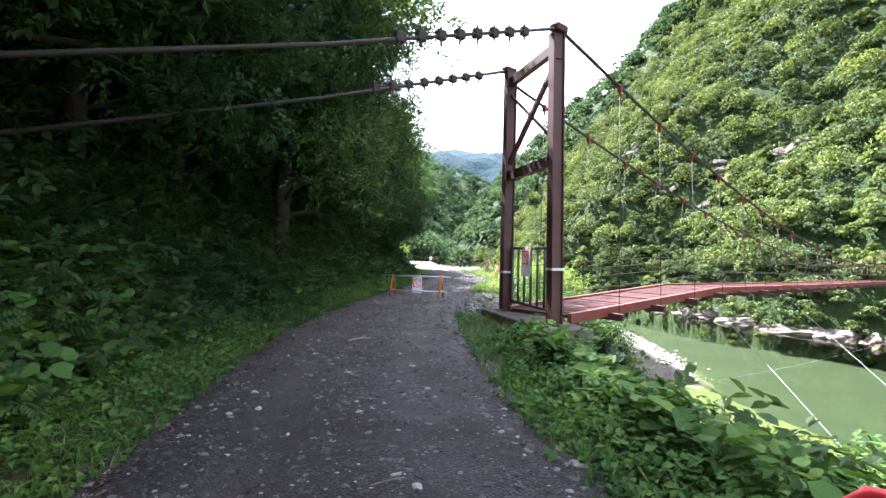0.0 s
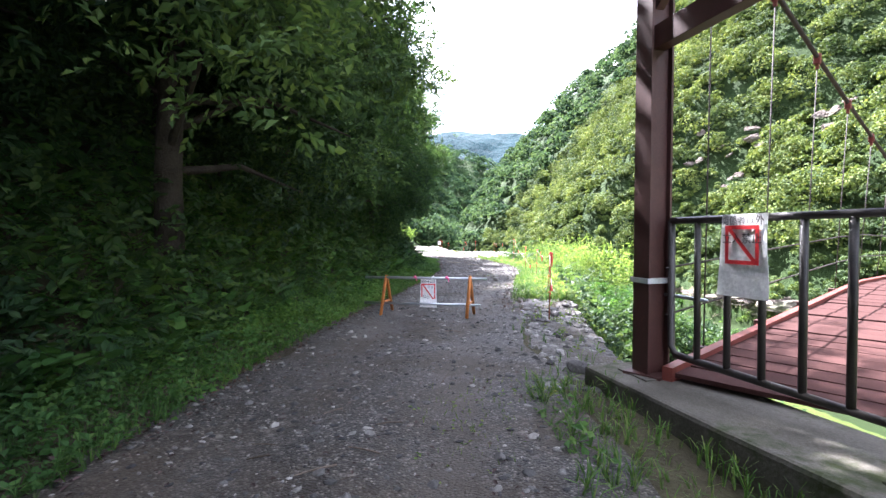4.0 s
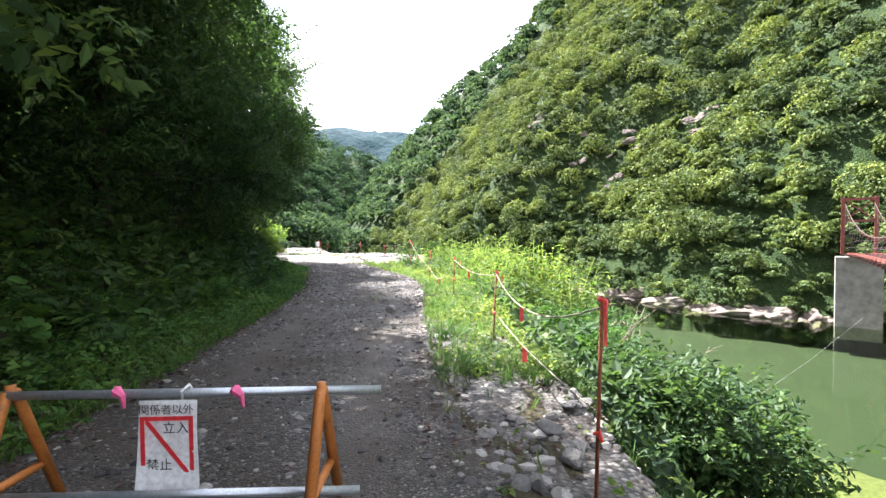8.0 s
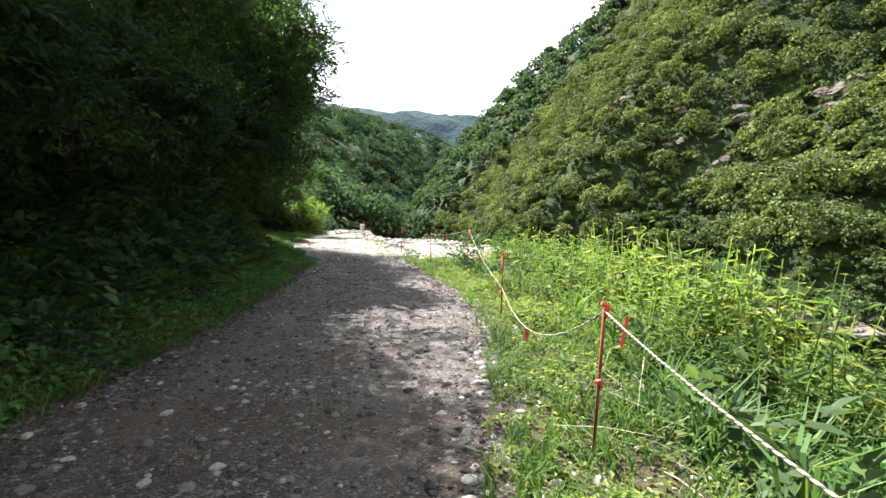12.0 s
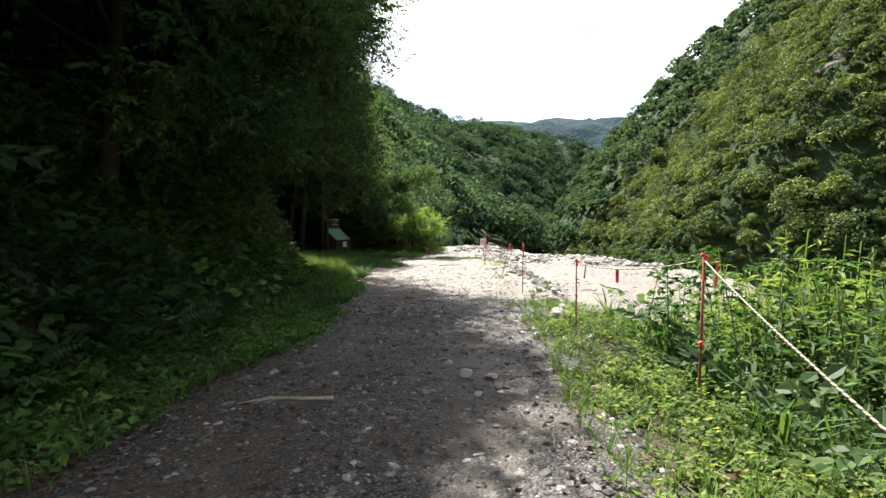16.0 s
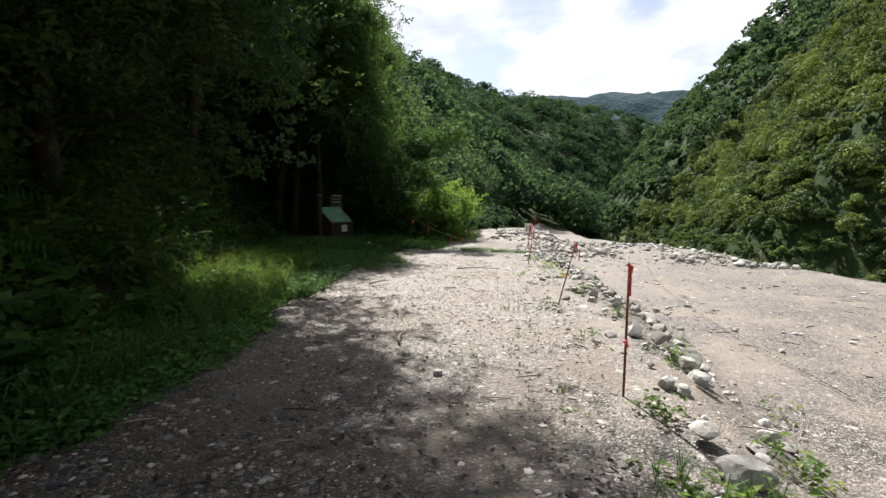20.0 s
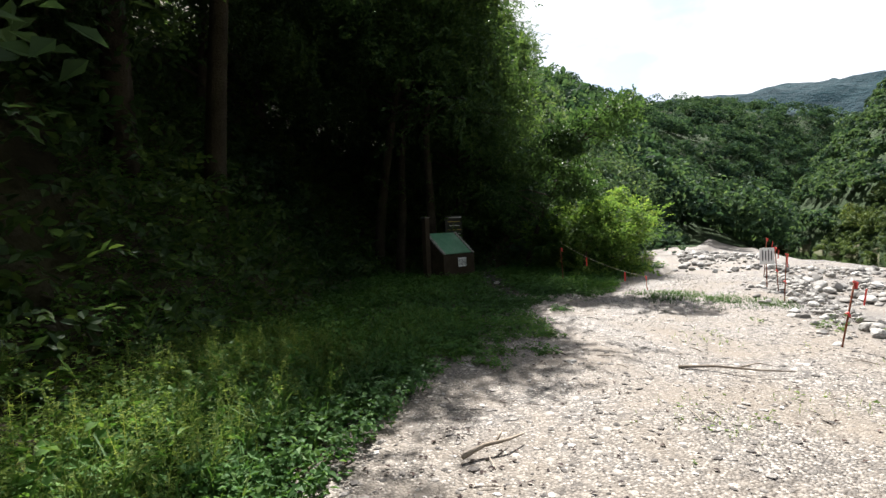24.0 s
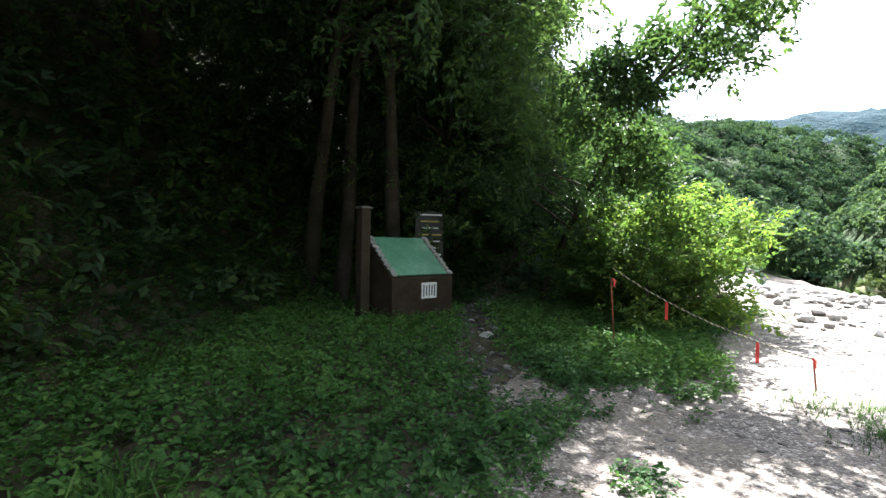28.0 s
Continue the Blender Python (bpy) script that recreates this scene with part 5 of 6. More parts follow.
undergrowth("grass_patch", grass_t, x, y, np.where(in_corridor(x, y), road_z(x, y), ground_z(x, y)), 2.4, r.uniform(0.22, 0.55, len(x)), M_GRASS, "bright green grass patch on the pale gravel", r, "grass")
y = r.uniform(38, 52, 420)
x = edge(RIGHT, y) - 0.3 + r.uniform(0, 1, 420) * 1.7
x, y = np.round(x * 1.1) / 1.1 + r.normal(0, 0.12, 420), np.round(y / 1.7) * 1.7 + r.normal(0, 0.14, 420)
undergrowth("gravel_weeds", herb_t, x, y, ground_z(x, y) + r.uniform(0.0, 0.16, 420), 1.8, r.uniform(0.4, 0.95, 420), M_WEED, "scattered green weeds among the boulders", r)


# ---- stones ----
def stone_mesh(name, r, sub=2, flat=0.62, mat=M_STONE, rough=0.0):
    """A broken stone: a lumpy ball with chipped faces."""
    bm = bmesh.new()
    cuts = [(Vector(r.normal(size=3)).normalized(), r.uniform(0.26, 0.42)) for _ in range(9)]
    bmesh.ops.create_icosphere(bm, subdivisions=sub, radius=0.5)
    o = Vector(r.uniform(-50, 50, 3))
    for v in bm.verts:
        n = noise.noise(v.co * 1.7 + o) * 0.34 + noise.noise(v.co * 4.5 + o) * 0.12
        v.co = v.co * (1 + n)
        if sub > 1:
            for c, dd in cuts:
                over = v.co.dot(c) - dd
                if over > 0:
                    v.co -= c * over * 0.92
            v.co *= 1 + 0.05 * noise.noise(v.co * 9 + o) + rough * noise.noise(v.co * 5 - o)
        v.co.z *= flat
    me = bpy.data.meshes.new(name)
    bm.to_mesh(me)
    bm.free()
    me.materials.append(mat)
    return me


r = np.random.default_rng(60)
pebble = []
for _ in range(9):
    me = stone_mesh("pebble", r, 1, 1.0)
    pv = np.zeros(len(me.vertices) * 3)
    me.vertices.foreach_get("co", pv)
    pv = pv.reshape(-1, 3) * (1 + r.uniform(-0.24, 0.24, (len(me.vertices), 1))) * np.array([1.15, r.uniform(0.6, 0.95), r.uniform(0.38, 0.6)])
    pebble.append((pv, np.array([p.vertices[:] for p in me.polygons])))
    bpy.data.meshes.remove(me)


chips = []
for _ in range(5):
    me = stone_mesh("chip", r, 2, r.uniform(0.55, 0.85))
    pv = np.zeros(len(me.vertices) * 3)
    me.vertices.foreach_get("co", pv)
    chips.append((pv.reshape(-1, 3), np.array([p.vertices[:] for p in me.polygons])))
    bpy.data.meshes.remove(me)


def pebbles(name, x, y, z, size, mat, label, shapes=pebble):
    sets = []
    for j, t in enumerate(shapes):
        s = slice(j, None, len(shapes))
        p = np.stack([x[s], y[s], z[s]], axis=1)
        a = r.uniform(0, 6.28, len(p))
        fr = np.zeros((len(p), 3, 3))
        fr[:, 0, 0] = fr[:, 1, 1] = np.cos(a)
        fr[:, 0, 1], fr[:, 1, 0], fr[:, 2, 2] = -np.sin(a), np.sin(a), 1
        sets.append(scatter(t, p, fr, size[s]))
    v, f = joined(sets)
    return tagged(new(name, mesh_np(name, v, f, mat)), label, "gravel", kind="stuff")


def road_pebbles(n, ylo, yhi, mat, label):
    y = r.uniform(ylo, yhi, n)
    x = edge(LEFT, y) + (edge(RIGHT, y) - edge(LEFT, y)) * r.uniform(0.0, 1.0, n)
    keep = worn(x, y) < r.uniform(0.0, 0.9, n)
    x, y = x[keep], y[keep]
    s = 0.014 + 0.06 * r.uniform(0, 1, len(x)) ** 6 + 0.018 * r.uniform(0, 1, len(x))
    pebbles("road_stones", x, y, road_z(x, y) - s * 0.02, s, mat, label)


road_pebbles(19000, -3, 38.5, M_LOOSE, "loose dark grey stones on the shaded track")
y = np.concatenate([r.uniform(-2, 24, 1500), r.uniform(24, 39.5, 1900)])
x = edge(LEFT, y) + (edge(RIGHT, y) - edge(LEFT, y)) * r.uniform(0.0, 1.05, len(y))
s = 0.03 + 0.085 * r.uniform(0, 1, len(y)) ** 2.6
pebbles("broken_stones", x, y, road_z(x, y) - s * 0.05, s, M_LOOSE, "broken grey stones bedded in the track", chips)
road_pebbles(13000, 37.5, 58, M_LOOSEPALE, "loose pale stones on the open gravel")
y = r.uniform(41, 84, 8000)
x = edge(RIGHT, y) + r.uniform(0, 1, 8000) * (edge(BAR, y) + 1 - edge(RIGHT, y))
s = 0.016 + 0.14 * r.uniform(0, 1, 8000) ** 10 + 0.02 * r.uniform(0, 1, 8000)
pebbles("bar_stones", x, y, ground_z(x, y) + s * 0.02, s, M_COBBLE, "pale rounded river stones on the gravel")
y = r.uniform(48, 60, 22000)
x = r.uniform(-24, -15.5, 22000)
keep = (off_path(x, y) < r.uniform(0.3, 1.5, 22000)) & ~in_corridor(x, y)
x, y = x[keep], y[keep]
s = 0.012 + 0.10 * r.uniform(0, 1, len(x)) ** 7 + 0.028 * r.uniform(0, 1, len(x))
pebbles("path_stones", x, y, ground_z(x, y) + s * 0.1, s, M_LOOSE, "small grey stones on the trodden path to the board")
y = r.uniform(9, 57, 2600)
x = edge(RIGHT, y) + np.where(y < 39, 8.1 - 1.2 * smooth(14, 8, y) + 2.1 * smooth(24, 30, y), 0) + np.where(y > 41, edge(BAR, y) + 12.6 - edge(RIGHT, y), 0) + r.normal(0, 0.9, 2600)
keep = (y < 39) | (y > 41)
x, y = x[keep], y[keep]
s = 0.08 + 0.40 * r.uniform(0, 1, len(y)) ** 3.5
pebbles("waterside_stones", x, y, np.maximum(ground_z(x, y), -8.1) + s * 0.15, s, M_COBBLE, "pale sunlit stones along the near waterline", chips)
# heaped stones between the track and the gravel, and rubble on the river-side shoulder
y = r.uniform(38.5, 58, 2600)
y = y[r.uniform(0, 1, 2600) < 0.16 + 0.84 * smooth(40, 50, y)]
d = np.clip(r.normal(0.9, 0.55, len(y)), -0.3, 2.6)
s = 0.03 + 0.19 * r.uniform(0, 1, len(y)) ** 5
x = edge(RIGHT, y) + d
pebbles("heaped_stones", x, y, ground_z(x, y) + s * 0.15 + 0.10 * np.exp(-((d - 0.85) / 0.4) ** 2), s, M_COBBLE, "heaped pale stones between the track and the gravel", chips)
y = r.uniform(21, 40, 2600)
x = edge(RIGHT, y) + r.uniform(-0.3, 1.9, 2600)
s = 0.018 + 0.11 * r.uniform(0, 1, 2600) ** 5
pebbles("verge_stones", x, y, ground_z(x, y) + s * 0.05, s, M_COBBLE, "pale stones lying among the weeds beside the rope", chips)
y = r.uniform(57, 70, 2400)
x = edge(LEFT, y) + 1.0 + r.uniform(0, 1, 2400) * (edge(BAR, y) - 1 - edge(LEFT, y))
keep = vnoise(x, y, 2.5, 91) + 0.12 * (y - 61) > r.uniform(-0.5, 0.6, 2400)
x, y = x[keep], y[keep]
s = 0.06 + 0.34 * r.uniform(0, 1, len(y)) ** 3
pebbles("cobble_bank", x, y, np.where(in_corridor(x, y), road_z(x, y), ground_z(x, y)) + s * 0.2, s, M_COBBLE, "bank of coarse white river cobbles beyond the clearing", chips)
y = np.clip(r.normal(15.6, 2.6, 3600), 12.0, 23)
x = edge(RIGHT, y) + 0.15 + np.where(y < 17, 5.2, 2.6) * r.uniform(0, 1, 3600) ** 1.3
s = 0.025 + 0.17 * r.uniform(0, 1, 3600) ** 4
pebbles("rubble", x, y, ground_z(x, y) - s * 0.08, s, loose_stones("grey_rubble", [(0.0, (0.035, 0.034, 0.032)), (0.5, (0.095, 0.091, 0.085)), (1.0, (0.30, 0.29, 0.27))]), "grey broken rubble on the river-side shoulder", chips)

rocks = [stone_mesh("rock", r, 3, f_) for f_ in (0.75, 0.9, 0.8, 1.0, 0.7)]
grey_rocks = [stone_mesh("rock", r, 3, f_, M_ROADSTONE) for f_ in (0.5, 0.42, 0.6, 0.7, 0.46)]


def rock(x, y, size, z=None, k=0, label="pale grey river boulder half sunk in gravel", group="boulders edging the track", grey=False):
    ob = new("rock", (grey_rocks if grey else rocks)[k % 5])
    zz = float(ground_z(x, y)) if z is None else z
    ob.matrix_world = pose(x, y, zz + size * 0.16, 0, 0, r.uniform(0, 360)) @ Matrix.Diagonal((size, size * r.uniform(0.7, 1.0), size * r.uniform(0.7, 1.0), 1))
    return tagged(ob, label, "rock", group)


for k, y in enumerate(np.concatenate([np.arange(38.3, 44, 0.62), np.arange(44, 58, 0.40)])):
    x = float(edge(RIGHT, y)) + r.uniform(0.35, 1.4)
    rock(x, y, r.uniform(0.12, 0.36) * (1.5 if k % 7 == 0 else 1.0), None, k)
for k, (x, y, s) in enumerate(((-4.13, 13.22, 0.16), (-4.46, 13.06, 0.14), (-1.73, 12.6, 0.45), (-4.02, 23.77, 0.32), (-6.48, 34.81, 0.28), (-6.2, 34.82, 0.24), (-6.8, 35.11, 0.16), (-8.34, 34.04, 0.2),
                               (-9.2, 40.77, 0.16), (-13.83, 47.28, 0.2), (-16.82, 50.36, 0.25), (-19.67, 52.96, 0.42))):
    rock(x, y, s * 0.7, -0.01, k, "grey stone lying on the track", "stones on the track", y < 20)
for k in range(80):
    y = r.uniform(13.2, 22.5)
    x = float(edge(RIGHT, y)) + 0.35 + 2.6 * r.uniform(0, 1) ** 1.2
    rock(x, y, 0.07 + 0.20 * r.uniform(0, 1) ** 2.6, None, k, "grey rubble stone on the river-side shoulder", "rubble beside the track", k % 6 > 0)

# mossy rock showing in the left bank
bank_rock = [stone_mesh("bank_rock", r, 3, f_, M_BANKROCK, 0.2) for f_ in (0.9, 0.7)]
for k, (x, y, z, s) in enumerate(((-6.55, 8.6, 0.35, 1.0), (-6.7, 9.4, 0.6, 1.1), (-6.3, 8.0, 0.15, 0.7), (-7.0, 8.9, 1.0, 1.0), (-6.7, 10.2, 0.35, 0.9), (-5.0, 5.0, 0.15, 0.45))):
    ob = new("bank_rock", bank_rock[k % 2])
    ob.matrix_world = pose(x - 0.3, y, z, r.uniform(-20, 20), r.uniform(40, 70), r.uniform(-30, 30)) @ Matrix.Diagonal((s, s * 0.8, s * 0.7, 1))
    tagged(ob, "dark mossy rock face in the shaded bank", "rock", "rocks in the bank")
# pale rocks along the far waterline and in the slope
crag = [stone_mesh("crag", r, 4, f_, M_CLIFF, 0.35) for f_ in (0.6, 0.75, 0.5)]
for k in range(26):
    y = (50, 55, 63, 67, 73, 81, 90)[k % 7] + r.normal(0, 2.4)
    x = float(edge(SHORE, y)) + r.uniform(-0.3, 1.9)
    ob = new("shore_rock", crag[k % 3])
    s = r.uniform(1.3, 2.6) if k % 4 else r.uniform(3.0, 4.6)
    ob.matrix_world = pose(x, y, -7.95 + r.uniform(-0.3, 0.3), r.uniform(-18, 18), r.uniform(-24, 24), r.uniform(0, 360)) @ Matrix.Diagonal((s * 1.15, s * r.uniform(0.7, 1.0), s * r.uniform(0.9, 1.3), 1))
    tagged(ob, "pale brown bedrock at the far waterline", "rock", "rocks at the waterline")
ledge = [stone_mesh("ledge", r, 4, f_, M_CLIFF, 0.16) for f_ in (0.34, 0.42)]
for k, (x, y, z, sx, sy, sz, rz) in enumerate(((30.2, 70.2, -7.9, 8.5, 4.2, 4.0, -38), (33.6, 68.0, -7.9, 6.0, 4.0, 4.2, -20), (34.2, 70.6, -6.4, 4.6, 3.6, 6.5, 30), (26.0, 78.0, -7.9, 7.0, 3.4, 3.6, -50), (21.6, 85.6, -7.9, 7.5, 3.2, 3.6, -60), (24.4, 82.0, -7.2, 3.6, 3.0, 5.0, 10))):
    ob = new("rock_ledge", ledge[k % 2])
    ob.matrix_world = pose(x, y, z, 4, -6, rz) @ Matrix.Diagonal((sx, sy, sz, 1))
    tagged(ob, "broad pale pinkish rock ledge sloping into the river", "rock", "ledges at the far waterline")
for ox, oy, oz, s_ in OUTCROPS:
    for k in range(4):
        x, y = ox + r.normal(0, 0.45) * s_, oy + r.normal(0, 0.45) * s_
        ob = new("rock_outcrop", crag[k % 3])
        s = s_ * r.uniform(0.4, 0.8)
        ob.matrix_world = pose(x - 0.8, y - 1.2, float(ground_z(x, y)) + 0.9, r.uniform(25, 60), r.uniform(-20, 20), -50 + r.uniform(-25, 25)) @ Matrix.Diagonal((s * 1.2, s * 0.75, s * 0.6, 1))
        tagged(ob, "grey-brown rock outcrop showing through the scrub", "rock", "outcrops on the slope")

# ---- suspension bridge ----
D = Vector((0.606, 0.795, 0)).normalized()      # along the deck
N = Vector((D.y, -D.x, 0))                     # to its right
TL, TR = Vector((-1.05, 12.03, 0.18)), Vector((0.10, 9.92, 0.18))
SPAN = 62.4
C0 = (TL + TR) / 2 + D * 0.25
bridge_rz = math.degrees(math.atan2(D.y, D.x))
bridge = thing("suspension_bridge", C0.x, C0.y, 0, bridge_rz, "red-brown steel footbridge hung from cables across the river", "bridge")
BI = bridge.matrix_world.inverted()


def local(p):
    return BI @ Vector(p)


def deck_z(s):
    """The deck climbs from the sill for the first metres, then falls gently."""
    return 0.24 + 0.0375 * s if s < 8 else 0.54 - 0.0232 * (s - 8) if s < 22 else 0.36 - 0.0003 * s * s


def cable_z(s):
    return 1.1 + 4.75 * ((36 - s) / 36) ** 2 if s < 36 else 1.1 + 3.3 * ((s - 36) / 28) ** 2


def h_column(bm, a, b, w, d, turn):
    """A rolled H column from a to b with a stiff web and two flanges."""
    a, b = Vector(a), Vector(b)
    zax = (b - a).normalized()
    xax = Vector((math.cos(turn), math.sin(turn), 0))
    xax = (xax - zax * xax.dot(zax)).normalized()
    m = Matrix((xax, zax.cross(xax), zax)).transposed().to_4x4()
    m.translation = (a + b) / 2
    n = (b - a).length
    t = 0.022
    for sgn in (-1, 1):
        box(bm, 0, sgn * (d / 2 - t / 2), 0, w, t, n, 0.003, m)
    box(bm, 0, 0, 0, w * 0.55, d - 2 * t, n, 0, m)
    return bm


tall = 5.82
for nm, p, q in (("left_column", TL, TL + Vector((0.04, -0.06, tall))), ("right_column", TR, TR + Vector((-0.04, 0.06, tall)))):
    col = part("tower_column", h_column(bmesh.new(), local(p), local(q), 0.235, 0.25, math.atan2(TR.y - TL.y, TR.x - TL.x) - radians(bridge_rz)), M_STEEL, bridge, "brown painted steel column")
    lp = local(p)
    part("tape_band", boxed(lp.x, lp.y, 1.12 if nm == "left_column" else 1.28, 0.265, 0.275, 0.05, 0.004, Matrix.Translation((lp.x, lp.y, 0)) @ Matrix.Rotation(math.atan2(TR.y - TL.y, TR.x - TL.x) - radians(bridge_rz), 4, "Z") @ Matrix.Translation((-lp.x, -lp.y, 0))), M_TAPE, col, "silver reflective band")
    part("base_plate", boxed(lp.x, lp.y, 0.195, 0.38, 0.38, 0.03, 0.004), M_STEEL, col)
    part("saddle", boxed(lp.x, lp.y, 0.18 + tall + 0.05, 0.34, 0.20, 0.14, 0.02), M_STEEL, col)


def beam(a, b, w, h, name, mat=M_STEEL, parent=bridge, label=""):
    a, b = local(a), local(b)
    d = b - a
    m = d.to_track_quat("X", "Z").to_matrix().to_4x4()
    m.translation = (a + b) / 2
    return part(name, boxed(0, 0, 0, d.length, w, h, 0.006, m), mat, parent, label)


up = lambda p, z: Vector((p.x, p.y, z))
beam(up(TL, 3.45), up(TR, 3.45), 0.14, 0.22, "cross_beam")
beam(up(TL, 5.72), up(TR, 5.72), 0.14, 0.20, "cross_beam")
beam(up(TL, 3.7), up(TR, 5.5), 0.09, 0.10, "diagonal_brace")
beam(up(TL, 5.5), up(TR, 3.7) + Vector((0.1, 0.1, 0)), 0.05, 0.06, "diagonal_brace")

# deck
for k in range(int(SPAN / 0.32)):
    s = 0.3 + k * 0.32
    if k == 0:
        plank = part("plank", boxed(0, 0, 0, 0.295, 1.62, 0.045, 0.006), M_PLANK, bridge)
    else:
        plank = new("plank", plank.data)
        plank.parent = bridge
    plank.matrix_basis = pose(s, 0, deck_z(s) + r.normal(0, 0.004), 0, -math.degrees(math.atan(deck_z(s + 0.1) - deck_z(s - 0.1)) * 5), r.normal(0, 0.3))
for side in (-1, 1):
    line = [(s, side * 0.86, deck_z(s) + 0.03) for s in np.linspace(0.1, SPAN, 80)]
    bm = bmesh.new()
    rings = [[bm.verts.new((p[0], p[1] + dy, p[2] + dz)) for dy, dz in ((-0.05, -0.17), (0.05, -0.17), (0.05, 0.045), (-0.05, 0.045))] for p in line]
    for a, b in zip(rings, rings[1:]):
        for q in range(4):
            bm.faces.new((a[q], a[(q + 1) % 4], b[(q + 1) % 4], b[q]))
    bm.faces.new(rings[0][::-1])
    bm.faces.new(rings[-1])
    part("side_beam", bm, M_REDSTEEL, bridge, "red edge beam")
    off, s0 = local(TR if side < 0 else TL).y, local(TR if side < 0 else TL).x
    line = [(s, off * (1 - 0.25 * math.sin(math.pi * max(s, 0) / SPAN)), cable_z(s)) for s in np.linspace(s0, SPAN, 60)]
    part("main_cable", tube(line, 0.036, 8), M_CABLE, bridge, "dark twisted main cable", True)
    for h in (0.55, 1.0):
        part("hand_cable", tube([(s, side * 0.92, deck_z(s) + h) for s in np.linspace(0.2, SPAN, 30)], 0.011, 6), M_CABLE, bridge, "", True)
for k in range(31):
    s = 1.6 + k * 2.0
    bm = bmesh.new()
    box(bm, s, 0, deck_z(s) - 0.14, 0.12, 2.5, 0.16, 0.006)
    part("floor_beam", bm, M_STEEL, bridge)
    for side in (-1, 1):
        off = local(TR if side < 0 else TL).y * (1 - 0.25 * math.sin(math.pi * s / SPAN))
        z = cable_z(s)
        c = bmesh.new()
        box(c, s, off, z - 0.03, 0.09, 0.10, 0.17, 0.012)
        box(c, s, off, z - 0.15, 0.04, 0.05, 0.10, 0.006)
        clamp = part("cable_clamp", c, M_REDSTEEL, bridge, "red cable clamp")
        part("hanger", tube([(s, off, z - 0.18), (s, side * 1.15, deck_z(s) - 0.08)], 0.009, 5), M_CABLE, clamp, "", True)
# back stays to the wooded bank
for q in (TL, TR):
    a = Vector((q.x, q.y, q.z + tall + 0.06))
    dirn = (-D + Vector((0, 0, -0.335))).normalized()
    b = a + dirn * 10.5
    part("back_stay", tube([local(a), local(a.lerp(b, 0.5) - Vector((0, 0, 0.08))), local(b)], 0.032, 8), M_CABLE, bridge, "taut back-stay cable", True)
    for k in range(8):
        p = local(a + dirn * (1.1 + 0.42 * k))
        c = bmesh.new()
        box(c, p.x, p.y, p.z - 0.03, 0.17, 0.12, 0.16, 0.03)
        tube([(p.x - 0.03, p.y - 0.03, p.z - 0.19), (p.x - 0.03, p.y - 0.03, p.z + 0.09)], 0.018, 6, bm=c)
        tube([(p.x + 0.03, p.y + 0.03, p.z - 0.19), (p.x + 0.03, p.y + 0.03, p.z + 0.09)], 0.018, 6, bm=c)
        part("cable_clip", c, M_CABLE, bridge)

for a, b in (((5.6, 18.8, -0.1), (7.0, 3.0, -5.2)), ((10.6, 25.6, -0.1), (9.5, 4.0, -5.6)), ((33.0, 55.0, -6.0), (7.0, 33.0, -7.0))):
    part("guy_cable", tube([local(a), local((Vector(a) + Vector(b)) / 2 - Vector((0, 0, 0.25))), local(b)], 0.0075, 5), M_GUY, bridge, "thin pale guy cable", True)

# plinth under the tower
ax = (TR - TL).normalized()
pl = thing("concrete_plinth", *((TL + TR) / 2 + Vector((0, 0, 0)))[:2], 0, math.degrees(math.atan2(ax.y, ax.x)), "weathered concrete footing under the bridge tower", "footing")
bm = boxed(0.08, 0.02, -0.16, 3.5, 0.95, 0.68, 0.035)
bmesh.ops.subdivide_edges(bm, edges=bm.edges[:], cuts=3, use_grid_fill=True)
for v_ in bm.verts:
    v_.co += Vector([noise.noise(v_.co * 3 + Vector((k * 7, 0, 0))) * 0.012 for k in range(3)])
part("block", bm, M_MOSSY, pl)
for sgn in (-1, 1):
    part("anchor_bolt", tube([(sgn * 1.18, 0.17, 0.14), (sgn * 1.18, 0.17, 0.26)], 0.016, 6), M_RUST, pl, "", True)
    part("mortar_pad", boxed(sgn * 1.2, 0.0, 0.185, 0.44, 0.44, 0.02, 0.006), M_MOSSY, pl, "mortar pad under the column")

# far tower and piers
FT = C0 + D * SPAN
far_t = thing("bridge_tower", FT.x, FT.y, 0, bridge_rz, "red steel bridge tower on a concrete pier across the river", "bridge tower")
for sy in (-1.25, 1.25):
    part("column", boxed(0.3, sy, 1.9, 0.34, 0.30, 5.6, 0.01), M_REDSTEEL, far_t)
part("cross_beam", boxed(0.3, 0, 4.5, 0.2, 2.3, 0.24, 0.01), M_REDSTEEL, far_t)
part("cross_beam", boxed(0.3, 0, 2.4, 0.2, 2.3, 0.2, 0.01), M_REDSTEEL, far_t)
for sgn in (-1, 1):
    m = Matrix.Translation((0.3, 0, 3.45)) @ Matrix.Rotation(sgn * math.atan2(2.0, 2.3), 4, "X")
    part("brace", boxed(0, 0, 0, 0.1, 2.9, 0.12, 0.005, m), M_REDSTEEL, far_t)
pier = thing("concrete_pier", FT.x + D.x * 0.6, FT.y + D.y * 0.6, 0, bridge_rz, "tall grey concrete bridge pier standing in the river", "pier")
part("shaft", boxed(0, 0, -5.2, 2.2, 3.6, 8.1, 0.04), M_CONC, pier)
wall = thing("concrete_abutment", FT.x + N.x * 4.5 - D.x * 3, FT.y + N.y * 4.5 - D.y * 3, 0, bridge_rz, "pale stepped concrete block beside the pier", "abutment")
for sy in (-1.05, 1.05):
    part("side_wall", boxed(0, sy, -6.0, 3.0, 0.5, 5.0, 0.04), M_CONC, wall)
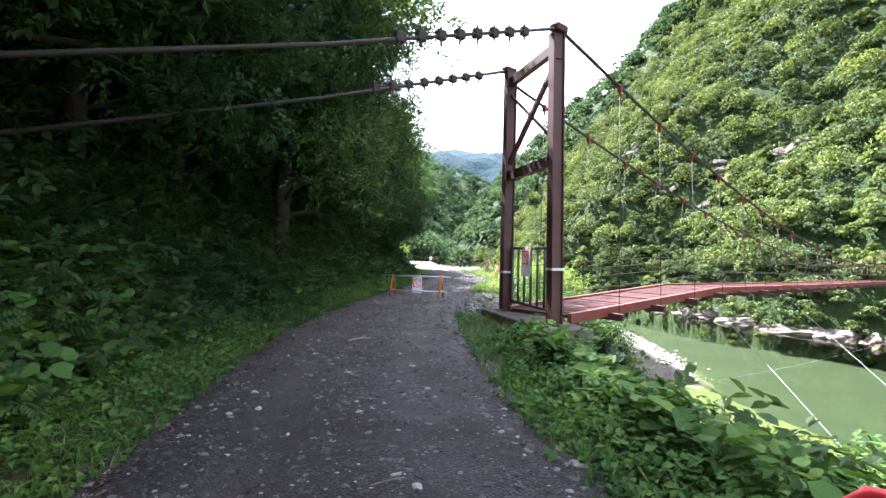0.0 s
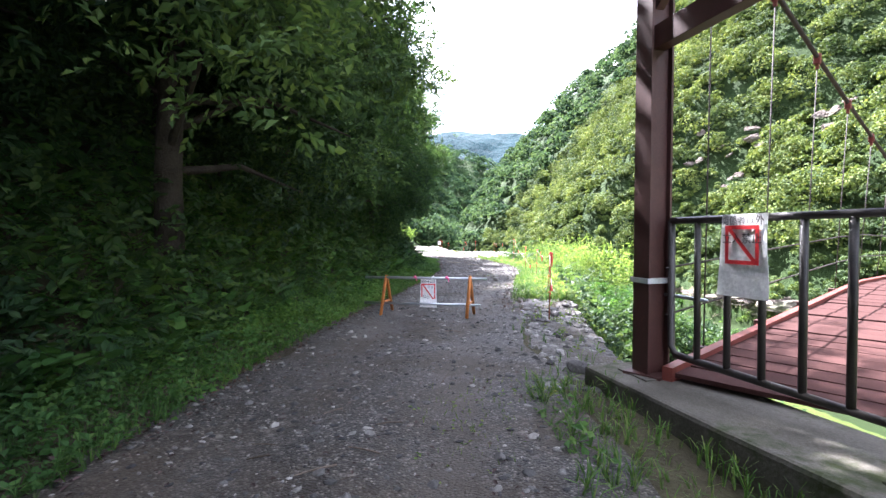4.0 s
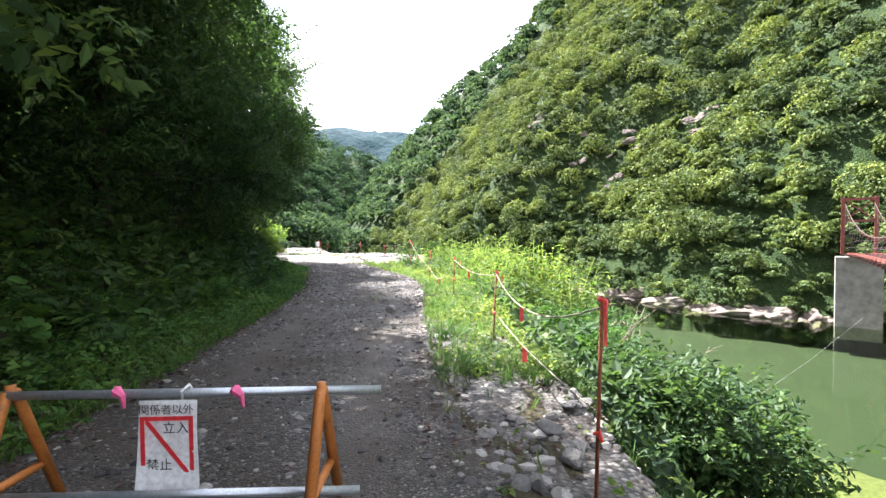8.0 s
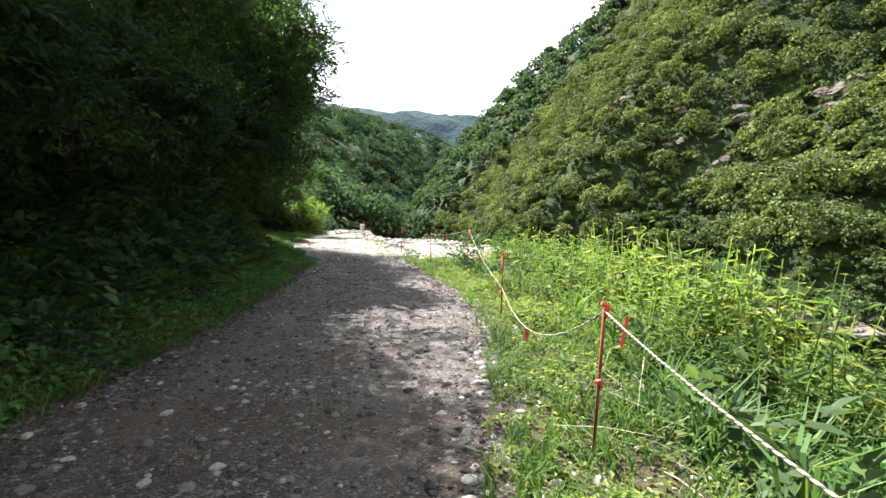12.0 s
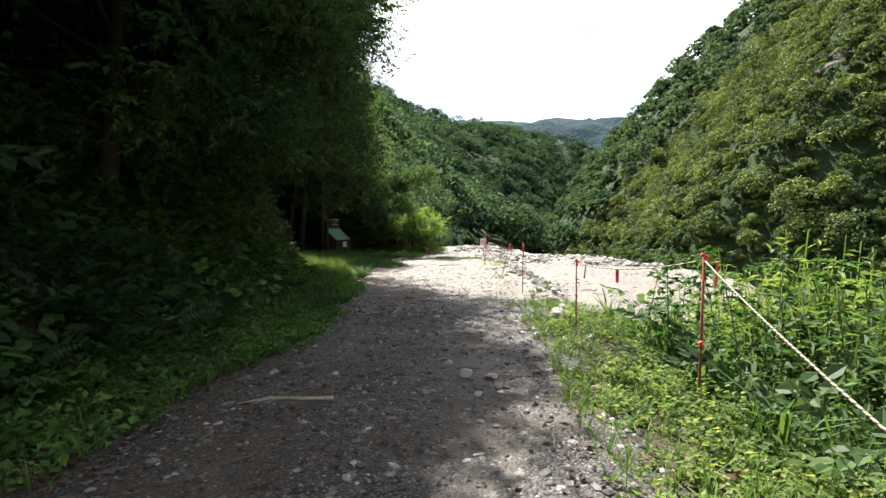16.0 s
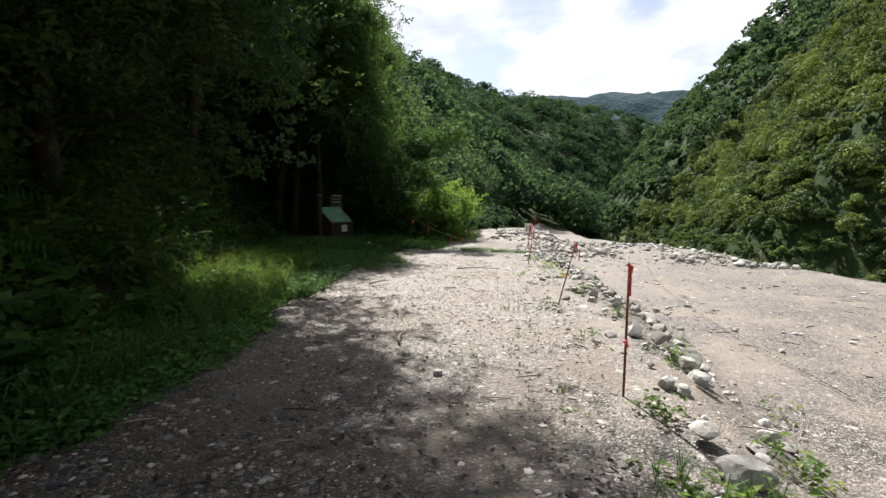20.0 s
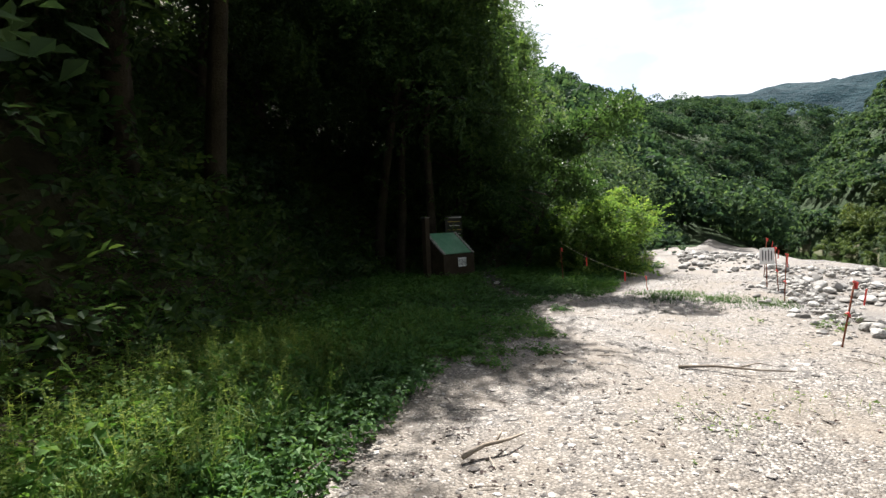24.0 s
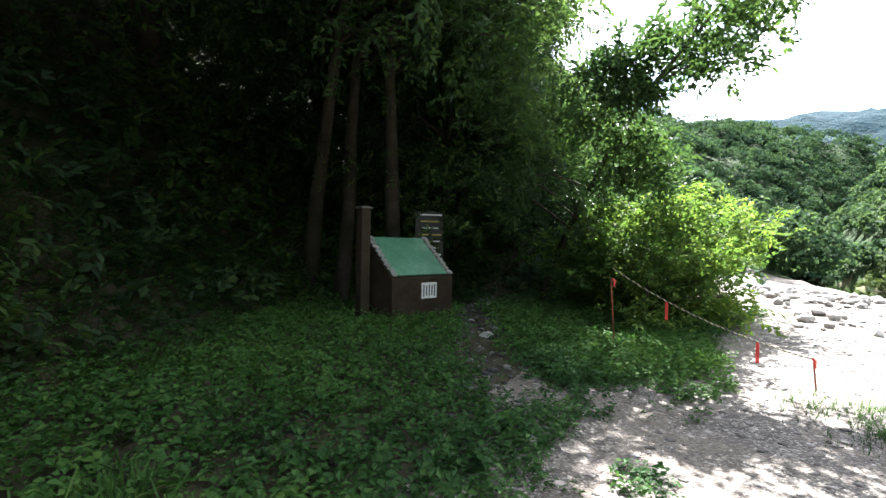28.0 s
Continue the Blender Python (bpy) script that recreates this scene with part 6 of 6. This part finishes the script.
part("back_wall", boxed(1.2, 0, -6.0, 0.5, 1.6, 5.0, 0.02), M_CONC, wall)
part("lintel", boxed(-1.28, 0, -4.2, 0.42, 1.6, 1.4, 0.03), M_CONC, wall)
part("footing", boxed(-0.4, 0, -8.2, 4.4, 3.4, 0.9, 0.05), M_CONC, wall, "water-stained footing")
part("step", boxed(-2.2, 0, -7.55, 1.0, 2.6, 0.5, 0.03), M_CONC, wall)
part("cap", boxed(0, 0, -3.35, 3.3, 2.9, 0.3, 0.03), M_CONC, wall)
for sy in (-1.2, 0, 1.2):
    part("rail_post", tube([(-1.4, sy, -3.2), (-1.4, sy, -2.3)], 0.035, 6), M_REDSTEEL, wall, "red rail post", True)
part("rail", tube([(-1.4, -1.3, -2.3), (-1.4, 1.3, -2.3)], 0.035, 6), M_REDSTEEL, wall, "red top rail", True)

# gate across the bridge entrance
gate = thing("bridge_gate", TL.x + ax.x * 0.22 + D.x * 0.1, TL.y + ax.y * 0.22 + D.y * 0.1, 0.42, math.degrees(math.atan2(ax.y, ax.x)), "dark steel pipe gate closed across the bridge entrance", "gate")
GW, GH = 1.95, 1.28
part("gate_frame", tube([(0, 0, GH), (0, 0, 0.08), (0.06, 0, 0), (GW, 0, 0), (GW, 0, GH), (0, 0, GH)], 0.034, 10), M_BLACK, gate, "", True)
for k in range(1, 6):
    part("upright", tube([(GW * k / 6, 0, 0), (GW * k / 6, 0, GH)], 0.028, 8), M_BLACK, gate, "", True)
part("latch", tube([(-0.15, 0.02, 0.56), (0.42, 0.02, 0.56)], 0.018, 8), M_PIPE, gate, "grey sliding latch bolt", True)


def text_mesh(body, size, mat, parent, m, name="lettering"):
    cu = bpy.data.curves.new("text", "FONT")
    cu.body, cu.size, cu.extrude, cu.align_x, cu.align_y = body, size, 0.0008, "CENTER", "CENTER"
    tmp = bpy.data.objects.new("text", cu)
    scene.collection.objects.link(tmp)
    dg = bpy.context.evaluated_depsgraph_get()
    me = bpy.data.meshes.new_from_object(tmp.evaluated_get(dg))
    bpy.data.objects.remove(tmp)
    me.materials.clear()
    me.materials.append(mat)
    ob = new(name, me)
    ob.parent = parent
    ob.matrix_basis = m
    return ob


def no_entry(name, x, y, z, rz, w, h, label, curl=0.0, one_line=False):
    """A white sheet with a red frame, a red diagonal and black words; it hangs from its top edge."""
    s = thing(name, x, y, z, rz, label, "sign")
    nseg = 10
    vs, fs = [], []
    for k in range(nseg + 1):
        t = k / nseg
        for u in (-0.5, 0.5):
            vs.append((u * w * (1 + 0.10 * t), -curl * t * t - 0.015 * math.sin(t * 5) * (u + 0.6), -h * t))
    for k in range(nseg):
        fs.append((2 * k, 2 * k + 2, 2 * k + 3, 2 * k + 1))
    me = bpy.data.meshes.new("sheet")
    me.from_pydata(vs, [], fs)
    me.materials.append(M_WHITE)
    sh = new("sheet", me)
    sh.parent = s
    so = sh.modifiers.new("thick", "SOLIDIFY")
    so.thickness = 0.004
    f0 = -0.022
    def bar_(x0, z0, x1, z1, t, y_=f0):
        d = Vector((x1 - x0, 0, z1 - z0))
        m = Matrix.Translation(((x0 + x1) / 2, y_, (z0 + z1) / 2)) @ Matrix.Rotation(-math.atan2(d.z, d.x), 4, "Y")
        part("red_bar", boxed(0, 0, 0, d.length + t * 0.9, 0.002, t, 0, m), M_REDINK, s)
    a, b, c, d = (-0.33 * w, 0.33 * w, -0.16 * h, -0.58 * h) if one_line else (-0.42 * w, 0.42 * w, -0.17 * h, -0.74 * h)
    t = 0.075 * w
    bar_(a, c, b, c, t)
    bar_(a, d, b, d, t)
    bar_(a, c, a, d, t, f0 - 0.001)
    bar_(b, c, b, d, t, f0 - 0.001)
    bar_(a + 0.03, c - 0.02, b - 0.03, d + 0.02, t, f0 - 0.002)
    up_ = Matrix.Rotation(radians(90), 4, "X")
    text_mesh("関係者以外", 0.19 * w, M_INK, s, Matrix.Translation((0, f0 - 0.001, -0.085 * h)) @ up_)
    if one_line:
        text_mesh("立入禁止", 0.215 * w, M_INK, s, Matrix.Translation((0, f0 - 0.003, -0.30 * h)) @ up_)
        return s
    text_mesh("立入", 0.23 * w, M_INK, s, Matrix.Translation((0.16 * w, f0 - 0.003, -0.27 * h)) @ up_)
    text_mesh("禁止", 0.23 * w, M_INK, s, Matrix.Translation((-0.14 * w, f0 - 0.003, -0.64 * h)) @ up_)
    return s


gs = gate.matrix_world @ Vector((0.86, -0.06, GH + 0.03))
no_entry("no_entry_sign", gs.x, gs.y, gs.z, math.degrees(math.atan2(ax.y, ax.x)), 0.42, 0.66, "white no-entry sheet with a red slashed frame tied to the gate", 0.03, True)

# ---- barricade across the track ----
bar = thing("pipe_barricade", 0, 0, 0, 0, "orange A-frame stands carrying two grey steel pipes across the track", "barricade")
for xx in (-5.32, -3.60):
    yy = 16.2
    st = part("stand", tube([(xx - 0.02, yy - 0.30, 0.0), (xx, yy - 0.06, 0.66), (xx, yy - 0.03, 0.73), (xx, yy + 0.03, 0.73), (xx, yy + 0.06, 0.66), (xx + 0.02, yy + 0.30, 0.0)], 0.031, 10), M_ORANGE, bar, "rusty orange A-frame stand", True)
    part("tie_bar", tube([(xx, yy - 0.21, 0.25), (xx, yy + 0.21, 0.25)], 0.026, 8), M_ORANGE, st, "", True)
    part("top_hook", tube([(xx, yy, 0.70), (xx, yy, 0.78)], 0.026, 8), M_ORANGE, st, "", True)
part("top_pipe", tube([(-5.75, 16.15, 0.735), (-3.28, 16.27, 0.715)], 0.0245, 12), M_PIPE, bar, "long grey scaffold pipe", True)
part("lower_pipe", tube([(-5.72, 16.02, 0.235), (-3.38, 16.10, 0.225)], 0.0245, 12), M_PIPE, bar, "long grey scaffold pipe", True)
for xx in (-4.70, -4.05):
    part("tape_knot", tube([(xx - 0.035, 16.19, 0.735), (xx - 0.01, 16.165, 0.755), (xx + 0.02, 16.165, 0.725), (xx + 0.035, 16.16, 0.66)], [0.020, 0.030, 0.018, 0.006], 6), M_PINK, bar, "pink tape knot")
part("cord_tie", tube([(-4.37, 16.2, 0.70), (-4.36, 16.17, 0.745), (-4.34, 16.22, 0.77), (-4.33, 16.25, 0.72)], 0.008, 5), M_WHITE, bar)
no_entry("no_entry_sign", -4.43, 16.165, 0.70, 2, 0.31, 0.545, "white no-entry sheet with a red slashed frame hung on the barricade", 0.06)

# ---- stakes with ribbon and rope ----
stakes = [(-2.1, 16.15, 1.25), (-2.2, 20.6, 1.05), (-2.68, 24.87, 1.04), (-3.34, 29.33, 1.03), (-4.34, 34.6, 1.31), (-5.75, 37.27, 1.07), (-7.56, 41.06, 1.14), (-9.2, 44.65, 1.03), (-11.6, 49.8, 0.85), (-12.9, 53.4, 0.95), (-13.3, 54.9, 1.0), (-14.2, 57.6, 1.1)]      # x, y, height of the top
tops = []
for k, (x, y, h) in enumerate(stakes):
    z0 = float(ground_z(x, y))
    h = h - z0
    tilt = [0.03, 0.05, 0.03, 0.0, 0.02, 0.0, 0.01, 0.26, 0.16, 0.05, -0.06, 0.08][k]
    s = thing("marker_stake", x, y, z0, 0, "rusty steel stake with a red ribbon tied at its top", "stake", "marker stakes along the track")
    t = Vector((tilt * h, 0, h))
    part("rod", tube([(-tilt * 0.1, 0, -0.15), t], 0.011, 6), M_RUST, s, "", True)
    part("ribbon_knot", tube([t - Vector((0.02, 0, 0.01)), t + Vector((0.015, 0.005, -0.03)), t + Vector((0.012, -0.01, -0.10))], [0.014, 0.022, 0.012], 6), M_RIBBON, s, "red ribbon knot")
    part("ribbon_tail", boxed(t.x + 0.015, -0.012, t.z - 0.17, 0.018, 0.004, 0.20, 0, Matrix.Rotation(0.06 * (k % 3), 4, "Y")), M_RIBBON, s, "hanging ribbon end")
    m_ = t * (0.42 + 0.05 * (k % 3))
    part("lower_knot", tube([m_ - Vector((0.025, 0, 0)), m_ + Vector((0.0, -0.012, 0.012)), m_ + Vector((0.02, -0.015, -0.04))], [0.010, 0.020, 0.008], 6), M_RIBBON, s, "second red ribbon knot")
    tie = {3: 0.48}.get(k, z0 + h - 0.06)
    tops.append(Vector((x + t.x * 0.5, y, tie)) if k == 3 else Vector((x + t.x, y, tie)))
for a, b in zip(tops[:5], tops[1:6]):
    sag = {0: 0.26, 1: 0.12, 2: 0.40, 3: 0.12, 4: 0.08}[tops.index(a)]
    pts = [a.lerp(b, u) - Vector((0, 0, 4 * sag * u * (1 - u))) for u in np.linspace(0, 1, 12)]
    rp = tagged(new("boundary_rope"), "yellow and black striped rope sagging between the stakes", "rope", "ropes between the stakes")
    part("rope", tube(pts, 0.006, 6), M_ROPE, rp, "", True)
    mid = pts[6]
    part("flag", boxed(mid.x, mid.y, mid.z - 0.08, 0.035, 0.004, 0.15, 0, ), M_RIBBON, rp, "red ribbon flag")

pts = [tops[1] * (1 - u) + tops[0] * u + Vector((0.03, 0, -0.62 - 0.25 * u * (1 - u))) for u in np.linspace(0, 1, 12)]
rp = tagged(new("boundary_rope"), "second striped rope tied low between the first two stakes", "rope", "ropes between the stakes")
part("rope", tube(pts, 0.006, 6), M_ROPE, rp, "", True)
part("flag", boxed(pts[5].x, pts[5].y, pts[5].z - 0.08, 0.05, 0.004, 0.15, 0), M_RIBBON, rp, "red ribbon flag")
wsign = thing("white_notice", -13.6, 55.3, float(ground_z(-13.6, 55.3)), 32, "small white notice board on a stake by the gravel", "sign")
part("post", tube([(0, 0.03, -0.1), (0, 0.03, 0.98)], 0.012, 6), M_RUST, wsign, "", True)
part("panel", boxed(0, 0, 0.76, 0.30, 0.010, 0.38, 0.004), M_WHITE, wsign)
for k in range(4):
    part("printed_bar", boxed(-0.09 + 0.06 * k, -0.008, 0.77, 0.022, 0.003, 0.26 - 0.04 * (k % 2), 0), M_INK, wsign)

# low rope at the end of the clearing
low = [(-18.0, 53.7, 1.05), (-15.75, 53.8, 0.36)]
for x, y, h in low:
    s = thing("marker_stake", x, y, float(ground_z(x, y)) if x < -17 else 0.0, 0, "short rusty stake with a red ribbon at the clearing", "stake", "marker stakes along the track")
    part("rod", tube([(0.03, 0, -0.12), (-0.05 * h, 0, h)], 0.010, 6), M_RUST, s, "", True)
    part("ribbon_knot", tube([(-0.02, -0.01, h), (0.0, -0.01, h - 0.03), (0.01, -0.02, h - 0.11)], [0.012, 0.02, 0.01], 6), M_RIBBON, s, "red ribbon knot")
a, b = Vector((-18.05, 53.7, 1.2)), Vector((-15.77, 53.8, 0.34))
pts = [a.lerp(b, u) - Vector((0, 0, 0.5 * u * (1 - u))) for u in np.linspace(0, 1, 10)]
rp = tagged(new("boundary_rope"), "striped rope drooping to a short stake by the bush", "rope", "ropes between the stakes")
part("rope", tube(pts, 0.008, 6), M_ROPE, rp, "", True)
for k in (3, 7):
    part("flag", boxed(pts[k].x, pts[k].y, pts[k].z - 0.12, 0.035, 0.004, 0.24, 0), M_RIBBON, rp, "red ribbon flag")

# ---- information lectern and signs in the shade ----
lec = thing("information_lectern", -21.38, 52.72, float(ground_z(-21.38, 52.72)) - 0.02, 0, "dark lectern with a sloping green map panel edged with pale stones", "information board")
bm = bmesh.new()
prof = [(-0.42, 0.0), (0.42, 0.0), (0.42, 0.80), (-0.38, 1.46), (-0.42, 1.40)]
w2 = 0.66
va = [bm.verts.new((x_, -w2, z_)) for x_, z_ in prof]
vb = [bm.verts.new((x_, w2, z_)) for x_, z_ in prof]
bm.faces.new(va)
bm.faces.new(vb[::-1])
for k in range(5):
    bm.faces.new((va[k], vb[k], vb[(k + 1) % 5], va[(k + 1) % 5]))
bmesh.ops.recalc_face_normals(bm, faces=bm.faces[:])
part("body", bm, M_DARKWOOD, lec)
tilt_m = Matrix.Translation((0.02, 0, 1.145)) @ Matrix.Rotation(math.atan2(0.66, 0.80), 4, "Y")
part("map_panel", boxed(0, 0, 0.02, 0.98, 1.10, 0.02, 0.004, tilt_m), M_BOARD, lec, "faded green map panel")
for sgn in (-1, 1):
    for k in range(9):
        st = part("edge_stone", stone_mesh("edge_stone", r, 1, 0.5), None, lec)
        st.matrix_basis = tilt_m @ pose(-0.46 + k * 0.115, sgn * 0.61, 0.035, 0, 0, r.uniform(0, 90)) @ Matrix.Diagonal((0.15, 0.12, 0.10, 1))
part("paper_notice", boxed(0.425, 0.12, 0.58, 0.008, 0.34, 0.27, 0.002), M_WHITE, lec, "white paper notice")
for k in range(5):
    part("printed_bar", boxed(0.431, 0.0 + 0.06 * k, 0.58, 0.003, 0.022, 0.20 - 0.03 * (k % 2), 0), M_INK, lec)
sg = thing("guide_sign", -22.8, 54.38, float(ground_z(-22.8, 54.38)) + 0.02, 60, "dark guide sign with rows of pale lettering in the shade", "sign")
part("post", boxed(0, 0.03, 1.0, 0.07, 0.05, 2.2, 0.006), M_DARKWOOD, sg)
part("panel", boxed(0, 0, 1.62, 0.62, 0.03, 1.05, 0.006), M_INK, sg, "black panel")
for k in range(7):
    wd = 0.5 - 0.06 * (k % 3)
    part("lettering_bar", boxed(0.02, -0.018, 2.08 - 0.145 * k, wd, 0.004, 0.03, 0), M_YELLOW if k in (1, 3) else M_WHITE, sg)
wp = thing("wooden_post", -21.35, 51.75, float(ground_z(-21.35, 51.75)) - 0.05, 0, "dark square wooden marker post beside the lectern", "post")
part("shaft", boxed(0, 0, 0.95, 0.17, 0.17, 1.95, 0.015), M_DARKWOOD, wp)
part("top_cap", boxed(0, 0, 1.945, 0.20, 0.20, 0.03, 0.006), M_CONC, wp)

# ---- bare shrub on the slope and leafy stems by the stake ----
r = np.random.default_rng(77)
for x, y, n_, hgt in ((1.1, 25.0, 8, 3.3), (2.2, 24.6, 7, 3.6)):
    z0 = float(ground_z(x, y))
    sh = thing("bare_shrub", x, y, z0 - 0.1, 0, "leaning leafless shrub with pale dry twigs", "shrub", "bare shrubs on the slope")
    for k in range(n_):
        a, ln = r.uniform(-1.6, 1.6), r.uniform(0.7, 1.25)
        out = Vector((math.cos(a) * 0.55, math.sin(a) * 0.55, 0))
        p0 = out * 0.10 + Vector((0, 0, hgt * 0.5))
        p1 = out * 0.35 * ln + Vector((0, 0, hgt * 0.66))
        p2 = out * 0.85 * ln + Vector((r.normal(0, 0.08), 0, hgt * 0.66 + 0.45 * ln))
        p3 = out * 1.5 * ln + Vector((0, r.normal(0, 0.1), hgt * 0.66 + r.uniform(0.5, 1.2) * ln))
        br = part("branch", tube([(0, 0, 0), p0, p1, p2, p3], [0.030 if k == 0 else 0.016, 0.016, 0.013, 0.009, 0.003], 5), M_TWIG, sh, "", True)
        for q in range(6):
            u = r.uniform(0.2, 1.0)
            b0 = p1.lerp(p3, u)
            b1 = b0 + Vector((r.normal(0, 0.16), r.normal(0, 0.16), r.uniform(0.0, 0.22)))
            part("twig", tube([b0, b0.lerp(b1, 0.5) + Vector((0, 0, 0.02)), b1], [0.006, 0.004, 0.002], 4), M_TWIG, br)
stem_leaf = oval_sprig(r, 8, 0.135, 0.058, 0.26)
for x, y, hgt in ((-4.55, 36.3, 1.25), (-4.25, 36.7, 1.15), (-4.8, 37.0, 1.0), (-4.0, 36.2, 1.3), (-3.7, 36.9, 1.1), (-4.4, 37.4, 0.9), (-3.5, 36.0, 1.2), (-3.9, 35.4, 1.1), (-3.2, 35.0, 1.3)):
    z0 = float(ground_z(x, y))
    st = thing("leafy_stem", x, y, z0 - 0.05, r.uniform(0, 360), "tall green stem with long pointed leaves by the stake", "plant", "leafy stems beside the track")
    hh = hgt - z0
    tip = Vector((r.normal(0, 0.12), r.normal(0, 0.12), hh))
    line = [Vector((tip.x * u * u, tip.y * u * u, tip.z * u)) for u in np.linspace(0, 1, 5)]
    part("stem", tube(line, [0.010, 0.009, 0.008, 0.006, 0.004], 5), M_HERBSTEM, st, "", True)
    n = 22
    pos = np.array([np.array(line[0].lerp(tip, u)) for u in np.linspace(0.25, 1, n)])
    v, f = scatter((stem_leaf[0][:24] * np.array([1, 0.8, 1]), stem_leaf[1][:8]), pos, rot_frames(n, 1.6, r), r.uniform(0.7, 1.25, n) * (0.8 if hh < 1.3 else 1.0))
    part("leaves", mesh_np("leaves", v, f, M_HERB), None, st)
    part("top_leaves", mesh_np("top_leaves", *scatter(stem_leaf, np.array([line[-1] - Vector((0, 0, 0.02))] * 3), rot_frames(3, 2.5, r), np.array([0.7, 0.6, 0.65])), M_HERB), None, st)
pts = [Vector((x, y, float(ground_z(x, y)) + 0.03 + h)) for x, y, h in ((-9.6, 57.0, 0.5), (-9.3, 55.2, 0.18), (-8.8, 53.2, 0.05), (-8.3, 51.2, 0.04), (-7.9, 49.6, 0.05), (-6.8, 46.4, 0.03), (-5.6, 43.6, 0.05))]
rp = tagged(new("boundary_rope"), "slack striped rope lying across the pale gravel", "rope", "ropes between the stakes")
part("rope", tube(pts, 0.007, 6), M_ROPE, rp, "", True)

# ---- fallen branches ----
for x, y, rz, n in ((-12.25, 47.95, 20, 1.1), (-13.0, 44.9, 75, 0.6), (-6.1, 31.5, 160, 0.7), (-7.6, 33.4, 210, 0.8), (-3.2, 8.0, 40, 0.4), (-10.2, 41.6, 120, 0.5)):
    br = thing("fallen_branch", x, y, 0.03, rz, "dry grey-brown branch lying on the gravel", "branch", "fallen branches")
    part("stem", tube([(-n / 2, 0, 0), (-n / 6, 0.05 * n, 0.025), (n / 6, 0.0, 0.03), (n / 2, 0.09 * n, 0.015)], [0.020, 0.017, 0.012, 0.006], 6), M_TWIG, br, "", True)
    part("side_twig", tube([(0, 0.02, 0.025), (n * 0.2, 0.16 * n, 0.06), (n * 0.33, 0.2 * n, 0.03)], [0.010, 0.007, 0.003], 5), M_TWIG, br, "", True)

# ---- red handrail at the start ----
hr = thing("red_handrail", 0, 0, 0, 0, "red painted pipe handrail at the edge of the bank", "handrail")
part("rail", tube([(0.93, 1.92, 0.58), (0.95, 1.87, 0.76), (1.0, 1.80, 0.85), (1.1, 1.70, 0.875), (2.4, 0.2, 0.88), (4.4, -2.4, 0.88)], 0.028, 10), M_REDINK, hr, "", True)
for p in ((2.4, 0.2), (4.4, -2.4)):
    part("post", tube([(p[0], p[1], float(ground_z(*p)) - 0.1), (p[0], p[1], 0.86)], 0.028, 10), M_REDINK, hr, "", True)
